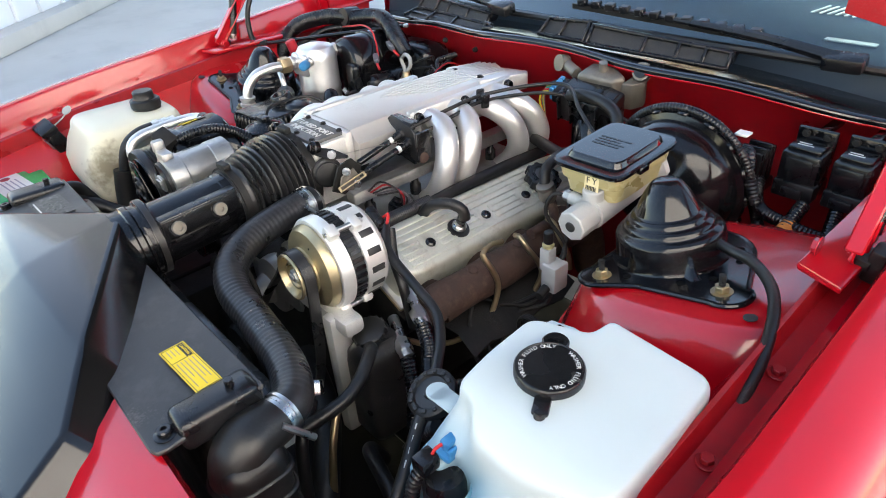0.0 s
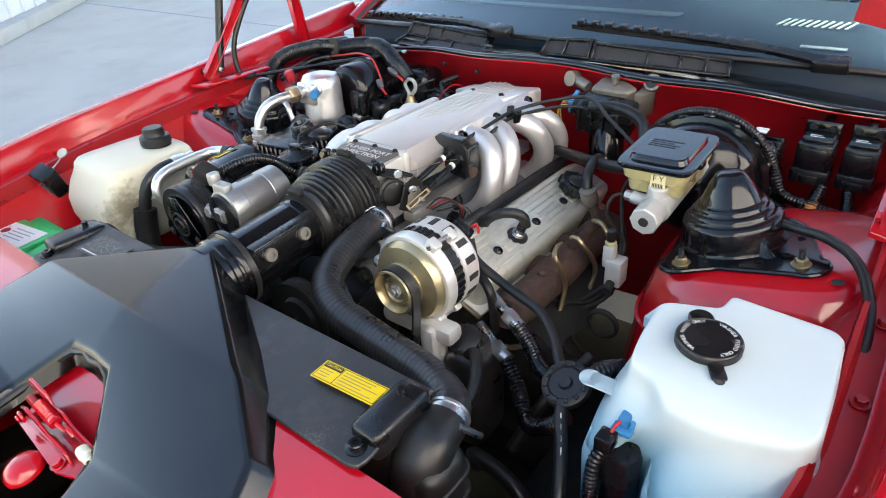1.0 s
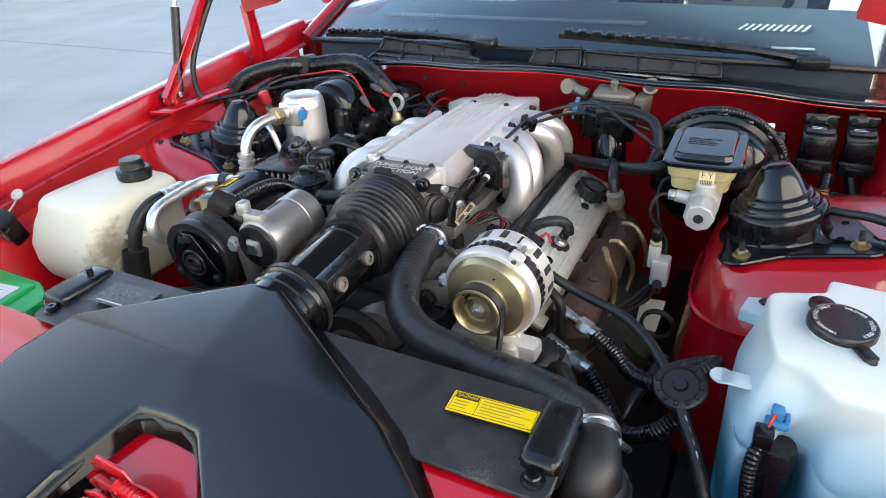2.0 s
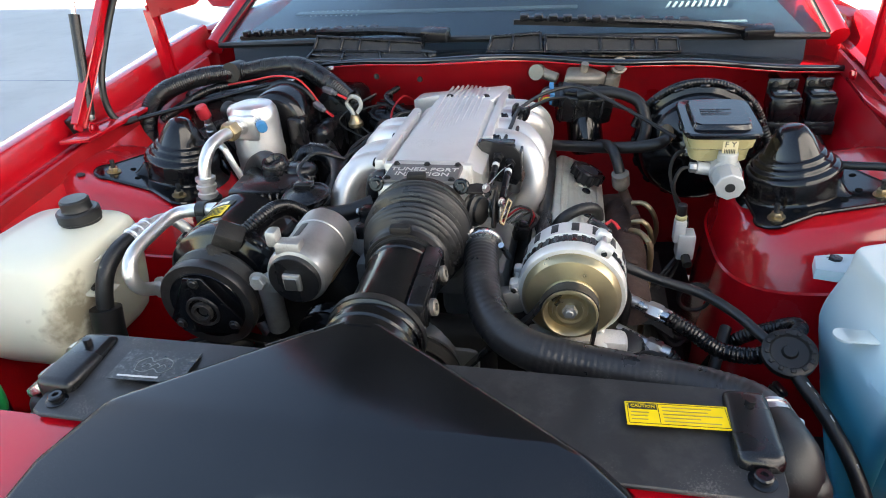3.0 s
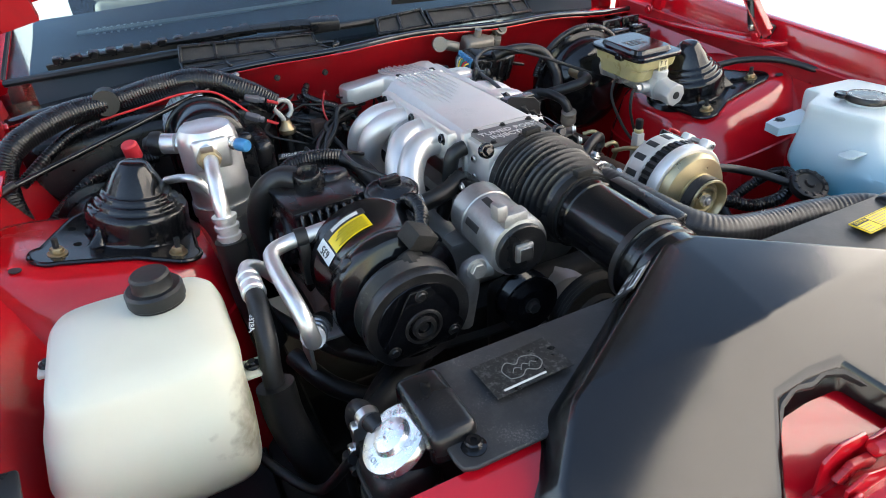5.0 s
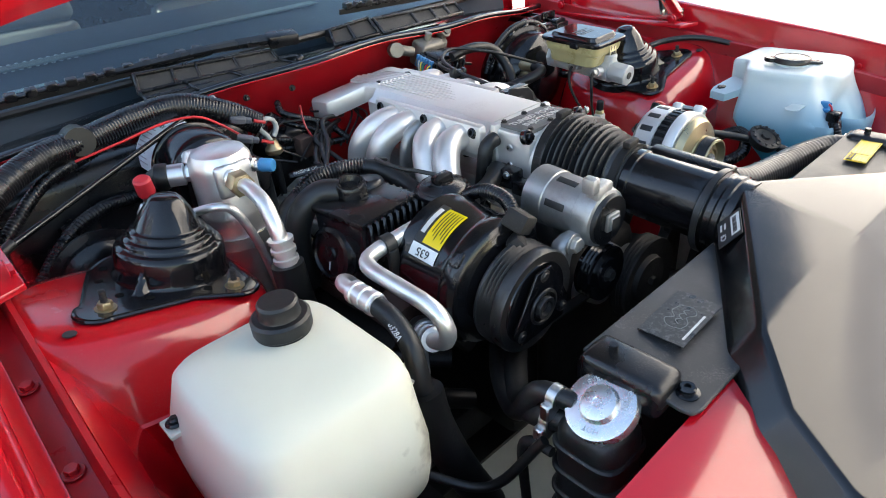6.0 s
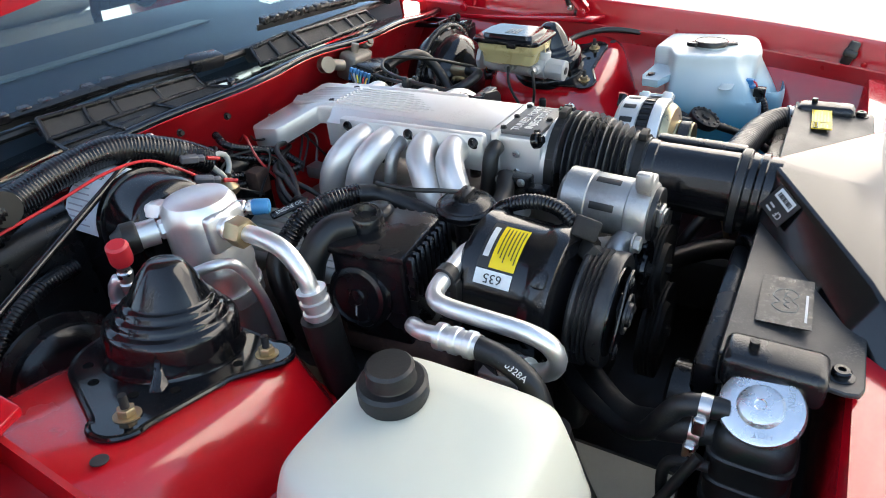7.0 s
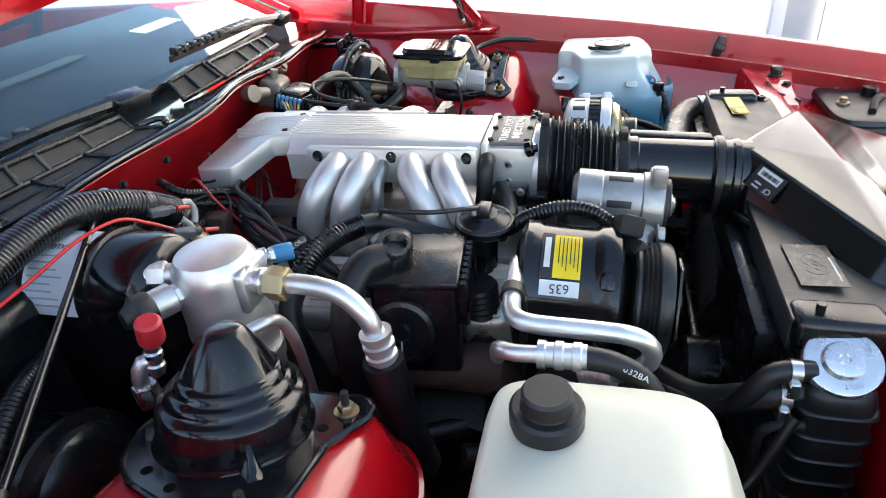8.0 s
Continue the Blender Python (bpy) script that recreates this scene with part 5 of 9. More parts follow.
def valve_cover(s):
    e = thing("valve_cover", (PLX + s * 0.236, 0.02, 0.66), "ribbed cast aluminium valve cover", "valve cover", "valve covers")
    m = pose(PLX + s * 0.234, 0.010, 0.686, -2.2, s * 24, 0)
    bd = part("body", loft([[m @ Vector((x, y, z)) for x, y in ring_pts(0, 0, hx, hy, 9, 64)] for z, hx, hy in ((-0.034, 0.0585, 0.248), (-0.004, 0.057, 0.247), (0.014, 0.0555, 0.2455), (0.021, 0.0525, 0.2425), (0.0245, 0.047, 0.238), (0.0252, 0.03, 0.22))]), M_VALVE, e)
    part("flange", box(-0.066, 0.066, -0.256, 0.256, -0.042, -0.033, 0.003, 2, m), M_VALVE, e)
    part("gasket_rail", box(-0.064, 0.064, -0.254, 0.254, -0.050, -0.043, 0.002, 1, m), M_BRASS, e, "dull yellow head rail")
    bolts = (-0.165, -0.030, 0.080)
    stops = [-0.225] + list(bolts) + [0.225]
    for k in range(7):
        x = -0.0385 + 0.0125 * k
        for j, (a, b) in enumerate(zip(stops, stops[1:])):
            near = abs(x * s - 0.012) < 0.016
            y0, y1 = a + (0.017 if near and j else 0.0), b - (0.017 if near and j < len(stops) - 2 else 0.0)
            if near or j == 0:
                part("fin", box(x - 0.0027, x + 0.0027, y0, y1 if near else 0.225, 0.0235, 0.0278, 0.0016, 2, m), M_VALVE, bd)
    for y in bolts:
        q = m @ Vector((s * 0.012, y, 0.0255))
        n = m.to_3x3() @ Vector((0, 0, 1))
        part("bolt", lathe([(0.0092, 0), (0.0088, 0.003), (0.0060, 0.0052), (0.0042, 0.0050), (0.0040, 0.0030), (0, 0.0030)], axis_m(q, n), 20), M_GLOSSBLK, bd, "black socket bolt")
        for dx, dy in ((-0.010, 0.020), (0.010, 0.020), (-0.010, -0.020), (0.010, -0.020)):
            part("pip", lathe([(0.0042, 0), (0.0034, 0.0018), (0, 0.0026)], axis_m(m @ Vector((s * 0.012 + dx, y + dy, 0.0250)), n), 12), M_VALVE, bd)
    if s == 1:
        up = m.to_3x3() @ Vector((0, 0, 1))
        bolt_m = axis_m(m @ Vector((0.006, 0.126, 0.0245)), up)
        cap = part("oil_filler_cap", lathe([(0.022, 0), (0.022, 0.010), (0.031, 0.012), (0.0325, 0.016), (0.0325, 0.028), (0.030, 0.031), (0.0225, 0.031), (0.0215, 0.0295), (0, 0.0295)], bolt_m, 40), M_PLASTIC, e, "black oil filler cap with a round mark")
        for k in range(9):
            part("grip", lathe([(0.0065, 0.0125), (0.0065, 0.028), (0.004, 0.030), (0, 0.030)], bolt_m @ pose(0, 0, 0, 0, 0, 40 * k) @ Matrix.Translation((0.0300, 0, 0)), 14), M_PLASTIC, cap)
        for r, w in ((0.0045, 0.0012), (0.0085, 0.0018), (0.0135, 0.0008), (0.0165, 0.0020)):
            part("mark", lathe([(r, 0.0297), (r + w, 0.0297), (r + w, 0.0301), (r, 0.0301)], bolt_m, 28), M_GREYCON, cap)
        gm = axis_m(m @ Vector((0.012, -0.100, 0.0245)), up)
        v = part("breather_valve", lathe([(0.0195, 0), (0.0205, 0.002), (0.0195, 0.005), (0.014, 0.006), (0.012, 0.006)], gm, 24), M_RUBBER, e, "black breather valve and elbow")
        part("valve_body", lathe([(0.0118, 0.005), (0.0128, 0.007), (0.0118, 0.009), (0.0128, 0.011), (0.0118, 0.013), (0.0100, 0.014), (0.0085, 0.020)], gm, 24), M_STEEL, v, "plated valve body")
        part("nozzle", lathe([(0.0085, 0.018), (0.0090, 0.020), (0.0085, 0.044), (0.007, 0.046), (0, 0.046)], gm, 18), M_PLASTIC, v)
        top = gm @ Vector((0, 0, 0.042))
        part("elbow", tube([top + Vector((0, 0, -0.012)), top + Vector((-0.002, -0.002, 0.004)), top + Vector((-0.014, -0.010, 0.014)), top + Vector((-0.036, -0.022, 0.014)), top + Vector((-0.058, -0.030, 0.002)), top + Vector((-0.072, -0.034, -0.018))], 0.0098, 14), M_RUBBER, v)
        edge = lambda y, dz=0.0: m @ Vector((-0.066, y, 0.020 + dz))
        part("side_hose", tube([edge(-0.13, -0.01), edge(-0.02), edge(0.10, 0.004), edge(0.22, 0.0)], 0.0115, 14), M_RUBBER, e, "black hose along the cover")
        part("sheath", corrugated([edge(-0.235, -0.004), edge(-0.17, 0.0), edge(-0.10, 0.002)], 0.0125, 0.004, 0.06), M_BELLOWS, e, "dark ribbed sheath")
    return e


valve_cover(1)
valve_cover(-1)


def exhaust(s):
    e = thing("exhaust_manifold", (PLX + s * 0.315, 0.0, 0.58), "rusty brown cast exhaust manifold", "exhaust manifold", "exhaust manifolds")
    x = PLX + s * 0.326
    part("log", tube([(x + s * 0.002, -0.215, 0.640), (x + s * 0.002, -0.20, 0.646), (x + s * 0.004, -0.05, 0.644), (x, 0.12, 0.638), (x - s * 0.01, 0.20, 0.60), (x - s * 0.01, 0.23, 0.50)], 0, 22, 0.01, lambda q, t: 0.033 + 0.0012 * math.cos(q * 40)), M_RUST, e)
    for y in (-0.19, -0.07, 0.03, 0.15):
        part("port", tube([(x - s * 0.07, y, 0.625), (x - s * 0.03, y, 0.640), (x, y, 0.644)], 0.026, 14), M_RUST, e)
    for y in (-0.13, -0.02, 0.08):
        part("boss", lathe([(0.010, 0), (0.009, 0.008), (0.005, 0.010), (0, 0.010)], axis_m((x + s * 0.006, y, 0.672), (s * 0.3, 0, 1)), 16), M_RUST, e)
    part("heat_shield", loft([[(s * (0.300 + 0.01 * w), y, 0.606 - 0.01 * w), (s * 0.352, y, 0.602), (s * (0.386 + 0.006 * w), y, 0.588 - 0.02 * w), (s * (0.386 + 0.006 * w), y, 0.586 - 0.02 * w), (s * 0.352, y, 0.600), (s * (0.300 + 0.01 * w), y, 0.604 - 0.01 * w)] for y, w in ((-0.20, 0.6), (-0.16, 0.2), (-0.10, 0.9), (-0.04, 0.3), (0.02, 0.8), (0.06, 0.0))]), M_DARK, e, "bent sooty heat shield")
    if s == 1:
        for pts in ([(0.318, -0.060, 0.700), (0.330, -0.098, 0.716), (0.341, -0.128, 0.716), (0.348, -0.118, 0.690), (0.351, -0.106, 0.660), (0.351, -0.106, 0.632), (0.349, -0.124, 0.592), (0.344, -0.152, 0.577), (0.334, -0.198, 0.574), (0.325, -0.242, 0.590), (0.317, -0.275, 0.616)],
                    [(0.322, -0.030, 0.700), (0.338, -0.036, 0.706), (0.352, -0.034, 0.690), (0.361, -0.014, 0.655), (0.362, -0.006, 0.625), (0.357, -0.020, 0.590)], [(0.326, 0.050, 0.700), (0.348, 0.040, 0.704), (0.366, 0.036, 0.684), (0.376, 0.050, 0.645), (0.374, 0.060, 0.61)]):
            part("air_tube", tube(pts, 0.0048, 12), M_BRASS, e, "thin brass-coloured tube")
        part("air_rail", tube([(0.306, 0.080, 0.722), (0.314, 0.082, 0.700), (0.322, 0.070, 0.688), (0.328, 0.030, 0.690), (0.330, 0.0, 0.692)], 0.0095, 14), M_RUST, e, "rusty air injection rail")
        ck = axis_m((0.306, 0.080, 0.716), (-0.15, -0.25, 1))
        part("check_valve", lathe([(0.010, 0), (0.013, 0.004), (0.0165, 0.010), (0.0170, 0.022), (0.0150, 0.028), (0.0165, 0.030), (0.0165, 0.036), (0.009, 0.040), (0, 0.040)], ck, 28), M_DULLALU, e, "dull plated check valve")
        part("check_hose", tube([(0.300, 0.072, 0.752), (0.292, 0.085, 0.775), (0.28, 0.14, 0.78), (0.26, 0.20, 0.76)], 0.010, 14), M_RUBBER, e)


exhaust(1)
exhaust(-1)


def alternator():
    e = thing("alternator", (0.22, -0.30, 0.68), "silver alternator with a gold zinc fan and pulley", "alternator")
    m = axis_m((0.219, -0.400, 0.754), (0.02, 1, 0.0)) @ Matrix.Diagonal((0.97, 0.97, 0.80, 1.0))
    part("pulley", lathe([(0.010, 0.012), (0.017, 0.012), (0.019, 0.007), (0.0225, 0.007), (0.0245, 0.014), (0.0300, 0.015), (0.0325, 0.002), (0.0345, -0.002), (0.0372, -0.0015), (0.0378, 0.002), (0.0350, 0.006), (0.0350, 0.026), (0.0390, 0.029), (0.0390, 0.033), (0.02, 0.036), (0, 0.036)], m, 48), M_ZINC, e, "dished gold zinc pulley")
    part("shaft_nut", join(hexnut(m @ Matrix.Translation((0, 0, 0.004)), 0.0105, 0.010), disc(m @ Matrix.Translation((0, 0, 0.000)), 0.005, 0.006, 0.001, 14)), M_ALU, e)
    fan = part("fan_disc", lathe([(0.02, 0.030), (0.040, 0.034), (0.062, 0.040), (0.068, 0.050), (0.068, 0.056), (0.03, 0.058)], m, 48), M_ZINC, e, "gold zinc fan disc")
    part("front_housing", lathe([(0.05, 0.056), (0.073, 0.058), (0.0755, 0.062), (0.0755, 0.082), (0.071, 0.084)], m, 48), M_ALTCASE, e, "pale silver alternator housing")
    part("stator", lathe([(0.069, 0.083), (0.0725, 0.085), (0.0725, 0.108), (0.069, 0.110)], m, 48), M_INK, e, "black laminated stator ring")
    for k in range(36):
        part("lamination", box(0.071, 0.0745, -0.0035, 0.0035, 0.085, 0.108, 0.0005, 1, m @ pose(0, 0, 0, 0, 0, 10 * k)), M_PLASTIC, e)
    part("rear_housing", lathe([(0.071, 0.108), (0.0755, 0.110), (0.0755, 0.150), (0.069, 0.160), (0.05, 0.168), (0.02, 0.172), (0, 0.172)], m, 48), M_ALTCASE, e, "pale silver rear housing")
    for k in range(16):
        # black pads paint the slots' dark insides; the housing is closed
        part("vent", box(0.0735, 0.0762, -0.0055, 0.0055, 0.118, 0.146, 0.002, 2, m @ pose(0, 0, 0, 0, 0, 22.5 * k)), M_INK, e, "black pad that paints the dark inside of a cooling slot")
    for a in (60, 180, 300):
        lug = part("lug", box(0.070, 0.088, -0.011, 0.011, 0.060, 0.082, 0.004, 2, m @ pose(0, 0, 0, 0, 0, a)), M_ALTCASE, e)
        part("lug", box(0.070, 0.086, -0.011, 0.011, 0.110, 0.130, 0.004, 2, m @ pose(0, 0, 0, 0, 0, a)), M_ALTCASE, e)
        part("through_bolt", tube([m @ pose(0, 0, 0, 0, 0, a) @ Vector((0.080, 0, 0.056)), m @ pose(0, 0, 0, 0, 0, a) @ Vector((0.080, 0, 0.135))], 0.004, 10), M_STEEL, lug)
    mb = m @ pose(0, 0, 0, 0, 0, 165)
    br = part("bracket", join(box(0.070, 0.125, -0.020, 0.020, 0.055, 0.085, 0.008, 2, mb)), M_ALU, e, "aluminium mounting bracket")
    bolt(br, mb @ Vector((0.108, 0, 0.055)), mb.to_3x3() @ Vector((0, 0, -1)), 0.011, 0.010, M_DARK)
    part("lower_bracket", join(box(0.246, 0.274, -0.382, -0.340, 0.45, 0.690, 0.010), box(0.16, 0.30, -0.372, -0.335, 0.662, 0.692, 0.010)), M_ALTCASE, e, "pale cast lower bracket")
    plug = part("plug", box(0.05, 0.076, -0.018, 0.018, 0.160, 0.178, 0.004, 2, m @ pose(0, 0, 0, 0, 0, -60)), M_PLASTIC, e, "black plug with red wire")
    part("wire", tube([m @ Vector((0.035, -0.05, 0.178)), m @ Vector((0.05, -0.065, 0.186)), m @ Vector((0.062, -0.058, 0.172))], 0.0024, 8), M_WIRERED, plug)


alternator()


def compressor():
    e = thing("ac_compressor", (-0.295, -0.33, 0.66), "black air conditioning compressor with a yellow label", "compressor")
    m = axis_m((-0.290, -0.432, 0.741), (-0.02, 1, 0.06))
    part("clutch_hub", lathe([(0.0, 0.000), (0.008, 0.0), (0.009, 0.004), (0.018, 0.004), (0.020, 0.000), (0.024, 0.0), (0.026, 0.006), (0.056, 0.008), (0.058, 0.012), (0.058, 0.02), (0, 0.02)], m, 44), M_GLOSSBLK, e, "black clutch plate")
    spokes = [0.5 + 2.094 * k for k in range(3)]
    corners = [(0.058 * math.cos(a + d), 0.058 * math.sin(a + d)) for a in spokes for d in (-0.24, 0.24)]
    pl = part("clutch_spring_plate", prism(corners, -0.003, 0.001, 0.001, 2, m), M_GLOSSBLK, e, "three-cornered black spring plate")
    for a in spokes:
        part("rivet", join(disc(m @ Matrix.Translation((0.048 * math.cos(a), 0.048 * math.sin(a), -0.006)), 0.0055, 0.005, 0.0015, 14), disc(m @ Matrix.Translation((0.048 * math.cos(a), 0.048 * math.sin(a), -0.004)), 0.0085, 0.002, 0.0005, 18)), M_SATIN, pl)
    part("clutch_boss", lathe([(0, -0.004), (0.006, -0.004), (0.007, -0.001), (0.010, -0.001), (0.011, -0.009), (0.015, -0.009), (0.016, -0.003), (0.021, -0.003), (0.022, -0.0055), (0.025, -0.0055), (0.026, -0.002)], m, 36), M_SATIN, pl, "turned clutch boss")
    grooves = [(0.060, 0.010), (0.070, 0.008), (0.072, 0.011), (0.072, 0.022)] + [(0.0715 - (0.004 if k % 2 else 0), 0.024 + 0.0028 * k) for k in range(9)] + [(0.072, 0.05), (0.070, 0.053), (0.05, 0.055)]
    part("pulley", lathe(grooves, m, 56), M_SATIN, e, "black grooved clutch pulley")
    bd = part("body", lathe([(0.05, 0.054), (0.060, 0.064), (0.082, 0.068), (0.088, 0.072), (0.0895, 0.078), (0.0895, 0.094), (0.0865, 0.099), (0.0855, 0.104), (0.0855, 0.166), (0.088, 0.171), (0.088, 0.184), (0.082, 0.190), (0.06, 0.197), (0.03, 0.200), (0, 0.200)], m, 56), M_GLOSSBLK, e, "black compressor body")
    # curved label wrapped over the body
    def patch(a0, a1, h0, h1, r):
        n = 10
        vs = [m @ Vector((r * math.cos(radians(a0 + (a1 - a0) * k / n)), r * math.sin(radians(a0 + (a1 - a0) * k / n)), h)) for h in (h0, h1) for k in range(n + 1)]
        bm = raw(vs, [(k, k + 1, n + 2 + k, n + 1 + k) for k in range(n)])
        bmesh.ops.recalc_face_normals(bm, faces=bm.faces)
        bmesh.ops.solidify(bm, geom=bm.faces[:], thickness=-0.0006)
        return bm
    up = math.degrees(math.atan2((m.inverted().to_3x3() @ Vector((0, 0, 1))).y, (m.inverted().to_3x3() @ Vector((0, 0, 1))).x))
    left = math.degrees(math.atan2((m.inverted().to_3x3() @ Vector((-1, 0, 0))).y, (m.inverted().to_3x3() @ Vector((-1, 0, 0))).x))
    sg = 1 if ((left - up + 540) % 360 - 180) > 0 else -1
    part("label_yellow", patch(up + sg * 6, up + sg * 46, 0.118, 0.150, 0.0865), M_YELLOW, bd, "yellow caution label")
    part("label_white", patch(up + sg * 48, up + sg * 60, 0.118, 0.164, 0.0865), M_WHITE, bd, "white number label")
    part("label_black", patch(up + sg * 4, up + sg * 47, 0.150, 0.165, 0.0866), M_INK, bd)
    for k in range(6):
        part("label_line", patch(up + sg * 9, up + sg * (40 - 3 * (k % 3)), 0.121 + 0.0045 * k, 0.1221 + 0.0045 * k, 0.0872), M_INK, bd)
    part("label_line", patch(up + sg * 10, up + sg * 38, 0.154, 0.161, 0.0874), M_INKW, bd)
    a = radians(up + sg * 54)
    o = m @ Vector((0.0876 * math.cos(a), 0.0876 * math.sin(a), 0.141))
    nrm = (m.to_3x3() @ Vector((math.cos(a), math.sin(a), 0)))
    part("number", letters("635", 0.016, axis_m(o, nrm, (0, 1, 0)), 0.0008), M_INK, bd)
    for k in range(4):
        am = m @ pose(0, 0, 0, 0, 0, 45 + 90 * k)
        part("ear", box(0.06, 0.0935, -0.012, 0.012, 0.076, 0.096, 0.006, 2, am), M_GLOSSBLK, e)
    # connector with foil wrap and loom
    c = part("connector", join(box(-0.02, 0.02, -0.016, 0.016, -0.012, 0.014, 0.004, 2, pose(-0.262, -0.372, 0.829, 20, 30, 20)), box(-0.014, 0.018, -0.010, 0.016, -0.022, 0.0, 0.005, 2, pose(-0.272, -0.392, 0.812, 50, 10, 40))), M_DARK, e, "taped black connector")
    part("loom", corrugated([(-0.25, -0.355, 0.826), (-0.235, -0.325, 0.836), (-0.228, -0.285, 0.834), (-0.222, -0.245, 0.815), (-0.205, -0.215, 0.785)], 0.0105, 0.0055, 0.16), M_PLASTIC, c)


compressor()


def tensioner():
    e = thing("belt_tensioner", (-0.14, -0.35, 0.74), "grey aluminium belt tensioner with a black end cap", "tensioner")
    m = axis_m((-0.143, -0.425, 0.800), (0.02, 1, 0.05))
    part("housing", lathe([(0.034, 0.0), (0.041, 0.003), (0.043, 0.010), (0.043, 0.030), (0.0405, 0.032), (0.0405, 0.085), (0.036, 0.092), (0.0, 0.092)], m, 44), M_ALU, e, "cast aluminium drum")
    part("end_cap", lathe([(0.036, -0.004), (0.037, 0.002), (0.036, 0.006), (0.0, 0.006)], m, 40), M_INK, e, "black round end cap")
    part("end_face", disc(m @ Matrix.Translation((0, 0, -0.006)), 0.036, 0.004, 0.001, 40), M_PLASTIC, e)
    part("square_nut", join(box(-0.013, 0.013, -0.013, 0.013, -0.012, -0.005, 0.003, 2, m), box(-0.0085, 0.0085, -0.0085, 0.0085, -0.015, -0.010, 0.002, 2, m)), M_ALU, e, "square drive boss")
    # black square paints the dark of the drive hole
    part("square_hole", box(-0.0088, 0.0088, -0.0088, 0.0088, -0.0156, -0.0145, 0.0005, 1, m), M_INK, e)
    part("ear", join(box(-0.178 + 0.012, -0.130, -0.424, -0.404, 0.828, 0.853, 0.004), box(-0.176, -0.160, -0.424, -0.404, 0.845, 0.868, 0.004)), M_ALU, e, "upright cast ear")
    # both slots are black pads that paint a dark recess
    part("slot", box(0.0395, 0.0412, -0.005, 0.005, 0.045, 0.078, 0.003, 2, m @ pose(0, 0, 0, 0, 0, 255)), M_INK, e)
    part("slot", box(0.0395, 0.0412, -0.005, 0.005, 0.045, 0.078, 0.003, 2, m @ pose(0, 0, 0, 0, 0, 200)), M_INK, e)
    part("band", lathe([(0.0402, 0.084), (0.042, 0.086), (0.042, 0.118), (0.030, 0.126), (0, 0.126)], m, 40), M_ALU, e)
    br = part("bracket", tube([(-0.175, -0.40, 0.775), (-0.20, -0.395, 0.77), (-0.205, -0.39, 0.735), (-0.21, -0.38, 0.68)], 0.016, 12), M_ALU, e, "cast support bracket")
    bolt(br, (-0.203, -0.414, 0.785), (0, -1, 0), 0.011, 0.008, M_ALU)


tensioner()


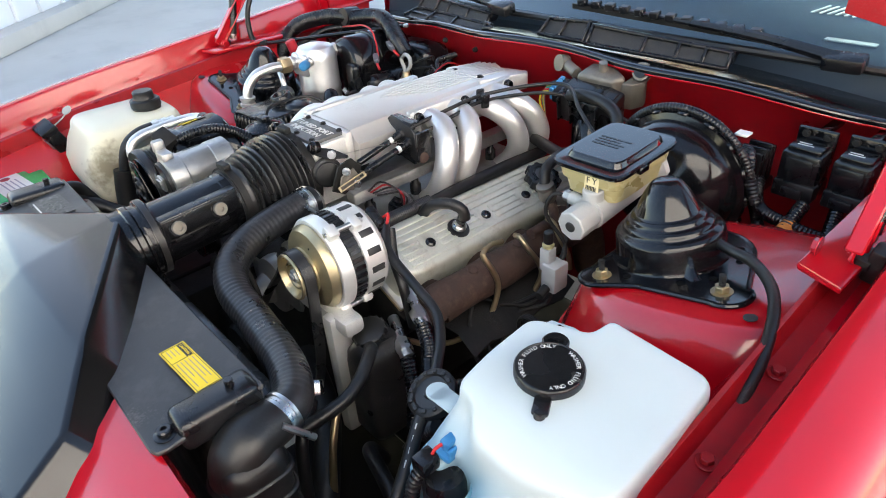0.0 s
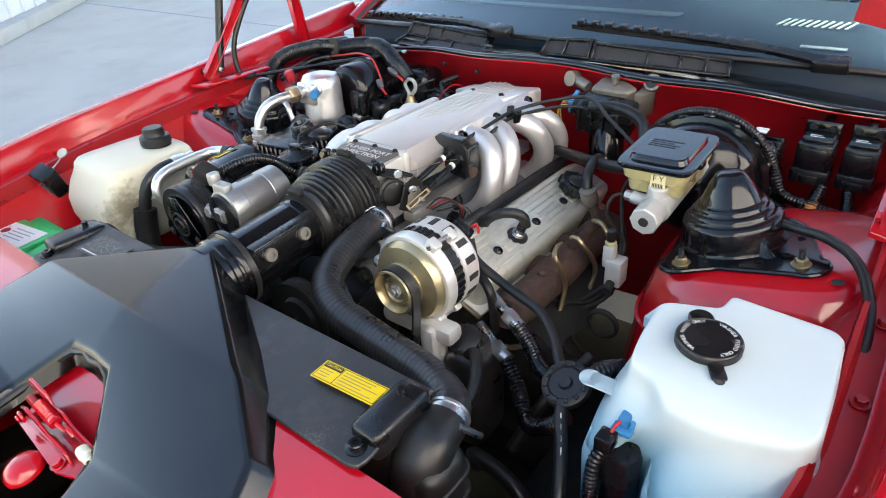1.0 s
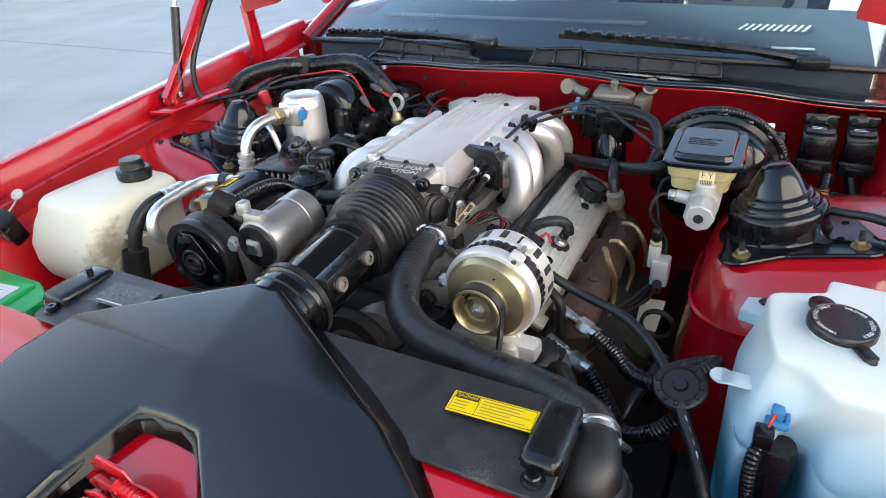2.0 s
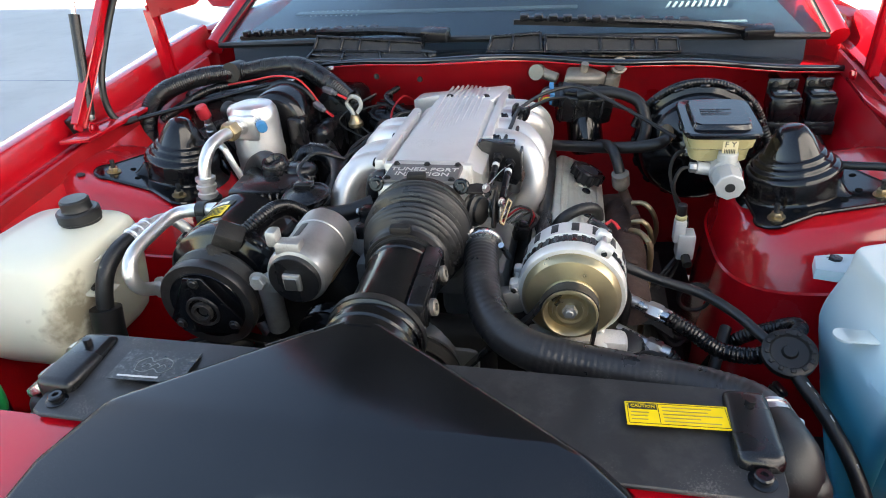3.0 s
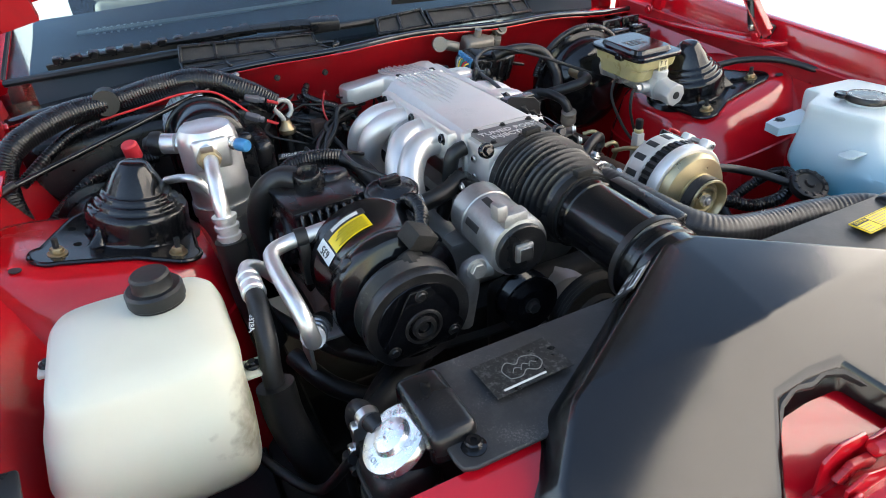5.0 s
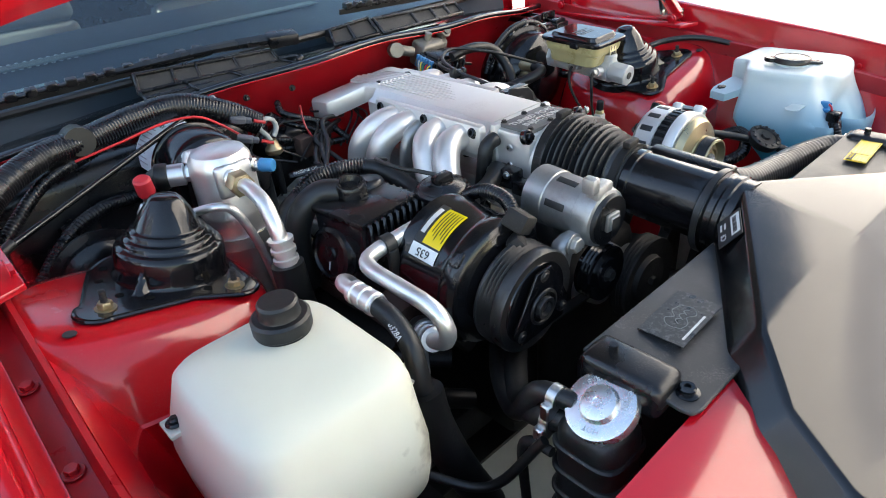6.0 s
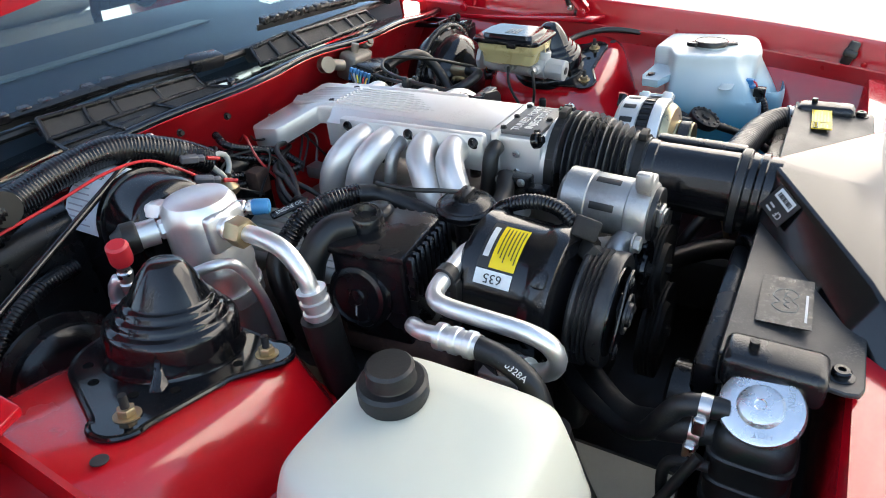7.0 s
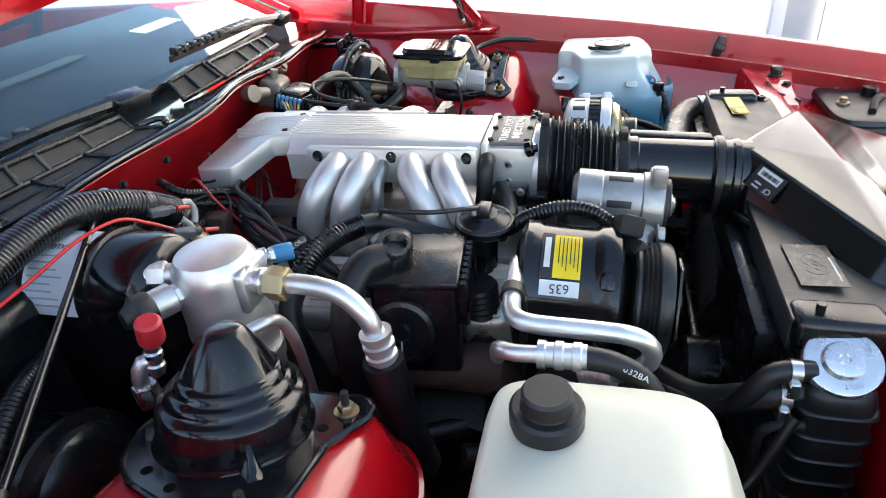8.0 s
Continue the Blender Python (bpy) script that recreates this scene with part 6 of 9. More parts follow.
def washer_bottle():
    e = thing("washer_bottle", (0.66, -0.36, 0.42), "white plastic washer bottle tinted blue by its fluid", "washer bottle")
    TOP = 0.812
    def closed(pts, n):
        """A plan outline with softened corners, in n even steps."""
        P = []
        for k, (x, y, r) in enumerate(pts):
            a, b, c = Vector(pts[k - 1][:2]), Vector((x, y)), Vector(pts[(k + 1) % len(pts)][:2])
            u, w = (a - b), (c - b)
            r = min(r, 0.45 * u.length, 0.45 * w.length)
            u, w = b + u.normalized() * r, b + w.normalized() * r
            P += [(1 - t) ** 2 * u + 2 * t * (1 - t) * b + t * t * w for t in span(0, 1, 5)]
        run = [0.0]
        for a, b in zip(P, P[1:] + P[:1]):
            run.append(run[-1] + (b - a).length)
        out, k = [], 0
        for j in range(n):
            q = run[-1] * j / n
            while run[k + 1] < q:
                k += 1
            out.append(P[k].lerp(P[(k + 1) % len(P)], (q - run[k]) / max(1e-9, run[k + 1] - run[k])))
        return out
    N = 160
    top = closed([(0.573, -0.283, 0.015), (0.640, -0.258, 0.010), (0.644, -0.223, 0.008), (0.772, -0.233, 0.020), (0.779, -0.33, 0.02), (0.782, -0.430, 0.03), (0.70, -0.452, 0.04), (0.640, -0.448, 0.03), (0.618, -0.420, 0.02), (0.588, -0.416, 0.02), (0.578, -0.36, 0.02)], N)
    low = closed([(0.556, -0.278, 0.015), (0.642, -0.252, 0.012), (0.646, -0.216, 0.010), (0.780, -0.226, 0.020), (0.790, -0.33, 0.02), (0.796, -0.490, 0.03), (0.70, -0.512, 0.04), (0.646, -0.505, 0.035), (0.636, -0.442, 0.012), (0.600, -0.436, 0.012), (0.591, -0.478, 0.012), (0.566, -0.474, 0.014), (0.550, -0.38, 0.03)], N)
    def ring(k, grow, z):
        return [((0.67 + (a.x + (b.x - a.x) * k - 0.67) * grow), (-0.35 + (a.y + (b.y - a.y) * k + 0.35) * grow), z) for a, b in zip(low, top)]
    rows = [ring(0, 0.86, 0.46), ring(0, 0.93, 0.468)]
    rows += [ring(0, 0.95 + 0.05 * q, 0.48 + 0.22 * q) for q in span(0, 1, 14)]
    rows += [ring(q * q * (3 - 2 * q), 1.0, 0.705 + 0.092 * q) for q in span(0, 1, 14)]
    rows += [ring(1, 1.0 - 0.05 * (1 - math.cos(radians(90 * q))), TOP - 0.015 + 0.013 * math.sin(radians(90 * q))) for q in span(0.15, 1, 6)]
    rows += [ring(1, g, TOP - 0.001 + 0.001 * (0.94 - g)) for g in (0.90, 0.82, 0.72, 0.60, 0.46, 0.30, 0.12)]
    bm = loft(rows)
    for v in bm.verts:
        x, y, z = v.co
        # the front shoulder falls away
        if z > 0.72 and y < -0.40:
            f = min(1, (-0.40 - y) / 0.10)
            v.co.z -= 0.045 * f * f
        # the underside rises over the strut tower towards the rear
        if z < 0.755:
            v.co.y = min(v.co.y, -0.225 - 1.05 * (0.755 - z))
    part("bottle", bm, M_WASHER, e, "white moulded bottle body", 75)
    part("tab", join(box(0.540, 0.575, -0.415, -0.390, 0.752, 0.755, 0.001), lathe([(0.004, 0), (0.0135, 0), (0.0135, 0.003), (0.004, 0.003)], axis_m((0.541, -0.402, 0.752), (0, 0, 1)), 20)), M_WASHER, e, "pale mounting tab with a hole")
    part("rear_tab", loft([[(0.548, -0.258, z0), (0.556, -0.222, z0), (0.586, -0.214, z0), (0.640, -0.232, z0 + 0.014), (0.600, -0.295, z0 + 0.014)] for z0 in (0.742, 0.758)]), M_WASHER, e)
    bolt(e, (0.578, -0.236, 0.758), (0, 0, 1), 0.009, 0.006, M_PLASTIC)
    m = axis_m((0.651, -0.345, TOP - 0.001), (0.03, -0.02, 1), (0.86, 0.5, 0))
    part("cap_neck", lathe([(0.033, 0), (0.033, 0.005), (0.0, 0.005)], m, 36), M_WASHER, e)
    cap = part("cap", join(lathe([(0.0345, 0.004), (0.0362, 0.005), (0.0362, 0.013), (0.0345, 0.0152), (0.033, 0.0155), (0.0325, 0.0148), (0, 0.0148)], m, 44), box(-0.012, 0.012, 0.024, 0.046, 0.005, 0.0135, 0.005, 3, m), disc(m @ Matrix.Translation((0, 0.040, 0.005)), 0.0145, 0.0085, 0.002), box(-0.0085, 0.0085, -0.056, -0.030, 0.002, 0.008, 0.003, 2, m), tube([m @ Vector((0, -0.053, 0.006)), m @ Vector((0, -0.057, -0.003))], 0.006, 10)), M_PLASTIC, e, "black snap cap with white lettering")
    def arc(text, start, step):
        out = None
        for k, ch in enumerate(text):
            if ch != " ":
                b = letters(ch, 0.0066, m @ pose(0, 0, 0, 0, 0, start - step * k) @ Matrix.Translation((0, 0.0285, 0.0149)), 0.0004)
                out = b if out is None else join(out, b)
        return out
    part("lettering", arc("WASHER FLUID ONLY", 128, 8.0), M_INKW, cap)
    part("lettering", arc("WASHER FLUID ONLY", -40, 8.0), M_INKW, cap)
    part("moulding_mark", lathe([(0.005, 0), (0.0056, 0.0004), (0.0062, 0)], axis_m((0.655, -0.402, TOP - 0.0014), (0, 0, 1)), 16), M_WASHER, e)
    p = part("pump", lathe([(0.020, 0), (0.024, 0.004), (0.024, 0.072), (0.021, 0.082), (0.0, 0.084)], axis_m((0.607, -0.456, 0.640), (0, 0, 1)), 24), M_PLASTIC, e, "black washer pump")
    part("plug", join(box(0.591, 0.615, -0.456, -0.430, 0.740, 0.748, 0.003), box(0.596, 0.609, -0.450, -0.432, 0.747, 0.760, 0.003), box(0.610, 0.615, -0.452, -0.434, 0.744, 0.756, 0.002)), M_BLUE, p, "bright blue connector")
    part("plug_shell", box(0.582, 0.602, -0.478, -0.454, 0.726, 0.746, 0.003), M_PLASTIC, p)
    part("loom", corrugated([(0.591, -0.468, 0.730), (0.586, -0.480, 0.708), (0.588, -0.490, 0.668), (0.598, -0.505, 0.61), (0.62, -0.52, 0.52)], 0.0085, 0.0055), M_PLASTIC, p)
    part("wire", tube([(0.594, -0.462, 0.738), (0.597, -0.456, 0.752), (0.602, -0.446, 0.757)], 0.002, 6), M_WIRERED, p)


washer_bottle()


def overflow_bottle():
    e = thing("coolant_bottle", (-0.59, -0.35, 0.62), "cream translucent coolant overflow bottle, grimy at its inner corner", "coolant bottle")
    def outline(gx, gy, z, dx=0.0, dy=0.0):
        return [(-0.600 + dx + x, -0.347 + dy + y, z) for x, y in ring_pts(0, 0, 0.102 * gx, 0.110 * gy, 5.5, 60)]
    rows = [outline(0.55, 0.62, 0.618, 0.01, -0.010), outline(0.72, 0.78, 0.622, 0.008, -0.012), outline(0.84, 0.90, 0.632, 0.003, -0.013), outline(0.95, 1.02, 0.652, -0.005, -0.015), outline(1.02, 1.08, 0.68, -0.010, -0.015), outline(1.04, 1.10, 0.715, -0.010, -0.012), outline(1.0, 1.03, 0.752, -0.006, -0.006), outline(0.97, 0.97, 0.775), outline(0.93, 0.93, 0.790), outline(0.86, 0.87, 0.798), outline(0.5, 0.5, 0.803), outline(0.1, 0.1, 0.804)]
    part("bottle", loft(rows), M_GRIMY, e, "cream moulded bottle body", 70)
    m = axis_m((-0.572, -0.300, 0.800), (0, 0, 1))
    cap = part("cap", lathe([(0.031, 0.0), (0.031, 0.006), (0.033, 0.008), (0.033, 0.022), (0.030, 0.025), (0.0235, 0.025), (0.0225, 0.027), (0.0225, 0.040), (0.020, 0.043), (0, 0.043)], m, 36), M_RUBBER, e, "black stepped screw cap")
    for x, y, z in ((-0.700, -0.290, 0.752), (-0.487, -0.395, 0.735)):
        part("ear", join(box(x - 0.018, x + 0.022, y - 0.016, y + 0.016, z - 0.003, z + 0.003, 0.002)), M_NATURAL, e)
        part("push_pin", join(disc(axis_m((x - 0.006, y, z + 0.003), (0, 0, 1)), 0.010, 0.005), disc(axis_m((x - 0.006, y, z + 0.006), (0, 0, 1)), 0.006, 0.006)), M_PLASTIC, e)
    part("neck_hose", tube([(-0.52, -0.42, 0.63), (-0.47, -0.50, 0.62), (-0.43, -0.55, 0.70)], 0.006, 10), M_RUBBER, e)


overflow_bottle()

# ---- strut caps, brakes and the firewall ----
def strut_cap(s):
    e = thing("strut_mount", (s * 0.56, 0.0, 0.77), "black strut mount plate with a stepped domed cover", "strut mount", "strut mounts")
    tz = lambda x: tower_top_z(x) + 0.002
    ax = Vector((-s * 0.17, 0, 1))
    # outline: round lobes about both studs and a broad round body under the dome
    lobes = []
    for cx, cy, r, a0, a1 in ((0.534, -0.090, 0.026, 150, 292), (0.600, -0.040, 0.052, 262, 284), (0.699, -0.062, 0.028, 250, 420), (0.598, 0.016, 0.090, 20, 60), (0.598, 0.016, 0.090, 80, 190)):
        lobes += [(s * (cx + r * math.cos(radians(a))), cy + r * math.sin(radians(a))) for a in span(a0, a1, max(2, int((a1 - a0) / 12)))]
    bm = prism(lobes if s == 1 else lobes[::-1], 0, 0.0045, 0, 1)
    for v in bm.verts:
        v.co.z += tz(v.co.x)
    plate = part("mount_plate", bm, M_GLOSSBLK, e, "flat gloss black mounting plate")
    part("plate_edge", tube([(x, y, tz(x) + 0.0022) for x, y in lobes + lobes[:1]], 0.0036, 8, 0.01), M_GLOSSBLK, e, "rolled plate edge")
    for x, y in ((0.668, -0.036), (0.570, -0.078), (0.640, -0.064), (0.676, 0.020), (0.660, 0.056)):
        # black discs paint the dark insides of the plate's holes
        part("slot_hole", disc(axis_m((s * x, y, tz(x) + 0.0042), ax), 0.0055, 0.0012, 0.0002, 16), M_HOLESHADE, plate)
    c = Vector((s * 0.584, 0.010, tz(0.584) + 0.002))
    m = axis_m(c, (-s * 0.20, -0.03, 1))
    part("cover", lathe([(0.090, -0.008), (0.083, -0.001), (0.0785, 0.004), (0.0760, 0.010), (0.0748, 0.018), (0.0735, 0.040), (0.0715, 0.0448), (0.068, 0.0480), (0.0640, 0.0490), (0.0622, 0.0506), (0.0615, 0.0535), (0.0600, 0.0568), (0.057, 0.0592), (0.0540, 0.0600), (0.0526, 0.0616), (0.0518, 0.0648), (0.0500, 0.0678), (0.0475, 0.0694), (0.0448, 0.0702), (0.0435, 0.0725), (0.0410, 0.0785), (0.0310, 0.0970), (0.0215, 0.1105), (0.0175, 0.1140), (0.0120, 0.1156), (0.004, 0.1160), (0, 0.1160)], m, 64), M_GLOSSBLK, e, "gloss black stepped dome with a conical top", 60)
    g = m @ pose(0, 0, 0, 0, 0, -40 if s == 1 else 220)
    part("gusset", loft([[g @ Vector(q) for q in ((0.060, -w, z), (x, -w * 0.5, z), (x, w * 0.5, z), (0.060, w, z))] for x, w, z in ((0.112, 0.022, -0.004), (0.098, 0.015, 0.002), (0.088, 0.010, 0.010), (0.081, 0.007, 0.020), (0.074, 0.005, 0.032))]), M_GLOSSBLK, e, "", 75)
    for x, y in ((0.538, -0.090), (0.692, -0.062)):
        n = part("stud_nut", join(lathe([(0.0045, 0), (0.0135, 0), (0.0135, 0.0016), (0.0045, 0.0016)], axis_m((s * x, y, tz(x) + 0.0045), ax), 20), hexnut(axis_m((s * x, y, tz(x) + 0.006), ax), 0.0092, 0.0085)), M_BRASS, e, "yellow plated nut")
        part("stud", tube([(s * x, y, tz(x) + 0.005), (s * (x - 0.003), y, tz(x) + 0.029)], 0, 12, 0.0006, lambda q, t: 0.0044 - 0.0005 * (int(q / 0.0012) % 2)), M_DARK, n)


for s in (1, -1):
    strut_cap(s)


def brake_booster():
    e = thing("brake_booster", (0.456, 0.24, 0.61), "black steel brake booster drum", "brake booster")
    m = axis_m((0.456, 0.165, 0.742), (0.03, 1, 0.10))
    part("drum", lathe([(0.0, -0.012), (0.035, -0.012), (0.05, -0.002), (0.085, 0.012), (0.105, 0.030), (0.112, 0.045), (0.114, 0.070), (0.124, 0.074), (0.126, 0.080), (0.124, 0.088), (0.112, 0.092), (0.108, 0.12), (0.09, 0.14), (0, 0.145)], m, 56), M_GLOSSBLK, e, "gloss black drum with a crimped rim")
    for k in range(16):
        part("crimp", box(0.121, 0.129, -0.010, 0.010, 0.072, 0.090, 0.003, 1, m @ pose(0, 0, 0, 0, 0, 22.5 * k)), M_GLOSSBLK, e)
    v = part("check_valve", tube([m @ Vector((-0.066, -0.055, 0.02)), m @ Vector((-0.070, -0.06, -0.02))], 0.013, 14), M_BRASS, e, "tan vacuum check valve")
    part("vacuum_hose", tube([m @ Vector((-0.070, -0.06, -0.02)), (0.37, 0.105, 0.80), (0.32, 0.12, 0.785), (0.25, 0.17, 0.765), (0.15, 0.22, 0.75)], 0.0115, 12), M_RUBBER, v)
    part("edge_trim", corrugated([m @ Vector((0.13 * math.cos(a), 0.13 * math.sin(a), 0.085)) for a in span(-2.9, -0.2, 14)], 0.008, 0.006), M_PLASTIC, e)


brake_booster()


def master_cylinder():
    e = thing("brake_master_cylinder", (0.46, 0.02, 0.76), "aluminium brake master cylinder with an amber fluid reservoir", "master cylinder")
    ax = axis_m((0.465, -0.070, 0.791), (0.0, 1, 0.10))
    part("body", join(lathe([(0, 0), (0.022, 0.0), (0.024, 0.002), (0.024, 0.04), (0.021, 0.044), (0.021, 0.20), (0.03, 0.205), (0.03, 0.215), (0, 0.215)], ax, 8), lathe([(0.026, 0.044), (0.026, 0.19)], ax, 24)), M_CYLINDER, e, "cast aluminium cylinder")
    part("end_plug", disc(ax @ Matrix.Translation((0, 0, -0.002)), 0.008, 0.003, 0.0005, 20), M_INK, e)
    for y in (0.06, 0.12):
        part("port", tube([ax @ Vector((-0.015, 0, y)), ax @ Vector((-0.045, -0.004, y))], 0.011, 12), M_CYLINDER, e)
        part("nut", hexnut(axis_m(ax @ Vector((-0.045, -0.004, y)), (-1, 0, 0)), 0.009, 0.012), M_ALU, e)
        part("brake_line", tube([ax @ Vector((-0.050, -0.004, y)), ax @ Vector((-0.072, -0.004, y - 0.01)), ax @ Vector((-0.080, 0.03, y - 0.02)), (0.415 - 0.2 * (y - 0.06), -0.03 + y * 0.3, 0.71), (0.415, -0.03, 0.675)], 0.0032, 8), M_DARK, e)
    for y in (0.055, 0.125):
        part("neck", disc(axis_m(ax @ Vector((0, -0.014, y)), (0, -0.1, 1)), 0.016, 0.024), M_CYLINDER, e)
    tilt = pose(0.453, 0.050, 0.843, 3.0, -1, 0)
    rows = []
    for z, hx, hy in ((-0.030, 0.040, 0.056), (-0.026, 0.046, 0.062), (-0.004, 0.049, 0.066), (0.0, 0.053, 0.072), (0.010, 0.0545, 0.074), (0.022, 0.0555, 0.0755)):
        rows.append([tilt @ Vector((x, y, z)) for x, y in ring_pts(0, 0, hx, hy, 7, 56)])
    rv = part("reservoir", loft(rows), M_TAN, e, "amber translucent fluid reservoir")
    cov = []
    for z, hx, hy in ((0.020, 0.060, 0.080), (0.023, 0.062, 0.082), (0.027, 0.062, 0.082), (0.0295, 0.060, 0.080), (0.0295, 0.056, 0.075), (0.030, 0.048, 0.063), (0.037, 0.045, 0.060), (0.0385, 0.043, 0.058), (0.0385, 0.02, 0.02)):
        cov.append([tilt @ Vector((x, y, z)) for x, y in ring_pts(0, 0, hx, hy, 8, 56)])
    lid = part("lid", loft(cov), M_LIDBLK, e, "gloss black reservoir lid with a raised panel", 30)
    part("lettering", bars(tilt @ Matrix.Translation((0, 0.008, 0.0385)), 4, 0.06, 0.008, 0.0035, rng), M_PLASTIC, lid)
    for sx in (1, -1):
        part("catch", box(sx * 0.058 - 0.006, sx * 0.058 + 0.006, -0.03, -0.008, 0.014, 0.026, 0.002, 1, tilt), M_GLOSSBLK, lid)
    fm = tilt @ pose(0.012, -0.0745, 0.004, 84, 0, 0)
    lb = part("label", box(-0.012, 0.012, -0.012, 0.012, 0, 0.0012, 0, m=fm), M_CREAM, rv, "cream paper label")
    part("lettering", letters("F Y", 0.0135, fm @ Matrix.Translation((0, 0.005, 0.0014)), 0.0006), M_INK, lb)
    for k in range(7):
        part("code_bar", box(-0.009 + 0.0026 * k, -0.0076 + 0.0026 * k, -0.010, -0.003, 0.0012, 0.0018, 0, m=fm), M_INK, lb)


master_cylinder()


def proportioning_valve():
    e = thing("brake_valve", (0.415, -0.035, 0.62), "small aluminium brake valve block with pipes", "brake valve")
    part("block", join(box(0.400, 0.430, -0.055, -0.020, 0.640, 0.690, 0.004), box(0.392, 0.412, -0.050, -0.030, 0.672, 0.715, 0.003)), M_CYLINDER, e)
    part("switch", tube([(0.415, -0.058, 0.650), (0.417, -0.078, 0.645)], 0.008, 12), M_DARK, e)
    part("yellow_ring", disc(axis_m((0.402, -0.040, 0.715), (0, 0, 1)), 0.010, 0.008), M_TAN, e)
    part("plug", disc(axis_m((0.402, -0.040, 0.723), (0, 0, 1)), 0.008, 0.022), M_RUBBER, e)
    for k in range(3):
        part("pipe", tube([(0.41, -0.03, 0.64), (0.40 - 0.02 * k, -0.04 - 0.02 * k, 0.60), (0.37 - 0.02 * k, -0.08 - 0.03 * k, 0.585 + 0.02 * k), (0.385, -0.13 - 0.03 * k, 0.56), (0.43, -0.10, 0.50), (0.45, 0.0, 0.42)], 0.0035, 8), M_DARK, e)
    part("coil_pipe", tube([(0.43 + 0.026 * math.cos(a), -0.115 + 0.004 * a * 0.2, 0.60 + 0.026 * math.sin(a)) for a in span(0, 9.5, 26)], 0.0035, 8), M_DARK, e)


proportioning_valve()


def wiper_motor():
    """An alloy gear case on the firewall, under a black box with a row of terminals."""
    e = thing("wiper_motor", (0.23, 0.30, 0.70), "wiper motor with a black cover and an alloy bracket", "wiper motor")
    m = pose(0.222, 0.306, 0.850, 16, 5, 8)
    part("cover", join(prism([(-0.052, -0.048), (0.030, -0.056), (0.066, -0.044), (0.070, 0.006), (0.010, 0.020), (-0.052, 0.014)], -0.060, 0.004, 0.006, 3, m), prism([(-0.044, -0.040), (0.026, -0.047), (0.034, -0.010), (-0.044, 0.004)], 0.003, 0.011, 0.004, 2, m), box(0.040, 0.062, -0.040, -0.004, 0.002, 0.008, 0.003, 2, m)), M_PLASTIC, e, "black ribbed plastic cover")
    for k in range(4):
        part("cover_rib", box(-0.046 + 0.028 * k, -0.042 + 0.028 * k, -0.060, -0.048, -0.055, 0.000, 0.0015, 1, m), M_PLASTIC, e)
    part("gear_case", join(prism([(-0.040, 0.006), (0.040, 0.010), (0.056, 0.034), (0.020, 0.060), (-0.030, 0.056)], -0.040, 0.018, 0.008, 3, m), tube([m @ Vector((0.004, 0.036, 0.014)), m @ Vector((0.004, 0.036, 0.036))], 0.0085, 14)), M_DULLALU, e, "alloy gear case")
    part("bracket", join(prism([(0.050, 0.020), (0.072, 0.024), (0.090, 0.046), (0.084, 0.066), (0.060, 0.060)], -0.050, 0.010, 0.005, 2, m), lathe([(0.008, -0.006), (0.0175, -0.006), (0.0185, 0.0), (0.0175, 0.008), (0.012, 0.009), (0.010, 0.004)], axis_m(m @ Vector((0.080, 0.050, 0.026)), (0.15, -1, 0.45)), 28), prism([(0.066, 0.040), (0.094, 0.044), (0.092, 0.062), (0.066, 0.060)], 0.008, 0.030, 0.004, 2, m)), M_DULLALU, e, "dull alloy mounting ear")
    part("grommet", lathe([(0.005, 0), (0.0115, 0), (0.0115, 0.012), (0.005, 0.012)], axis_m(m @ Vector((0.080, 0.048, 0.026)), (0.15, -1, 0.45)), 24), M_RUBBER, e)
    part("link_arm", join(tube([m @ Vector((-0.052, 0.030, 0.0)), m @ Vector((-0.088, 0.046, 0.004))], 0.012, 14), lathe([(0.006, -0.010), (0.017, -0.010), (0.017, 0.010), (0.006, 0.010)], axis_m(m @ Vector((-0.095, 0.046, 0.004)), (-0.3, -1, 0.2)), 24)), M_DULLALU, e, "stained alloy pivot")
    part("motor_can", lathe([(0.0, 0), (0.035, 0.0), (0.038, 0.004), (0.038, 0.075), (0.03, 0.085), (0, 0.085)], axis_m(m @ Vector((0.01, -0.02, -0.055)), (0.15, -0.2, -1)), 28), M_GLOSSBLK, e, "black motor can")
    c = part("connector", box(-0.066, -0.050, -0.046, 0.006, -0.024, 0.002, 0.003, 2, m), M_PLASTIC, e)
    for k in range(6):
        part("terminal", box(-0.071, -0.062, -0.045 + 0.0085 * k, -0.0395 + 0.0085 * k, -0.020, 0.007, 0.001, 1, m), M_BLUE, c, "light blue terminal")
        part("wire", tube([m @ Vector((-0.069, -0.042 + 0.0085 * k, -0.004)), m @ Vector((-0.084, -0.046 + 0.007 * k, -0.004)), m @ Vector((-0.092, -0.050 + 0.004 * k, -0.024)), m @ Vector((-0.080, -0.05, -0.07))], 0.0019, 6), (M_WIREYEL, M_WIRERED, M_WIREGREEN, M_WIREYEL, M_WIREWHITE, M_INK)[k], c)
    part("hose", tube([(0.34, 0.165, 0.765), (0.352, 0.195, 0.80), (0.338, 0.222, 0.840), (0.300, 0.234, 0.856), (0.250, 0.240, 0.858), (0.215, 0.245, 0.850)], 0.0115, 14), M_RUBBER, e, "thick black hose")


wiper_motor()


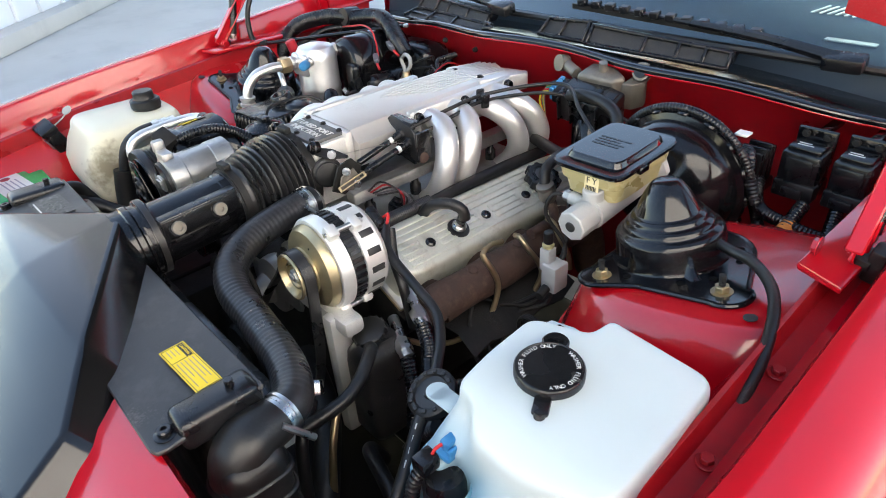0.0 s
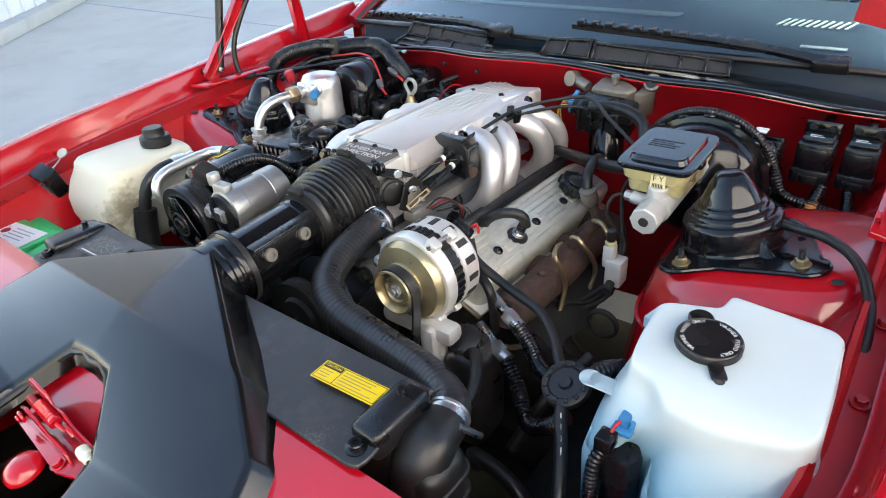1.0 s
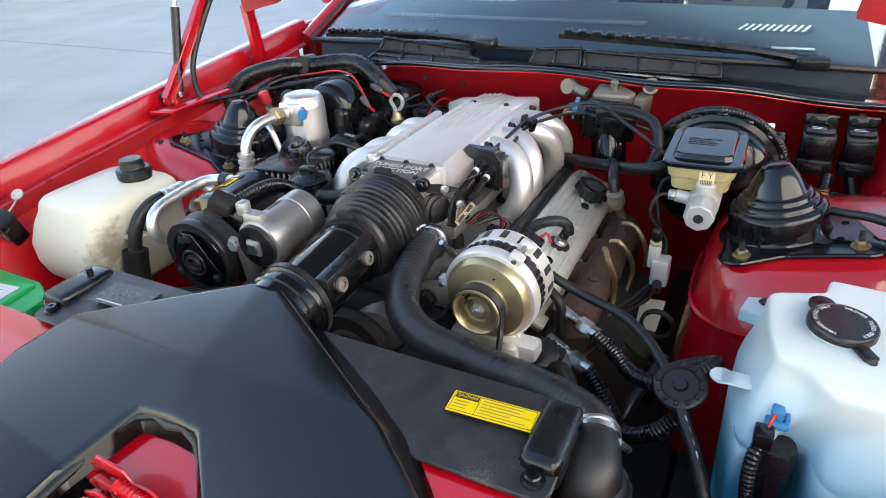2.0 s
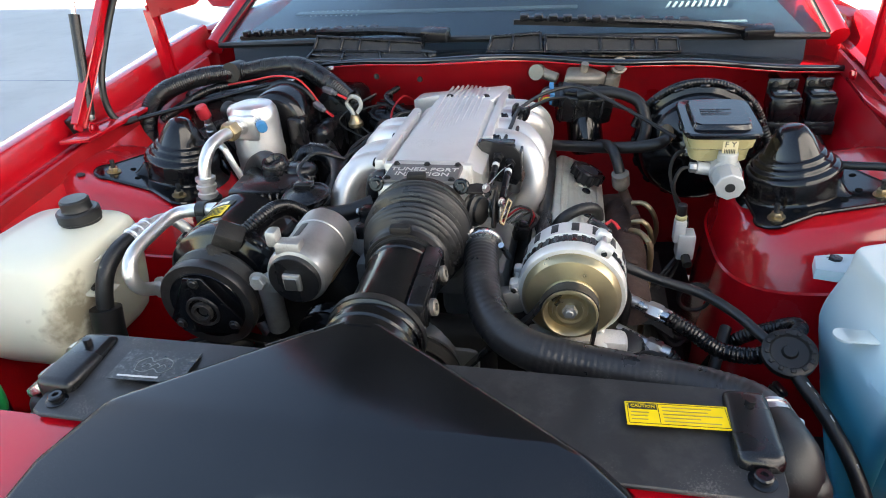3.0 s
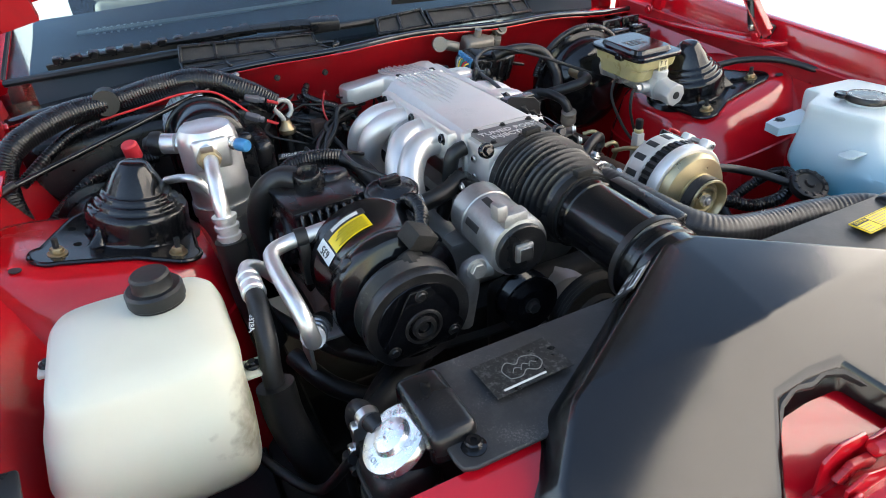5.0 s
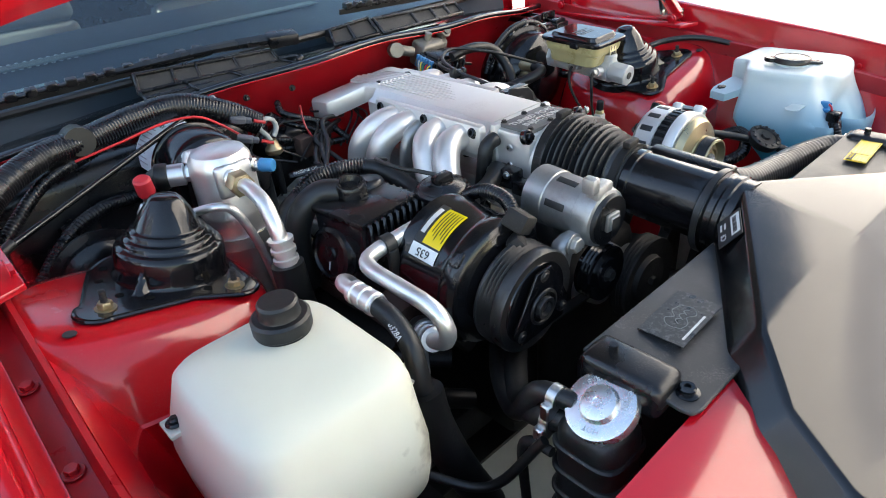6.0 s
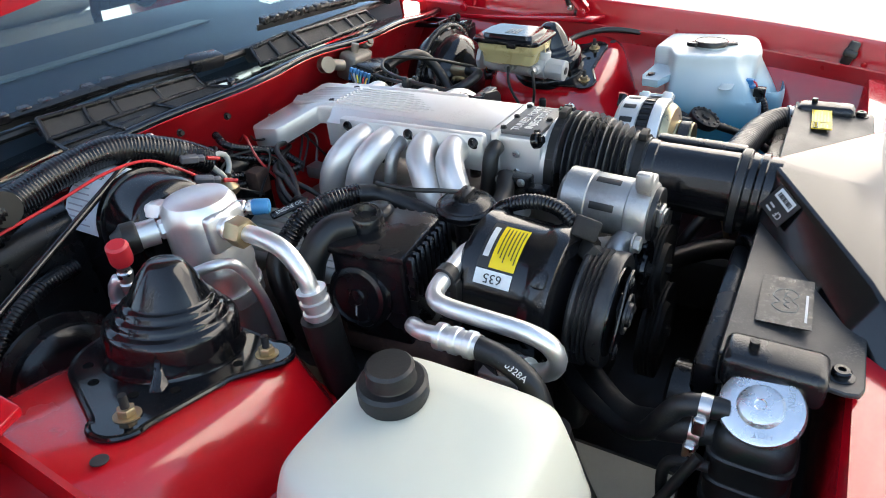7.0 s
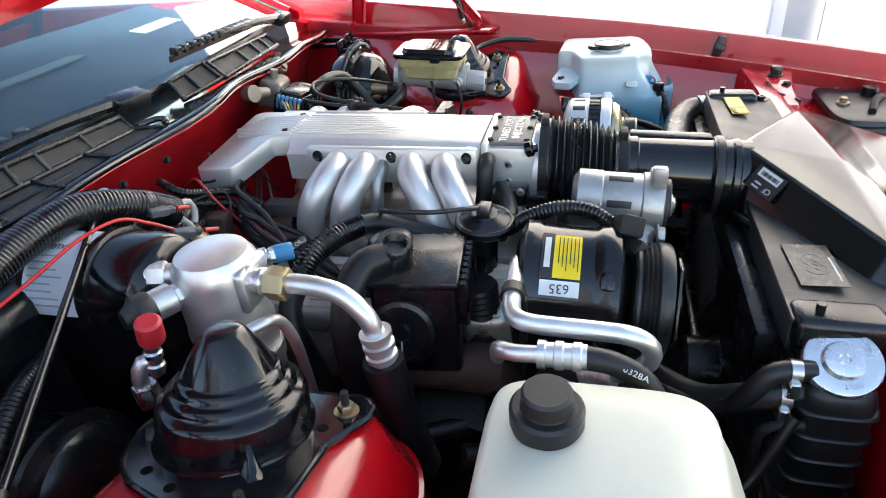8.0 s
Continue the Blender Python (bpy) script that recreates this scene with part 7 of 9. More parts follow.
def relays():
    for x, y, w in ((0.632, 0.318, 0.030), (0.703, 0.325, 0.027)):
        e = thing("relay_box", (x, y, 0.76), "black relay box on a firewall bracket", "relay", "relays on the firewall")
        part("case", join(box(x - w, x + w, y - 0.028, y + 0.025, 0.778, 0.830, 0.005), box(x - w * 0.72, x + w * 0.72, y - 0.031, y - 0.026, 0.784, 0.822, 0.003), box(x - w * 0.86, x + w * 0.86, y - 0.020, y + 0.018, 0.828, 0.838, 0.004)), M_PLASTIC, e)
        part("skirt", join(box(x - w - 0.002, x + w + 0.002, y - 0.031, y + 0.027, 0.752, 0.781, 0.004), box(x - 0.016, x + 0.016, y - 0.036, y - 0.028, 0.755, 0.772, 0.002)), M_PLASTIC, e)
        pl = part("bracket", join(box(x - w, x + w, y + 0.022, y + 0.030, 0.80, 0.856, 0.003), box(x - 0.008, x + 0.008, y + 0.028, cowl_y(x) + 0.030, 0.835, 0.846, 0.002)), M_GLOSSBLK, e)
        for dx in (-0.016, 0.016):
            bolt(pl, (x + dx, y + 0.022, 0.846), (0, -1, 0), 0.005, 0.004, M_DARK)
        part("marks", bars(axis_m((x, y - 0.001, 0.838), (0, 0, 1), (1, 0, 0)), 2, 0.030, 0.008, 0.0022, rng), M_INKW, e)
    e = thing("fuse_block", (0.555, 0.32, 0.74), "black fuse block with rows of fins", "fuse block")
    for k in range(5):
        part("fin", box(0.535, 0.575, 0.29 + 0.012 * k, 0.297 + 0.012 * k, 0.75, 0.812 + 0.006 * (k % 2), 0.002), M_PLASTIC, e)
    part("base", box(0.53, 0.58, 0.285, 0.35, 0.735, 0.755, 0.003), M_PLASTIC, e)
    part("tag", box(0.53, 0.552, 0.27, 0.292, 0.842, 0.846, 0.001, 1, pose(0, 0, 0, 0, 0, 0)), M_WHITE, e, "cream paper tag")
    h = thing("engine_loom", (0.62, 0.24, 0.66), "black ribbed wiring loom by the brake booster", "wiring loom")
    for pts, r in (([(0.57, 0.31, 0.76), (0.60, 0.255, 0.74), (0.66, 0.235, 0.735), (0.73, 0.25, 0.72)], 0.011), ([(0.66, 0.27, 0.76), (0.655, 0.225, 0.73), (0.65, 0.19, 0.70), (0.60, 0.16, 0.69), (0.54, 0.15, 0.67)], 0.012),
                   ([(0.58, 0.29, 0.72), (0.63, 0.22, 0.71), (0.69, 0.21, 0.70), (0.76, 0.23, 0.70)], 0.010), ([(0.52, 0.30, 0.80), (0.56, 0.27, 0.82), (0.58, 0.245, 0.79), (0.60, 0.24, 0.75)], 0.010), ([(0.70, 0.30, 0.75), (0.71, 0.24, 0.72), (0.70, 0.18, 0.70), (0.66, 0.15, 0.68)], 0.011)):
        part("loom", corrugated(pts, r, 0.006), M_PLASTIC, h)
    part("tape", tube([(0.655, 0.222, 0.728), (0.657, 0.240, 0.738)], 0.0125, 12), M_WIREORANGE, h)
    hs = thing("clutch_hose", (0.76, -0.1, 0.75), "black rubber hose lying over the strut tower", "hose")
    part("hose", tube([(0.585, 0.10, 0.785), (0.622, 0.025, 0.800), (0.665, 0.0, 0.806), (0.705, -0.018, 0.812), (0.745, -0.06, 0.816), (0.770, -0.11, 0.812), (0.786, -0.17, 0.798), (0.790, -0.22, 0.772), (0.786, -0.26, 0.72)], 0.0070, 12), M_RUBBER, hs)


relays()

# ---- passenger side: air conditioning and heater ----
def accumulator():
    e = thing("ac_accumulator", (-0.445, 0.085, 0.62), "silver aluminium air conditioning accumulator canister", "accumulator")
    c = Vector((-0.443, 0.088, 0.0))
    part("canister", lathe([(0.0, 0.60), (0.045, 0.60), (0.050, 0.61), (0.050, 0.770), (0.0515, 0.774), (0.0515, 0.782), (0.050, 0.786), (0.050, 0.850), (0.048, 0.866), (0.041, 0.877), (0.030, 0.8805), (0.0, 0.881)], Matrix.Translation(c), 48), M_PIPE, e, "brushed aluminium canister with a domed top")
    part("flat_face", box(-0.475, -0.415, 0.036, 0.05, 0.815, 0.868, 0.010, 3), M_PIPE, e)
    bands = axis_m((-0.452, 0.042, 0.848), (-0.06, -1, 0.0))
    part("collar", lathe([(0.020, 0), (0.020, 0.006), (0.014, 0.008), (0.014, 0.014), (0.0165, 0.016), (0.0165, 0.020), (0.014, 0.022), (0.014, 0.026)], bands, 24), M_PIPE, e)
    part("fitting_nut", hexnut(bands @ Matrix.Translation((0, 0, 0.024)), 0.0195, 0.026), M_BRASS, e, "yellow plated hexagon nut")
    out = part("outlet_pipe", tube([(-0.453, -0.005, 0.848), (-0.456, -0.035, 0.849), (-0.459, -0.070, 0.842), (-0.462, -0.095, 0.818), (-0.462, -0.104, 0.790)], 0.0115, 16), M_PIPE, e, "bent bright aluminium pipe")
    part("ferrule", tube([(-0.462, -0.103, 0.797), (-0.462, -0.108, 0.752)], 0, 20, 0.0015, lambda q, t: 0.0155 + (0.003 if int(q / 0.0075) % 2 == 0 else 0)), M_PIPE, out, "crimped ferrule")
    part("sleeve", tube([(-0.462, -0.107, 0.757), (-0.461, -0.113, 0.70), (-0.455, -0.12, 0.64), (-0.44, -0.13, 0.56)], 0.024, 18), M_RUBBER, out, "black foam sleeve")
    bf = axis_m((-0.410, 0.046, 0.852), (0.55, -0.83, -0.02))
    part("service_port", join(lathe([(0.011, -0.012), (0.011, 0.004), (0.0085, 0.006), (0.0085, 0.014)], bf, 18), hexnut(bf @ Matrix.Translation((0, 0, 0.008)), 0.010, 0.008)), M_STEEL, e)
    part("blue_cap", lathe([(0.0105, 0.014), (0.0110, 0.016), (0.0105, 0.034), (0.009, 0.036), (0, 0.036)], bf, 12), M_BLUE, e, "blue service cap")
    sw = axis_m((-0.482, 0.112, 0.846), (-0.86, 0.45, 0.03))
    part("switch", join(lathe([(0.010, 0), (0.010, 0.01), (0.0175, 0.011), (0.0175, 0.034), (0.014, 0.036)], sw, 24), hexnut(sw @ Matrix.Translation((0, 0, 0.0)), 0.013, 0.009)), M_PIPE, e, "bright pressure switch")
    part("switch_boot", lathe([(0.019, 0.034), (0.021, 0.038), (0.021, 0.052), (0.016, 0.056), (0.010, 0.066)], sw, 22), M_RUBBER, e)
    nt = axis_m((-0.455, 0.136, 0.850), (-0.3, 1, 0.1))
    part("inlet", join(lathe([(0.014, 0), (0.014, 0.03)], nt, 18), hexnut(nt @ Matrix.Translation((0, 0, 0.008)), 0.017, 0.02)), M_PIPE, e)
    part("bracket_tape", lathe([(0.0508, 0.722), (0.0535, 0.722), (0.0535, 0.742), (0.0508, 0.742)], Matrix.Translation(c), 40), M_ALU, e)
    rv = thing("service_valve", (-0.56, 0.10, 0.76), "service valve with a red plastic cap", "service valve")
    part("red_cap", lathe([(0.0125, 0), (0.0135, 0.003), (0.0130, 0.026), (0.010, 0.029), (0, 0.029)], axis_m((-0.560, 0.095, 0.845), (-0.12, -0.25, 1)), 14), M_REDCAP, rv, "faded red plastic cap")
    part("stem", tube([(-0.562, 0.103, 0.800), (-0.560, 0.097, 0.848)], 0, 14, 0.002, lambda q, t: 0.0075 + (0.002 if int(q / 0.008) % 2 else 0)), M_STEEL, rv)
    part("elbow", tube([(-0.555, 0.10, 0.815), (-0.566, 0.112, 0.818), (-0.572, 0.118, 0.800), (-0.570, 0.118, 0.785)], 0.0085, 12), M_PIPE, rv)
    part("nut", hexnut(axis_m((-0.570, 0.118, 0.790), (0, 0, -1)), 0.014, 0.026), M_STEEL, rv)
    part("liquid_line", tube([(-0.525, 0.04, 0.815), (-0.50, 0.012, 0.824), (-0.478, 0.003, 0.815), (-0.462, 0.0, 0.78), (-0.445, 0.005, 0.72), (-0.43, 0.01, 0.62)], 0.0068, 12), M_PIPE, rv, "thin grey aluminium line")


accumulator()


def blower_housing():
    e = thing("heater_blower", (-0.46, 0.24, 0.60), "black blower housing with a white notice label", "heater blower")
    cx, cz = -0.432, 0.812
    arch = lambda y, r: [(cx + r * math.cos(a), y, cz + r * math.sin(a)) for a in span(0, math.pi, 20)] + [(cx - r, y, 0.60), (cx + r, y, 0.60)]
    part("case", loft([arch(y, r) for y, r in ((0.152, 0.045), (0.154, 0.058), (0.162, 0.066), (0.176, 0.070), (0.322, 0.070), (0.332, 0.066))]), M_GLOSSBLK, e, "gloss black rounded case", 40)
    part("rib", loft([arch(y, r) for y, r in ((0.228, 0.0705), (0.230, 0.074), (0.238, 0.074), (0.240, 0.0705))]), M_GLOSSBLK, e)
    part("bulge", box(-0.365, -0.320, 0.165, 0.30, 0.60, 0.80, 0.02, 3), M_PLASTIC, e)
    part("bulge", box(-0.405, -0.36, 0.138, 0.165, 0.60, 0.83, 0.012, 3), M_PLASTIC, e)
    def wrap(y0, y1, a0, a1, r, n=12):
        vs = [(cx + r * math.cos(a), y, cz + r * math.sin(a)) for y in (y0, y1) for a in span(a0, a1, n)]
        bm = raw(vs, [(k, k + 1, n + 2 + k, n + 1 + k) for k in range(n)])
        bmesh.ops.recalc_face_normals(bm, faces=bm.faces)
        bmesh.ops.solidify(bm, geom=bm.faces[:], thickness=0.0006)
        return bm
    lb = part("label", wrap(0.246, 0.318, radians(80), radians(178), 0.0708), M_NOTE, e, "bluish white paper notice label")
    for k in range(8):
        part("text_line", wrap(0.312 - 0.052 * rng.uniform(0.6, 1.0), 0.312, radians(118 + 7 * k), radians(119.6 + 7 * k), 0.0715, 2), M_GREYWALL, lb)
    na = radians(109)
    part("lettering", letters("NOTICE", 0.0105, axis_m((cx + 0.0716 * math.cos(na), 0.284, cz + 0.0716 * math.sin(na)), (math.cos(na), 0, math.sin(na)), (0, -1, 0)), 0.0006), M_INK, lb)
    h = thing("heater_case", (-0.52, 0.33, 0.4), "black heater case against the firewall", "heater case")
    part("case", box(-0.755, -0.282, 0.30, 0.40, 0.35, 0.845, 0.03, 3), M_PLASTIC, h)
    part("motor_case", box(-0.72, -0.54, 0.16, 0.32, 0.35, 0.72, 0.04, 3), M_PLASTIC, h)
    part("outlet_case", box(-0.28, -0.13, 0.285, 0.36, 0.35, 0.80, 0.03, 3), M_PLASTIC, h)
    part("rib", box(-0.66, -0.60, 0.285, 0.31, 0.40, 0.76, 0.008), M_PLASTIC, h)
    part("motor", lathe([(0.0, 0), (0.055, 0), (0.07, 0.01), (0.072, 0.02), (0.085, 0.022), (0.085, 0.03)], axis_m((-0.64, 0.15, 0.70), (0, 1, -0.1)), 32), M_PLASTIC, h, "black blower motor")


blower_housing()


def left_loom():
    e = thing("main_wiring_loom", (-0.6, 0.25, 0.80), "thick black ribbed wiring loom along the cowl", "wiring loom")
    part("loom", corrugated([(-0.70, 0.14, 0.56), (-0.745, 0.15, 0.68), (-0.768, 0.17, 0.79), (-0.745, 0.215, 0.858), (-0.66, 0.27, 0.885), (-0.57, 0.298, 0.888), (-0.49, 0.300, 0.900), (-0.41, 0.287, 0.903), (-0.34, 0.262, 0.875), (-0.29, 0.25, 0.84)], 0.0215, 0.0052, 0.05, 18), M_PLASTIC, e, "thick ribbed conduit")
    part("branch", corrugated([(-0.75, 0.205, 0.80), (-0.66, 0.262, 0.850), (-0.57, 0.300, 0.864), (-0.50, 0.318, 0.878), (-0.42, 0.300, 0.884), (-0.35, 0.268, 0.862)], 0.011, 0.006, 0.14), M_PLASTIC, e)
    part("branch", corrugated([(-0.76, 0.17, 0.70), (-0.67, 0.23, 0.76), (-0.60, 0.26, 0.78), (-0.53, 0.29, 0.77)], 0.012, 0.006, 0.14), M_PLASTIC, e)
    part("red_wire", tube([(-0.62, 0.285, 0.86), (-0.53, 0.262, 0.878), (-0.46, 0.248, 0.892), (-0.405, 0.235, 0.890), (-0.372, 0.222, 0.868), (-0.345, 0.205, 0.842)], 0.0023, 8), M_WIRERED, e, "bright red cable")
    part("red_wire", tube([(-0.70, 0.31, 0.87), (-0.60, 0.322, 0.888), (-0.50, 0.33, 0.895)], 0.004, 8), M_WIRERED, e)
    part("strap", tube([(-0.585, 0.275, 0.893), (-0.583, 0.32, 0.889)], 0.0235, 14), M_RUBBER, e)
    for x, y, z, a in ((-0.33, 0.235, 0.862, -20), (-0.342, 0.196, 0.838, -35)):
        c = part("connector", join(box(-0.018, 0.010, -0.007, 0.007, -0.006, 0.006, 0.002, 1, pose(x, y, z, 10, 15, a)), box(0.008, 0.020, -0.005, 0.005, -0.005, 0.005, 0.002, 1, pose(x, y, z, 10, 15, a))), M_GREYCON, e, "grey plastic connector")
        part("wire", tube([pose(x, y, z, 10, 15, a) @ Vector((0.024, 0, 0)), pose(x, y, z, 10, 15, a) @ Vector((0.045, 0.004, -0.004))], 0.0032, 8), M_WIRERED, c)
    wob = random.Random(11)
    jit = lambda q: wob.uniform(-q, q)
    for k in range(7):
        part("plug_lead", tube([(-0.105 - 0.010 * k, 0.245, 0.805 - 0.008 * k), (-0.165 - 0.012 * k + jit(0.01), 0.225 - 0.012 * k, 0.812 - 0.010 * k + jit(0.012)), (-0.225 + jit(0.03), 0.165 - 0.018 * k, 0.790 - 0.014 * k + jit(0.015)), (-0.265 + jit(0.025), 0.085 - 0.02 * k, 0.755 - 0.01 * k), (-0.285 + 0.012 * k, 0.0, 0.715)], 0.0048, 10), M_RUBBER, e, "black plug lead")
    for k in range(4):
        part("branch", corrugated([(-0.20 - 0.02 * k, 0.335, 0.84 - 0.02 * k), (-0.205 - 0.02 * k + jit(0.02), 0.285, 0.830 - 0.02 * k), (-0.18 + jit(0.03), 0.245, 0.800 - 0.012 * k), (-0.15 + jit(0.03), 0.215, 0.765)], 0.007, 0.005, 0.14), M_PLASTIC, e)
    for k in range(9):
        x = -0.27 + 0.028 * k
        part("wire", tube([(x, 0.325, 0.815 + jit(0.02)), (x + jit(0.03), 0.285, 0.825 + jit(0.02)), (x + jit(0.05), 0.245, 0.800 + jit(0.015)), (x + jit(0.03), 0.215, 0.755)], 0.0022, 6), (M_RUBBER, M_RUBBER, M_RUBBER, M_RUBBER, M_REDDUSTSHADE, M_RUBBER, M_RUBBER, M_GREYCON, M_RUBBER)[k], e)
    part("coil_cover", box(-0.225, -0.195, 0.225, 0.255, 0.75, 0.792, 0.004), M_RUST, e, "red-brown plastic cover")
    for x, z in ((-0.255, 0.862), (-0.150, 0.855)):
        bolt(e, (x, 0.353, z), (0, -1, 0.1), 0.005, 0.006, M_DARK, "firewall_bolt")
    d = thing("dipstick", (-0.275, 0.22, 0.70), "transmission dipstick with a pale looped handle", "dipstick")
    part("loop", tube([(-0.278, 0.235, 0.800), (-0.285, 0.236, 0.818), (-0.296, 0.238, 0.835), (-0.282, 0.240, 0.848), (-0.265, 0.240, 0.842), (-0.262, 0.238, 0.825), (-0.272, 0.236, 0.812)], 0.0048, 10), M_WIREWHITE, d, "pale looped handle")
    part("collar", lathe([(0.012, 0), (0.017, 0.004), (0.017, 0.012), (0.012, 0.018), (0.009, 0.03)], axis_m((-0.278, 0.235, 0.778), (0, 0, 1)), 20), M_BRASS, d, "rusty brass collar")
    part("tube", tube([(-0.278, 0.235, 0.79), (-0.275, 0.24, 0.65)], 0.007, 10), M_DARK, d)
    o = thing("oil_dipstick", (-0.31, 0.06, 0.75), "black oil dipstick handle with white lettering", "dipstick")
    om = axis_m((-0.305, 0.075, 0.792), (-0.35, -0.55, 0.75), (0.80, -0.52, 0.25))
    part("handle", box(-0.030, 0.030, -0.006, 0.006, 0, 0.008, 0.003, 2, om), M_PLASTIC, o)
    part("lettering", letters("ENGINE OIL", 0.0082, om @ Matrix.Translation((0, 0, 0.0082)), 0.0005), M_INKW, o)
    part("stalk", tube([om @ Vector((0.03, 0, 0.004)), (-0.28, 0.09, 0.79), (-0.26, 0.10, 0.70)], 0.004, 8), M_DARK, o)
    r = thing("hood_prop_rod", (-0.52, 0.14, 0.84), "thin black rod from the cowl to the fender", "rod")
    part("rod", tube([(-0.345, 0.300, 0.896), (-0.755, 0.104, 0.832)], 0.0048, 10), M_GLOSSBLK, r)
    part("end_clip", tube([(-0.740, 0.112, 0.836), (-0.770, 0.096, 0.832), (-0.790, 0.092, 0.862), (-0.792, 0.105, 0.93), (-0.786, 0.17, 1.03), (-0.776, 0.25, 1.13)], 0.0072, 10), M_RUBBER, r, "black washer hose running up to the hood")
    part("tip", disc(axis_m((-0.345, 0.300, 0.892), (0, 0, 1)), 0.007, 0.008), M_STEEL, r)


left_loom()


def ac_pipes():
    e = thing("ac_hose_assembly", (-0.42, -0.30, 0.68), "bright aluminium air conditioning pipes with rubber hoses", "pipe")
    part("discharge_pipe", tube([(-0.300, -0.246, 0.778), (-0.312, -0.245, 0.800), (-0.330, -0.244, 0.806), (-0.375, -0.245, 0.804), (-0.408, -0.247, 0.801), (-0.424, -0.256, 0.800), (-0.430, -0.276, 0.799), (-0.430, -0.330, 0.797), (-0.428, -0.370, 0.793), (-0.425, -0.392, 0.782), (-0.422, -0.400, 0.763), (-0.419, -0.392, 0.742), (-0.415, -0.370, 0.727), (-0.41, -0.35, 0.718)], 0.0108, 16), M_PIPE, e, "bent bright aluminium pipe")
    part("clip", lathe([(0.0105, -0.008), (0.0145, -0.008), (0.0145, 0.008), (0.0105, 0.008)], axis_m((-0.382, -0.2455, 0.803), (1, 0, 0)), 20), M_RUBBER, e)
    part("stand_clip", box(-0.390, -0.374, -0.262, -0.252, 0.735, 0.800, 0.003), M_RUBBER, e)
    part("end_ferrule", tube([(-0.413, -0.362, 0.724), (-0.398, -0.325, 0.708)], 0, 18, 0.002, lambda q, t: 0.0145 + (0.002 if int(q / 0.008) % 2 == 0 else 0)), M_PIPE, e)
    part("end_sleeve", tube([(-0.40, -0.33, 0.710), (-0.385, -0.30, 0.69), (-0.36, -0.28, 0.64)], 0.019, 16), M_RUBBER, e)
    part("suction_stub", tube([(-0.425, -0.232, 0.745), (-0.442, -0.236, 0.770), (-0.456, -0.243, 0.782), (-0.464, -0.258, 0.786), (-0.465, -0.285, 0.788)], 0.0095, 16), M_PIPE, e)
    part("ferrule", tube([(-0.465, -0.282, 0.788), (-0.466, -0.332, 0.790)], 0, 20, 0.0015, lambda q, t: 0.0135 + (0.0018 if int(q / 0.009) % 2 == 0 else 0)), M_PIPE, e, "crimped bright ferrule")
    hz = part("hose", tube([(-0.466, -0.328, 0.790), (-0.468, -0.360, 0.786), (-0.471, -0.392, 0.766), (-0.476, -0.410, 0.720), (-0.472, -0.42, 0.66), (-0.455, -0.42, 0.58)], 0.0125, 16), M_RUBBER, e, "black rubber hose with white marking")
    part("lettering", letters("32\" 0328A", 0.010, axis_m((-0.4795, -0.372, 0.789), (-0.35, -0.15, 0.92), (-0.15, -0.86, -0.48)), 0.0005), M_INKW, hz)
    part("foam_sleeve", tube([(-0.476, -0.412, 0.715), (-0.473, -0.425, 0.66), (-0.452, -0.44, 0.58), (-0.42, -0.45, 0.50)], 0.023, 16), M_RUBBER, e)
    part("bracket", join(box(-0.42, -0.36, -0.35, -0.30, 0.70, 0.706, 0.002), box(-0.42, -0.414, -0.35, -0.30, 0.66, 0.70, 0.002)), M_ALU, e)


ac_pipes()


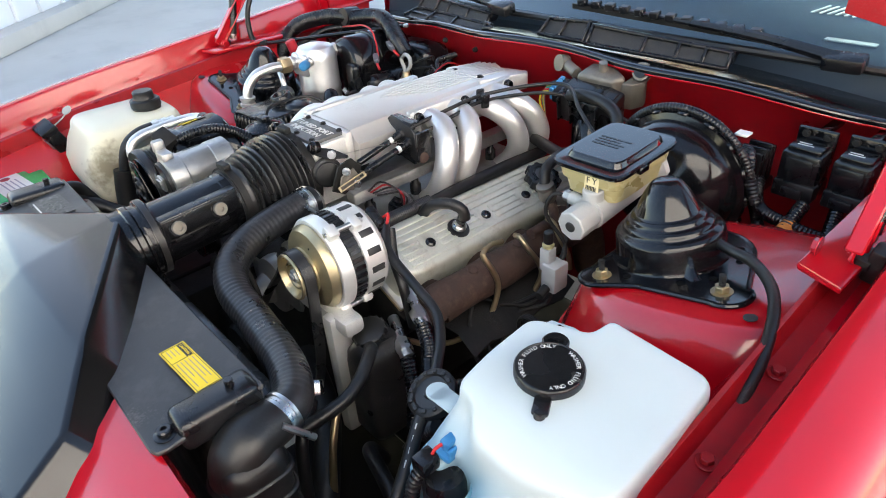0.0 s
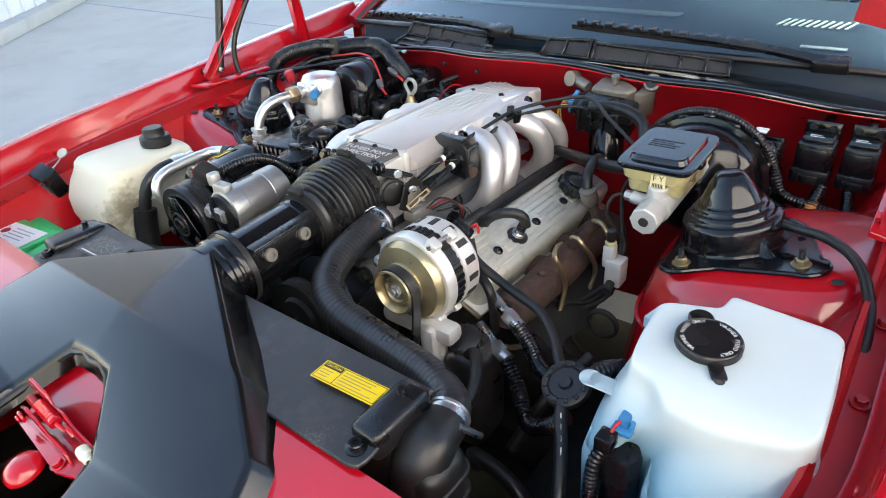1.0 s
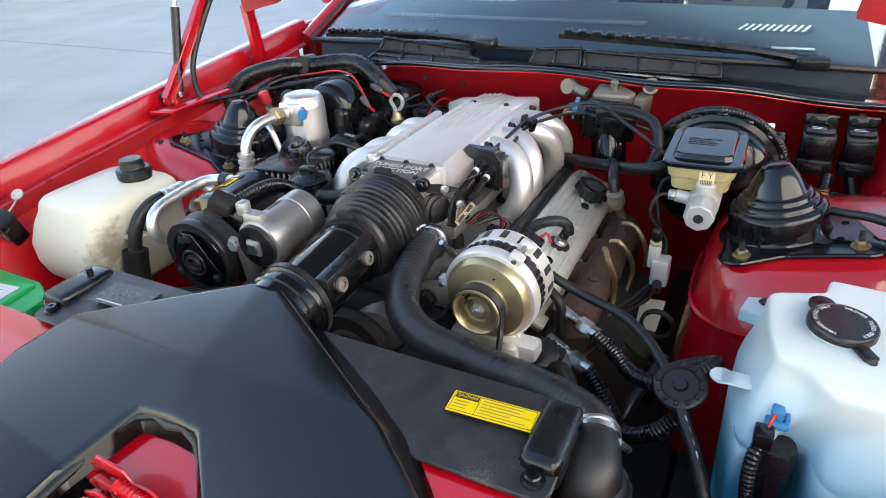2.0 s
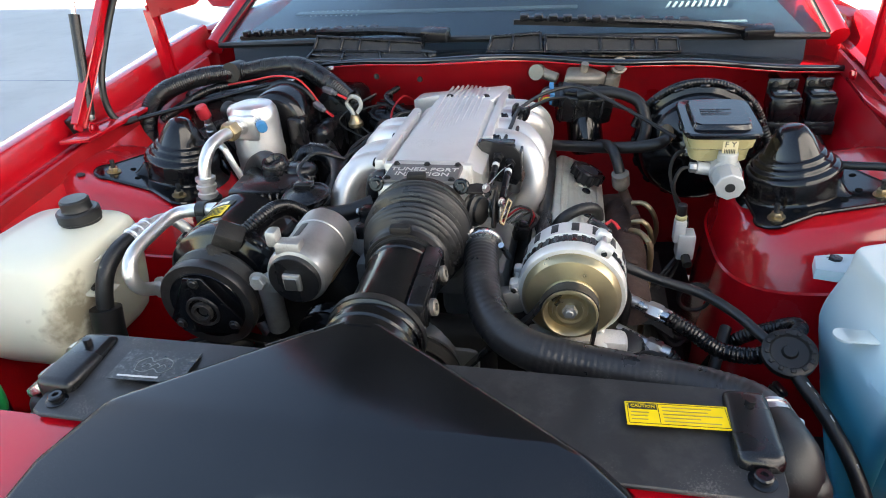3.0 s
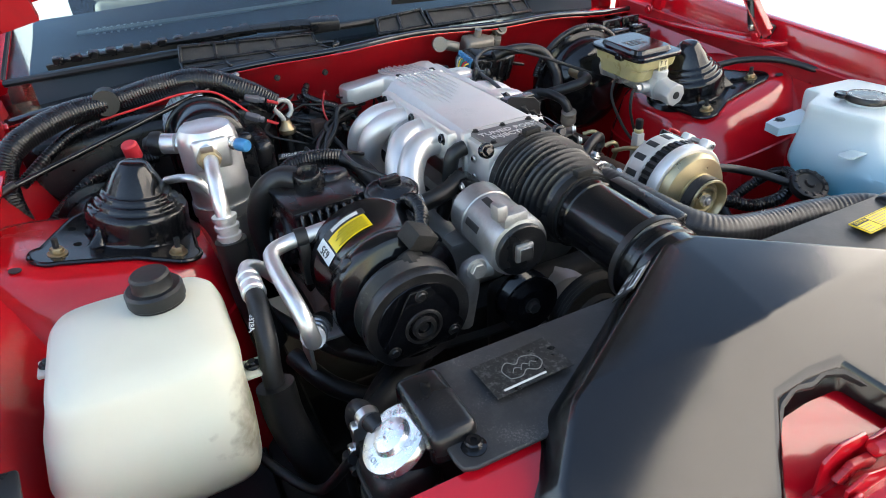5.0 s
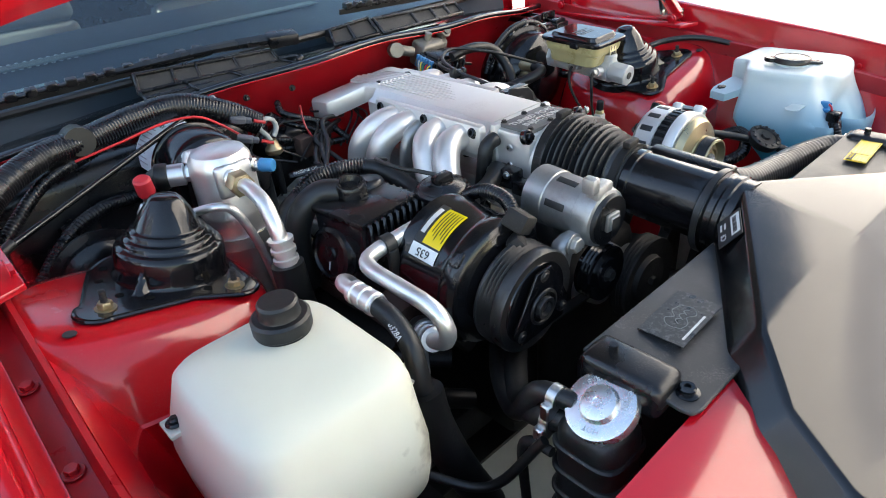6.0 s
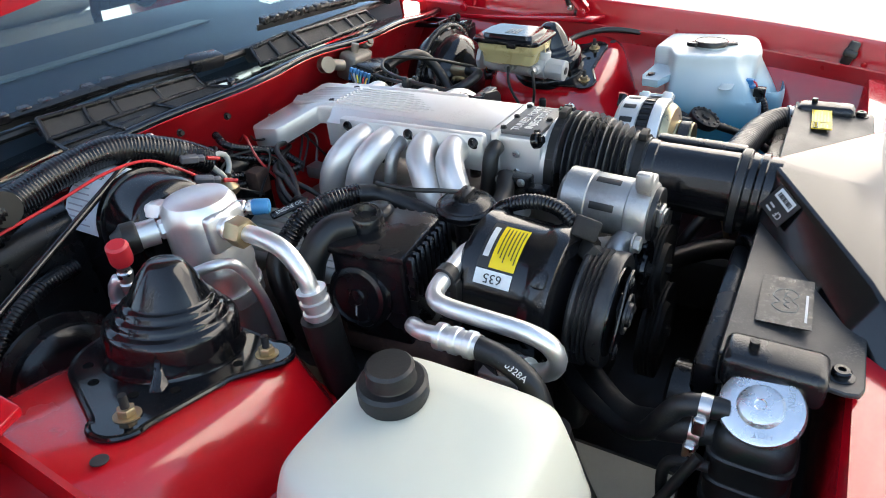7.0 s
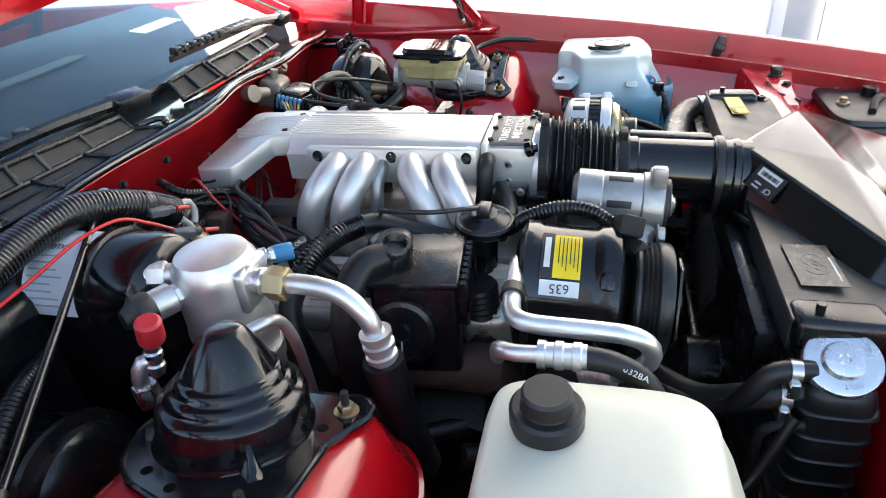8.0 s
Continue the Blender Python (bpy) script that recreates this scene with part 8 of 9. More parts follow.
def air_box():
    """The black finned lid of the air management valve and its round inlets."""
    e = thing("power_steering_reservoir", (-0.32, -0.10, 0.66), "black plastic fluid tank with a finned edge and round necks", "reservoir")
    m = pose(-0.318, -0.115, 0.0, 0, 0, 6)
    bx = part("tank", box(-0.060, 0.055, -0.055, 0.055, 0.66, 0.800, 0.008, 3, m), M_PLASTIC, e, "gloss black square tank")
    part("lid", box(-0.063, 0.058, -0.058, 0.058, 0.793, 0.806, 0.005, 2, m), M_PLASTIC, e)
    for k in range(9):
        part("fin", box(-0.055 + 0.0135 * k, -0.0485 + 0.0135 * k, -0.068, -0.054, 0.735, 0.803, 0.003, 1, m), M_PLASTIC, bx)
    for k in range(7):
        part("fin", box(0.053, 0.066, -0.045 + 0.0145 * k, -0.038 + 0.0145 * k, 0.735, 0.803, 0.003, 1, m), M_PLASTIC, bx)
    nm = axis_m((-0.322, -0.082, 0.800), (-0.1, -0.25, 1))
    part("neck", lathe([(0.028, 0), (0.026, 0.012), (0.024, 0.026), (0.021, 0.030), (0.016, 0.030), (0.012, 0.022), (0, 0.022)], nm, 30), M_PLASTIC, e, "round black neck")
    n2 = axis_m((-0.285, -0.068, 0.798), (0.1, 0.1, 1))
    part("neck", lathe([(0.032, 0), (0.032, 0.008), (0.028, 0.014), (0.022, 0.016), (0.0, 0.016)], n2, 30), M_PLASTIC, e)
    part("inlet_pipe", tube([(-0.335, -0.075, 0.812), (-0.36, -0.055, 0.812), (-0.39, -0.045, 0.79), (-0.405, -0.04, 0.74), (-0.40, -0.04, 0.66)], 0.020, 16), M_RUBBER, e, "smooth black hose")
    part("ribbed_hose", corrugated([(-0.345, 0.050, 0.765), (-0.317, 0.036, 0.792), (-0.278, 0.014, 0.803), (-0.240, -0.010, 0.802)], 0.0165, 0.0052, 0.12, 18), M_PLASTIC, e)
    part("hose", tube([(-0.342, 0.049, 0.768), (-0.372, 0.052, 0.745), (-0.385, 0.04, 0.70), (-0.375, 0.02, 0.60)], 0.0155, 14), M_RUBBER, e)
    part("hose", tube([(-0.242, -0.009, 0.802), (-0.222, -0.035, 0.795), (-0.210, -0.09, 0.775), (-0.214, -0.14, 0.765), (-0.22, -0.175, 0.755)], 0.0155, 16), M_RUBBER, e)
    rm = axis_m((-0.382, -0.105, 0.735), (-1, -0.1, 0.25))
    part("round_cover", lathe([(0.048, -0.02), (0.048, 0.0), (0.044, 0.004), (0.042, 0.010), (0.036, 0.012), (0.034, 0.008), (0.012, 0.008), (0.01, 0.011), (0, 0.011)], rm, 36), M_PLASTIC, e, "round black end cover")
    part("white_tick", box(-0.001, 0.001, 0.012, 0.026, 0.0085, 0.0095, 0, m=rm), M_INKW, e)
    part("bellows", corrugated([(-0.285, -0.185, 0.745), (-0.28, -0.19, 0.66)], 0.026, 0.010, 0.12, 18), M_RUBBER, e)
    g = thing("egr_valve", (-0.222, -0.185, 0.72), "black round vacuum valve with a disc top", "valve")
    gm = axis_m((-0.222, -0.185, 0.785), (-0.05, -0.05, 1))
    part("diaphragm", lathe([(0.018, -0.06), (0.018, 0.0), (0.030, 0.006), (0.039, 0.014), (0.042, 0.018), (0.042, 0.024), (0.039, 0.027), (0.036, 0.027), (0.033, 0.030), (0.020, 0.034), (0.018, 0.036), (0, 0.036)], gm, 40), M_PLASTIC, g, "stepped black disc")
    part("top_clip", box(-0.016, 0.016, -0.008, 0.010, 0.034, 0.046, 0.003, 2, gm), M_PLASTIC, g)
    part("vacuum_line", tube([gm @ Vector((0, 0.008, 0.042)), gm @ Vector((-0.02, 0.03, 0.05)), (-0.255, -0.12, 0.835), (-0.25, -0.06, 0.832), (-0.21, -0.03, 0.81)], 0.0035, 8), M_RUBBER, g)
    part("hose", tube([(-0.205, -0.20, 0.775), (-0.175, -0.21, 0.785), (-0.14, -0.205, 0.79), (-0.105, -0.19, 0.80)], 0.014, 14), M_RUBBER, g)
    clamp(g, (-0.185, -0.208, 0.783), (1, -0.2, 0.2), 0.0145)
    s = thing("throttle_sensor", (-0.105, -0.20, 0.74), "black sensor and elbow hose on the throttle body", "sensor")
    part("body", join(box(-0.118, -0.088, -0.232, -0.178, 0.775, 0.805, 0.005), box(-0.116, -0.092, -0.26, -0.228, 0.768, 0.792, 0.004)), M_PLASTIC, s)
    for y in (-0.222, -0.186):
        bolt(s, (-0.118, y, 0.80), (-1, 0, 0), 0.005, 0.004, M_STEEL)
    part("elbow_hose", tube([(-0.085, -0.168, 0.838), (-0.105, -0.168, 0.832), (-0.112, -0.166, 0.80), (-0.114, -0.16, 0.76), (-0.13, -0.15, 0.70)], 0.0125, 14), M_RUBBER, s)
    part("lower_part", box(-0.112, -0.085, -0.225, -0.175, 0.73, 0.772, 0.005), M_CAST, s)


air_box()

# ---- radiator, hoses, battery ----
def radiator():
    e = thing("radiator", (0.03, -0.59, 0.30), "black radiator with plastic end tanks and top covers", "radiator")
    part("core", box(-0.36, 0.41, -0.615, -0.565, 0.32, 0.735, 0.004), M_DARK, e, "dark finned core")
    for k in range(40):
        part("core_fin", box(-0.355, 0.405, -0.5655, -0.5635, 0.34 + 0.0098 * k, 0.3425 + 0.0098 * k, 0), M_PANEL, e)
    for s, x in ((1, 0.440), (-1, -0.395)):
        t = part("end_tank", box(x - 0.035, x + 0.035, -0.63, -0.555, 0.32, 0.738, 0.022, 4), M_RUBBER, e, "black plastic end tank")
        for k in range(11):
            part("rib", loft([[(px, py, z) for px, py in ring_pts(x, -0.5925, 0.0365 + g, 0.039 + g, 4.0, 36)] for z, g in ((0.360 + 0.034 * k, 0.0), (0.362 + 0.034 * k, 0.002), (0.366 + 0.034 * k, 0.002), (0.368 + 0.034 * k, 0.0))]), M_RUBBER, t)
    # top covers
    def cover(x0, x1, label):
        bm = prism([(x0 + 0.014, -0.672), (x1 - 0.014, -0.672), (x1 - 0.003, -0.668), (x1, -0.657), (x1, -0.545), (x0, -0.545), (x0, -0.657), (x0 + 0.003, -0.668)], 0.762, 0.768, 0.0015, 1)
        for v in bm.verts:
            v.co.z += 0.012 * min(1, max(0, (v.co.y + 0.66) / 0.08))
        return part("top_cover", bm, M_PANEL, e, label)
    c1 = cover(0.05, 0.415, "black plastic radiator cover with a yellow caution label")
    c2 = cover(-0.362, -0.02, "black plastic radiator cover with a worn sticker")
    for c, x0, x1 in ((c1, 0.373, 0.417), (c2, -0.376, -0.326)):
        part("raised_box", box(x0, x1, -0.642, -0.548, 0.745, 0.786, 0.010, 3), M_PLASTIC, c, "raised black end box")
        part("knob", tube([((x0 + x1) / 2, -0.575, 0.784), ((x0 + x1) / 2, -0.575, 0.795)], 0.005, 10), M_PLASTIC, c)
    for x in (0.394, -0.339):
        part("push_bolt", lathe([(0.0125, 0), (0.0125, 0.002), (0.0085, 0.003), (0.0085, 0.008), (0.0070, 0.0095), (0.0035, 0.0095), (0.003, 0.007), (0, 0.007)], axis_m((x, -0.651, 0.768), (0, 0, 1)), 20), M_GLOSSBLK, e, "black push bolt")
    part("rear_lip", box(-0.36, 0.41, -0.552, -0.546, 0.735, 0.778, 0.002), M_PANEL, e)
    part("shroud", join(box(-0.34, 0.39, -0.555, -0.530, 0.34, 0.40, 0.006), box(-0.34, 0.39, -0.548, -0.52, 0.69, 0.74, 0.008)), M_PLASTIC, e)
    lm = pose(0.327, -0.592, 0.7803, 0, 0, 3)
    lb = part("caution_label", box(-0.049, 0.049, -0.0155, 0.0155, 0, 0.0012, 0, m=lm), M_YELLOW, c1, "yellow caution label")
    part("border", join(box(-0.047, 0.047, 0.0134, 0.0139, 0.0012, 0.0016, 0, m=lm), box(-0.047, 0.047, -0.0139, -0.0134, 0.0012, 0.0016, 0, m=lm), box(-0.0175, -0.017, -0.0139, 0.0139, 0.0012, 0.0016, 0, m=lm), box(0.0465, 0.047, -0.0139, 0.0139, 0.0012, 0.0016, 0, m=lm), box(-0.047, -0.0465, -0.0139, 0.0139, 0.0012, 0.0016, 0, m=lm)), M_INK, lb)
    part("header", box(-0.0455, -0.0185, 0.0055, 0.0125, 0.0012, 0.0017, 0, m=lm), M_INK, lb)
    part("lettering", letters("CAUTION", 0.0052, lm @ Matrix.Translation((-0.032, 0.009, 0.0019)), 0.0004), M_YELLOW, lb)
    part("text_line", bars(lm @ Matrix.Translation((0.0145, 0.0095, 0.0012)), 5, 0.056, 0.0047, 0.0010, rng, 0.0004), M_BRASS, lb)
    part("text_line", bars(lm @ Matrix.Translation((-0.032, 0.001, 0.0012)), 3, 0.024, 0.0047, 0.0010, rng, 0.0004), M_BRASS, lb)
    dm = pose(-0.250, -0.594, 0.7800, -0.5, 0, 2)
    st = part("worn_sticker", box(-0.046, 0.046, -0.026, 0.026, 0, 0.001, 0, m=dm), M_WORN, c2, "worn black sticker with a pale emblem")
    for pts in ([(-0.020, -0.010), (-0.022, 0.004), (-0.012, 0.013), (-0.004, 0.006), (0.006, 0.013), (0.019, 0.008), (0.022, -0.004), (0.012, -0.012), (0.002, -0.006), (-0.008, -0.012), (-0.020, -0.010)],
                [(-0.014, -0.004), (-0.008, 0.002), (-0.002, -0.002)], [(-0.004, -0.004), (0.002, 0.003), (0.008, -0.001)], [(0.006, -0.004), (0.011, 0.002), (0.016, -0.002)]):
        part("emblem_line", tube([dm @ Vector((x, y, 0.001)) for x, y in pts], 0.0006, 6, 0.002), M_SEAT, st)
    part("text_line", bars(dm @ Matrix.Translation((0.0, -0.020, 0.001)), 1, 0.07, 0.005, 0.0025, rng, 0.0005), M_INKW, st)
    # filler neck and cap
    m = axis_m((-0.386, -0.594, 0.738), (-0.52, 0.10, 0.85), (1, 0.3, 0)) @ Matrix.Diagonal((1.12, 1.12, 1.0, 1.0))
    nk = part("filler_neck", lathe([(0.024, -0.03), (0.024, 0.006), (0.030, 0.008), (0.030, 0.013)], m, 32), M_PLASTIC, e)
    cp = part("pressure_cap", lathe([(0.033, 0.010), (0.0345, 0.012), (0.0345, 0.016), (0.033, 0.0205), (0.030, 0.0215), (0.019, 0.0215), (0.0175, 0.024), (0.0165, 0.027), (0.012, 0.0285), (0.005, 0.0285), (0.004, 0.0275), (0, 0.0275)], m, 48), M_CHROME, e, "bright stamped metal pressure cap")
    part("lettering", letters("HOT", 0.0075, m @ pose(-0.024, 0.004, 0.0217, 0, 0, 75), 0.0008), M_STEEL, cp)
    part("lettering", letters("OPEN", 0.0075, m @ pose(0.006, -0.0245, 0.0217, 0, 0, 165), 0.0008), M_STEEL, cp)
    part("lettering", letters("NEVER", 0.0075, m @ pose(0.022, 0.010, 0.0217, 0, 0, -60), 0.0008), M_STEEL, cp)
    for r, pts in ((0.0115, [(-0.40, -0.565, 0.742), (-0.406, -0.540, 0.744), (-0.410, -0.522, 0.738), (-0.410, -0.506, 0.710), (-0.404, -0.492, 0.684), (-0.388, -0.462, 0.664), (-0.35, -0.41, 0.650), (-0.30, -0.36, 0.64)]), (0.0165, [(-0.40, -0.565, 0.712), (-0.406, -0.535, 0.710), (-0.400, -0.508, 0.695), (-0.375, -0.465, 0.665), (-0.33, -0.42, 0.65), (-0.27, -0.37, 0.64)])):
        h = part("heater_hose", tube(pts, r, 16), M_RUBBER, e, "black heater hose")
        cl = clamp(h, Vector(pts[1]) + Vector((0, -0.006, 0)), (0, 1, 0), r + 0.0003, 0.011)
        part("clamp_screw", join(box(-0.020 - r, -r, -0.006, 0.006, -0.012, 0.010, 0.002, 1, Matrix.Translation(Vector(pts[1]) + Vector((0.012, -0.004, -0.012))))), M_STEEL, h)
    part("cooler_line", tube([(-0.43, -0.56, 0.690), (-0.43, -0.540, 0.688), (-0.43, -0.524, 0.680), (-0.43, -0.518, 0.655), (-0.43, -0.524, 0.58)], 0.006, 10), M_DARK, e)


radiator()


def upper_hose():
    e = thing("radiator_hose", (0.25, -0.45, 0.70), "thick black upper radiator hose with steel clamps", "hose")
    part("hose", tube([(0.088, -0.272, 0.784), (0.095, -0.335, 0.782), (0.107, -0.400, 0.774), (0.130, -0.445, 0.762), (0.175, -0.470, 0.748), (0.250, -0.477, 0.737), (0.345, -0.490, 0.735), (0.395, -0.506, 0.736), (0.420, -0.523, 0.738), (0.430, -0.548, 0.738)], 0, 24, 0.002, lambda q, t: 0.0248 + 0.00028 * math.cos(q * 2 * math.pi / 0.008)), M_BELLOWS, e, "ribbed black rubber hose")
    for c, d in (((0.093, -0.292, 0.7855), (0.1, -1, 0)), ((0.428, -0.540, 0.738), (0.25, -0.95, -0.05))):
        k = part("hose_clamp", lathe([(0.0251, -0.007), (0.0275, -0.007), (0.0275, -0.003), (0.0258, -0.002), (0.0258, 0.002), (0.0275, 0.003), (0.0275, 0.007), (0.0251, 0.007)], axis_m(c, d), 32), M_STEEL, e, "double wire hose clamp")
        part("clamp_screw", tube([Vector(c) + Vector((0.026, -0.012, 0.012)), Vector(c) + Vector((0.034, 0.018, -0.025))], 0.0045, 8), M_STEEL, k)
    el = part("inlet_elbow", tube([(0.430, -0.542, 0.737), (0.431, -0.566, 0.737), (0.434, -0.590, 0.730), (0.435, -0.602, 0.70), (0.435, -0.603, 0.60)], 0, 22, 0.006, lambda q, t: 0.0265 + 0.0085 * min(1, q / 0.045)), M_RUBBER, e, "black moulded elbow")
    part("lettering", bars(axis_m((0.431, -0.570, 0.7645), (0, 0.1, 1), (0.5, 0.86, 0)), 2, 0.028, 0.005, 0.0025, rng), M_INKW, el)
    for k in range(4):
        part("ring", lathe([(0.0345, -0.004), (0.0375, 0), (0.0345, 0.004)], axis_m((0.435, -0.603, 0.70 - 0.028 * k), (0, 0, 1)), 28), M_RUBBER, el)


upper_hose()


def battery():
    e = thing("battery", (-0.56, -0.62, 0.50), "green-topped car battery with a white label", "battery")
    m = pose(-0.655, -0.610, -0.024, 0, 0, 8)
    rim = [(-0.76, -0.530), (-0.60, -0.530), (-0.56, -0.548), (-0.535, -0.568), (-0.525, -0.630), (-0.520, -0.700), (-0.72, -0.700)]
    part("case", prism(rim, 0.46, 0.648, 0.005, 2), M_PLASTIC, e, "black battery case")
    tp = part("lid", join(prism(rim, 0.648, 0.684, 0.006, 2), box(-0.075, 0.075, -0.055, 0.055, 0.705, 0.716, 0.005, 2, m)), M_GREEN, e, "bright green battery lid")
    lb = part("label", box(-0.06, 0.06, -0.028, 0.036, 0.716, 0.7172, 0, m=m), M_WHITE, tp, "white battery label")
    part("dot", disc(m @ Matrix.Translation((-0.042, 0.005, 0.7172)), 0.010, 0.0006, 0.0001, 20), M_REDCAP, lb)
    part("text_line", bars(m @ Matrix.Translation((0.012, 0.02, 0.7172)), 4, 0.075, 0.010, 0.003, rng), M_GREYWALL, lb)
    p = thing("side_marker_plug", (-0.75, -0.478, 0.65), "black relay plug hanging by the fender", "connector")
    pm = pose(-0.752, -0.476, 0.735, 25, 14, 10)
    part("body", box(-0.022, 0.022, -0.018, 0.018, -0.03, 0.035, 0.004, 2, pm), M_PLASTIC, p)
    part("cap", box(-0.024, 0.024, -0.02, 0.02, 0.028, 0.044, 0.004, 2, pm), M_PLASTIC, p)
    for k in range(4):
        part("wire", tube([pm @ Vector((-0.012 + 0.008 * k, 0, -0.03)), pm @ Vector((-0.010 + 0.007 * k, 0.004, -0.07)), pm @ Vector((-0.005, 0.01, -0.13))], 0.0025, 6), (M_WIREORANGE, M_RUBBER, M_RUBBER, M_WIREORANGE)[k], p)
    for k in range(3):
        part("key", box(-0.016 + 0.012 * k, -0.010 + 0.012 * k, -0.021, -0.017, -0.012, 0.014, 0.001, 1, pm), M_GREYCON, p)
    part("push_clip", join(lathe([(0.004, 0), (0.012, 0.001), (0.012, 0.004), (0.004, 0.006)], axis_m((-0.772, -0.425, 0.785), (0.3, -0.6, 0.8)), 12), tube([(-0.772, -0.425, 0.785), (-0.764, -0.445, 0.772), (-0.756, -0.470, 0.762)], 0.002, 6)), M_WIREWHITE, p, "pale clip on a thin lead")
    part("loom", corrugated([pm @ Vector((0, 0.008, -0.10)), pm @ Vector((0, 0.012, -0.16)), pm @ Vector((0.02, 0.02, -0.24))], 0.010, 0.006), M_PLASTIC, p)


battery()


def steering_hoses():
    e = thing("power_steering_lines", (0.42, -0.30, 0.60), "ribbed hoses with plated fittings meeting at a round grommet", "hoses")
    jm = axis_m((0.497, -0.376, 0.700), (-0.1, -0.45, 0.9))
    part("grommet", lathe([(0.030, -0.012), (0.033, -0.006), (0.033, 0.004), (0.029, 0.007), (0.024, 0.007), (0.022, 0.004), (0.010, 0.004), (0.008, 0.008), (0, 0.008)], jm, 36), M_RUBBER, e, "round black rubber grommet")
    for k in range(12):
        part("tooth", box(0.024, 0.030, -0.003, 0.003, 0.005, 0.009, 0.001, 1, jm @ pose(0, 0, 0, 0, 0, 30 * k)), M_RUBBER, e)
    for y, z, ex in ((-0.265, 0.672, 0.0), (-0.300, 0.632, 0.02)):
        f = part("fitting", join(tube([(0.290, y + 0.02, z + 0.016), (0.335, y, z + 0.006)], 0.009, 12), hexnut(axis_m((0.333, y, z + 0.006), (1, -0.35, -0.2)), 0.0135, 0.022), lathe([(0.0115, 0), (0.0115, 0.014)], axis_m((0.352, y - 0.007, z + 0.002), (1, -0.35, -0.2)), 16)), M_STEEL, e, "plated hose fitting")
        part("loom", corrugated([(0.362, y - 0.012, z), (0.395, y - 0.03, z - 0.010 - ex), (0.43, y - 0.06, z - 0.016 - 2 * ex), (0.47, y - 0.08, z - 0.004 - ex), (0.50, y - 0.075, z + 0.01)], 0.0125, 0.006), M_PLASTIC, e, "black ribbed hose")
    part("loom", corrugated([(0.50, -0.345, 0.69), (0.530, -0.305, 0.690), (0.525, -0.26, 0.660), (0.47, -0.23, 0.60), (0.44, -0.20, 0.50)], 0.011, 0.006), M_PLASTIC, e)
    part("cable", tube([(0.235, -0.235, 0.775), (0.275, -0.262, 0.758), (0.335, -0.270, 0.736), (0.400, -0.282, 0.722), (0.442, -0.312, 0.712), (0.470, -0.345, 0.702), (0.492, -0.368, 0.692)], 0.0075, 12), M_RUBBER, e, "black battery cable")
    hose = [(0.498, -0.385, 0.690), (0.508, -0.410, 0.680), (0.528, -0.445, 0.662), (0.550, -0.490, 0.632), (0.565, -0.530, 0.59), (0.57, -0.55, 0.53)]
    wh = part("washer_hose", tube(hose, 0.0088, 14), M_RUBBER, e, "black rubber hose with pale printed dashes")
    for k in range(9):
        a = Vector(hose[1 + k // 3]).lerp(Vector(hose[2 + k // 3]), (k % 3) / 3)
        b = Vector(hose[1 + k // 3]).lerp(Vector(hose[2 + k // 3]), (k % 3) / 3 + 0.16)
        up = Vector((0.25, -0.45, 0.85)) * 0.0084
        part("dash", tube([a + up, b + up], 0.0011, 6), M_INKW, wh)
    part("cable", tube([(0.24, -0.23, 0.77), (0.262, -0.245, 0.73), (0.30, -0.26, 0.70), (0.30, -0.25, 0.62)], 0.008, 12), M_RUBBER, e)
    p = thing("steering_pump", (0.30, -0.33, 0.55), "dark power steering pump with a ribbed cap", "pump")
    part("tank", loft([[(x, y, z) for x, y in ring_pts(0.308, -0.325, 0.036 * g, 0.046 * g, 4.5, 40)] for z, g in ((0.47, 0.9), (0.48, 1.0), (0.610, 1.0), (0.630, 0.94), (0.640, 0.78), (0.645, 0.6), (0.652, 0.55))]), M_SATIN, p, "black pump reservoir")
    cm = axis_m((0.297, -0.328, 0.648), (0.05, -0.35, 1))
    pc = part("cap", lathe([(0.024, 0), (0.026, 0.002), (0.026, 0.012), (0.022, 0.015), (0, 0.015)], cm, 28), M_RUBBER, p, "ribbed black filler cap")
    for k in range(16):
        part("rib", box(0.024, 0.0285, -0.002, 0.002, 0.001, 0.013, 0.001, 1, cm @ pose(0, 0, 0, 0, 0, 22.5 * k)), M_RUBBER, pc)


steering_hoses()


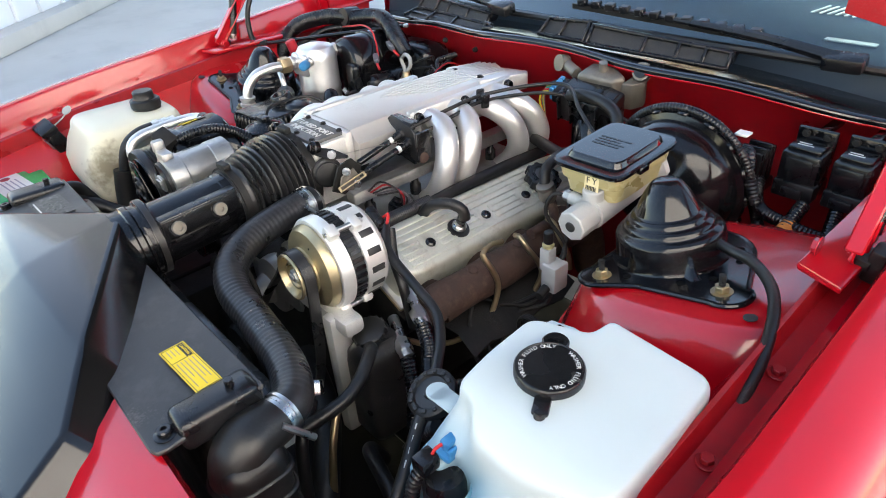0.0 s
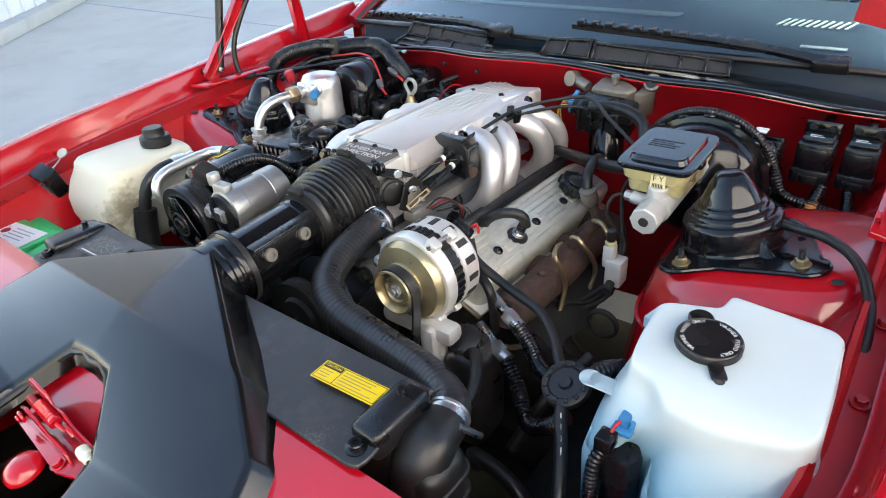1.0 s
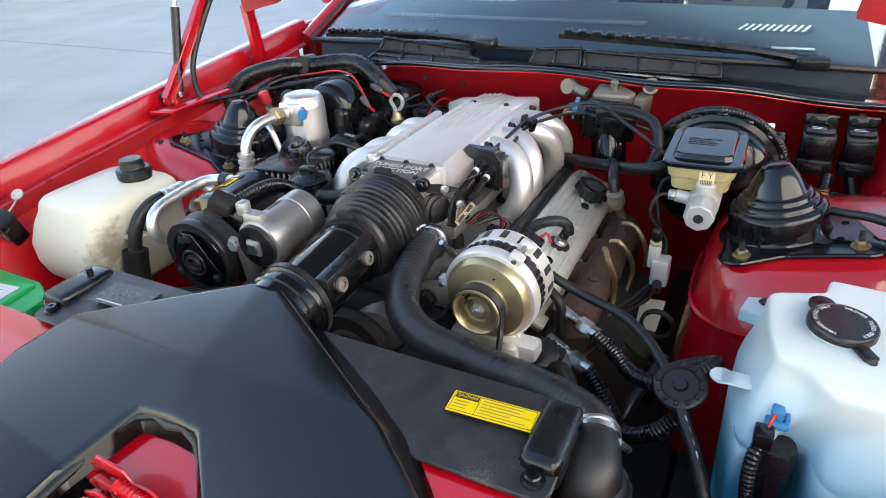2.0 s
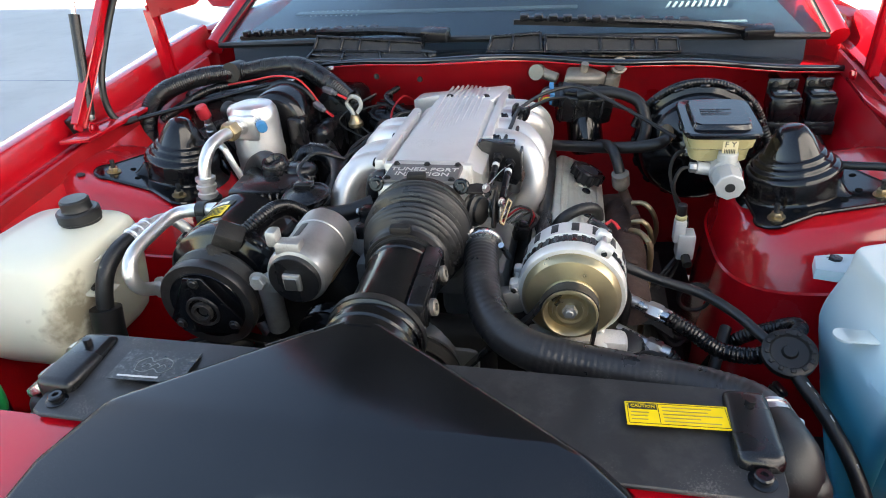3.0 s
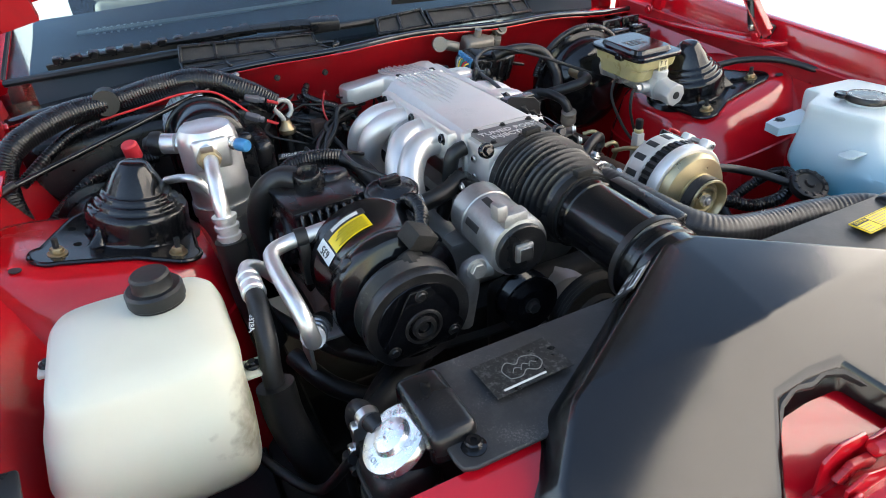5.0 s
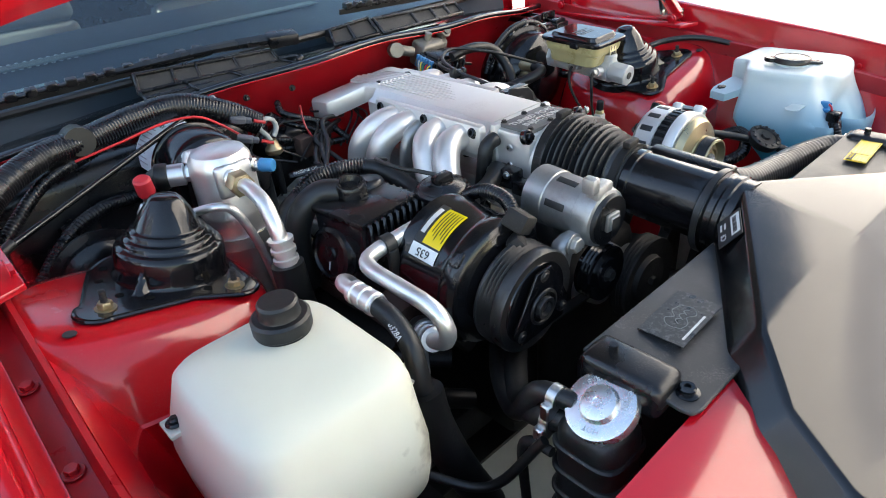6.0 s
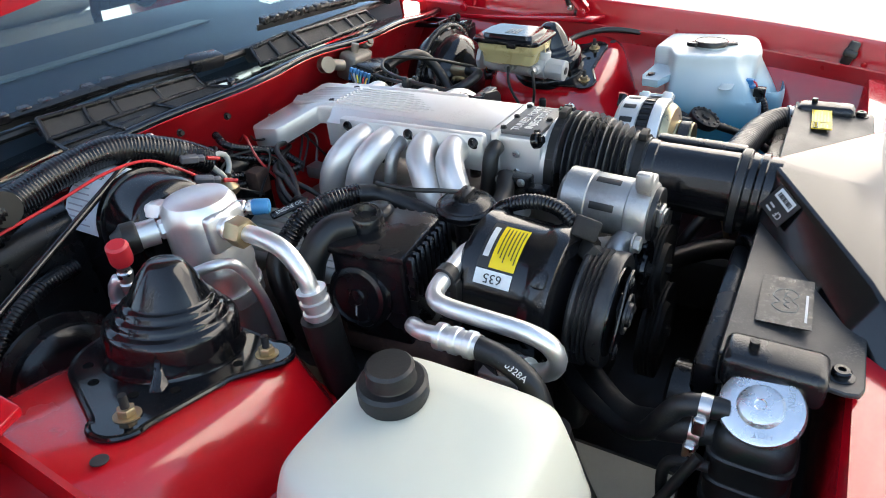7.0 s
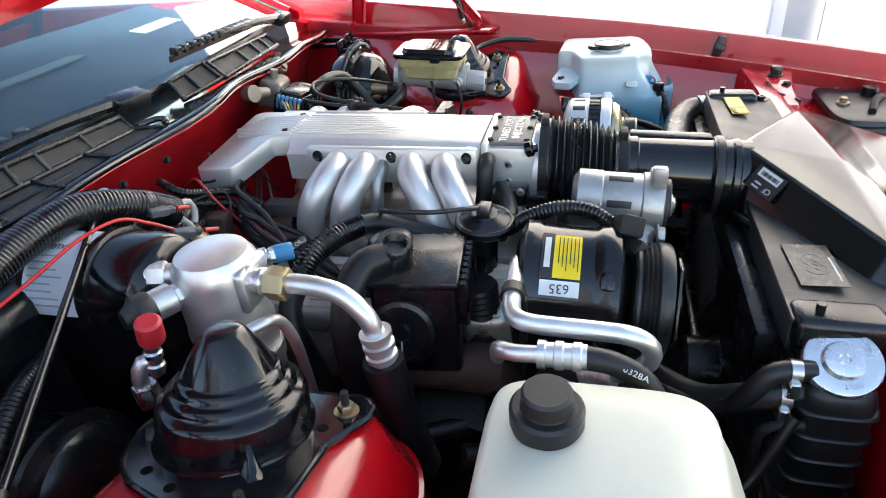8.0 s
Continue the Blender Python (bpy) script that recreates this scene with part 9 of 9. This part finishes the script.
def lower_bay():
    """What lies in the gloom below: beams, lower hoses and added panels that block ground light."""
    e = part("front_subframe", box(-0.45, 0.45, -0.16, 0.02, 0.20, 0.29, 0.02), M_DARK, car, "dark steel subframe below the engine")
    for s in (1, -1):
        part("side_rail", box(min(s * 0.40, s * 0.50), max(s * 0.40, s * 0.50), -0.95, 0.62, 0.26, 0.40, 0.02), M_DARK, e)
        # unseen panel, added to darken the bay floor
        part("floor_light_block", prism([(s * 0.50, -0.60), (s * 0.80, -0.62), (s * 0.80, -0.20), (s * 0.50, -0.18)], 0.38, 0.40, 0.004, 1), M_RUBBER, e)
        part("control_arm", tube([(s * 0.40, -0.05, 0.25), (s * 0.55, -0.06, 0.22), (s * 0.70, -0.02, 0.22)], 0.03, 12), M_DARK, e)
    # added unseen panels hold back light from the ground, but for one gap
    for x0, x1, y0, y1 in ((-0.80, 0.80, -0.20, 0.45), (-0.80, -0.24, -1.02, -0.20), (-0.02, 0.80, -1.02, -0.20), (-0.24, -0.02, -1.02, -0.56)):
        part("underside_light_block", box(x0 + 0.002, x1 - 0.002, y0 + 0.002, y1 - 0.002, 0.17, 0.18, 0.002), M_RUBBER, e, "black panel added under the bay to block ground light")
    # added unseen side walls against light from under the fenders
    for s in (1, -1):
        part("wheel_light_block", box(min(s * 0.79, s * 0.80), max(s * 0.79, s * 0.80), -1.02, 0.45, 0.181, 0.62, 0.002), M_RUBBER, e)
    # added unseen front wall against light from under the nose
    part("nose_light_block", box(-0.78, 0.78, -1.04, -1.03, 0.18, 0.62, 0.003), M_RUBBER, e)
    h = thing("lower_hoses", (0.35, -0.45, 0.35), "dark hoses and pipes low in the bay", "hoses")
    for pts, r in (([(0.40, -0.53, 0.42), (0.34, -0.47, 0.48), (0.24, -0.40, 0.50), (0.12, -0.36, 0.52)], 0.022), ([(0.36, -0.50, 0.62), (0.37, -0.42, 0.64), (0.34, -0.36, 0.66), (0.30, -0.34, 0.63)], 0.010), ([(0.38, -0.52, 0.50), (0.36, -0.50, 0.60), (0.33, -0.46, 0.63)], 0.009),
                   ([(0.50, -0.44, 0.46), (0.45, -0.43, 0.52), (0.36, -0.40, 0.50), (0.33, -0.36, 0.42)], 0.012), ([(0.55, -0.50, 0.56), (0.47, -0.50, 0.52), (0.42, -0.46, 0.47), (0.44, -0.36, 0.40)], 0.010), ([(0.46, -0.22, 0.62), (0.43, -0.30, 0.58), (0.40, -0.36, 0.50)], 0.009),
                   ([(-0.42, -0.18, 0.56), (-0.38, -0.26, 0.54), (-0.30, -0.30, 0.50)], 0.016), ([(-0.46, -0.02, 0.60), (-0.42, -0.10, 0.58), (-0.36, -0.20, 0.57), (-0.30, -0.26, 0.56)], 0.014)):
        part("hose", tube(pts, r, 12), M_RUBBER, h)
    part("fitting", hexnut(axis_m((0.335, -0.455, 0.64), (-0.4, 0.3, 0.6)), 0.013, 0.02), M_STEEL, h)
    part("pipe", tube([(0.37, -0.48, 0.45), (0.355, -0.455, 0.55), (0.33, -0.42, 0.60)], 0.006, 10), M_BRASS, h)
    b = thing("fan_shroud_motor", (0.0, -0.49, 0.40), "black cooling fan motor behind the radiator", "fan")
    part("motor", lathe([(0.0, 0), (0.045, 0.0), (0.05, 0.005), (0.05, 0.05), (0.03, 0.055), (0, 0.055)], axis_m((-0.17, -0.475, 0.53), (0, -1, 0)), 28), M_PLASTIC, b)
    part("hub", disc(axis_m((-0.17, -0.525, 0.53), (0, -1, 0)), 0.06, 0.02), M_PLASTIC, b)
    for k in range(5):
        part("blade", box(0.05, 0.16, -0.025, 0.025, 0.0, 0.003, 0.001, 1, axis_m((-0.17, -0.53, 0.53), (0, -1, 0)) @ pose(0, 0, 0, 0, 0, 72 * k) @ pose(0, 0, 0, 25, 0, 0)), M_PLASTIC, b)
    part("motor_label", box(-0.008, 0.008, -0.012, 0.012, 0, 0.001, 0, m=axis_m((-0.22, -0.50, 0.53), (-1, 0, 0))), M_WHITE, b)


lower_bay()


def headlamp(s):
    e = thing("headlamp_assembly", (s * 0.55, -0.92, 0.55), "dark retractable headlamp mechanism behind the nose", "headlamp", "headlamps")
    part("bucket", box(min(s * 0.46, s * 0.76), max(s * 0.46, s * 0.76), -1.00, -0.83, 0.58, 0.690, 0.02, 3), M_PANEL, e)
    part("lid", loft([[(s * x, y, z) for x, y in ring_pts(0.61, -0.915, hx, hy, 5, 40)] for z, hx, hy in ((0.688, 0.155, 0.090), (0.698, 0.150, 0.086), (0.702, 0.14, 0.078), (0.702, 0.03, 0.02))]), M_PANEL, e, "dusty dark grey cover")
    for x, y in ((0.56, -0.86), (0.68, -0.88)):
        part("adjuster", join(disc(axis_m((s * x, y, 0.700), (0, 0, 1)), 0.014, 0.008), disc(axis_m((s * x, y, 0.708), (0, 0, 1)), 0.008, 0.010)), M_BRASS, e, "brass adjuster screw")
    part("knob", tube([(s * 0.62, -0.93, 0.70), (s * 0.62, -0.93, 0.722)], 0.017, 14), M_PLASTIC, e)
    part("link", tube([(s * 0.50, -0.90, 0.706), (s * 0.55, -0.92, 0.716), (s * 0.60, -0.95, 0.706)], 0.008, 10), M_DARK, e)


for s in (1, -1):
    headlamp(s)
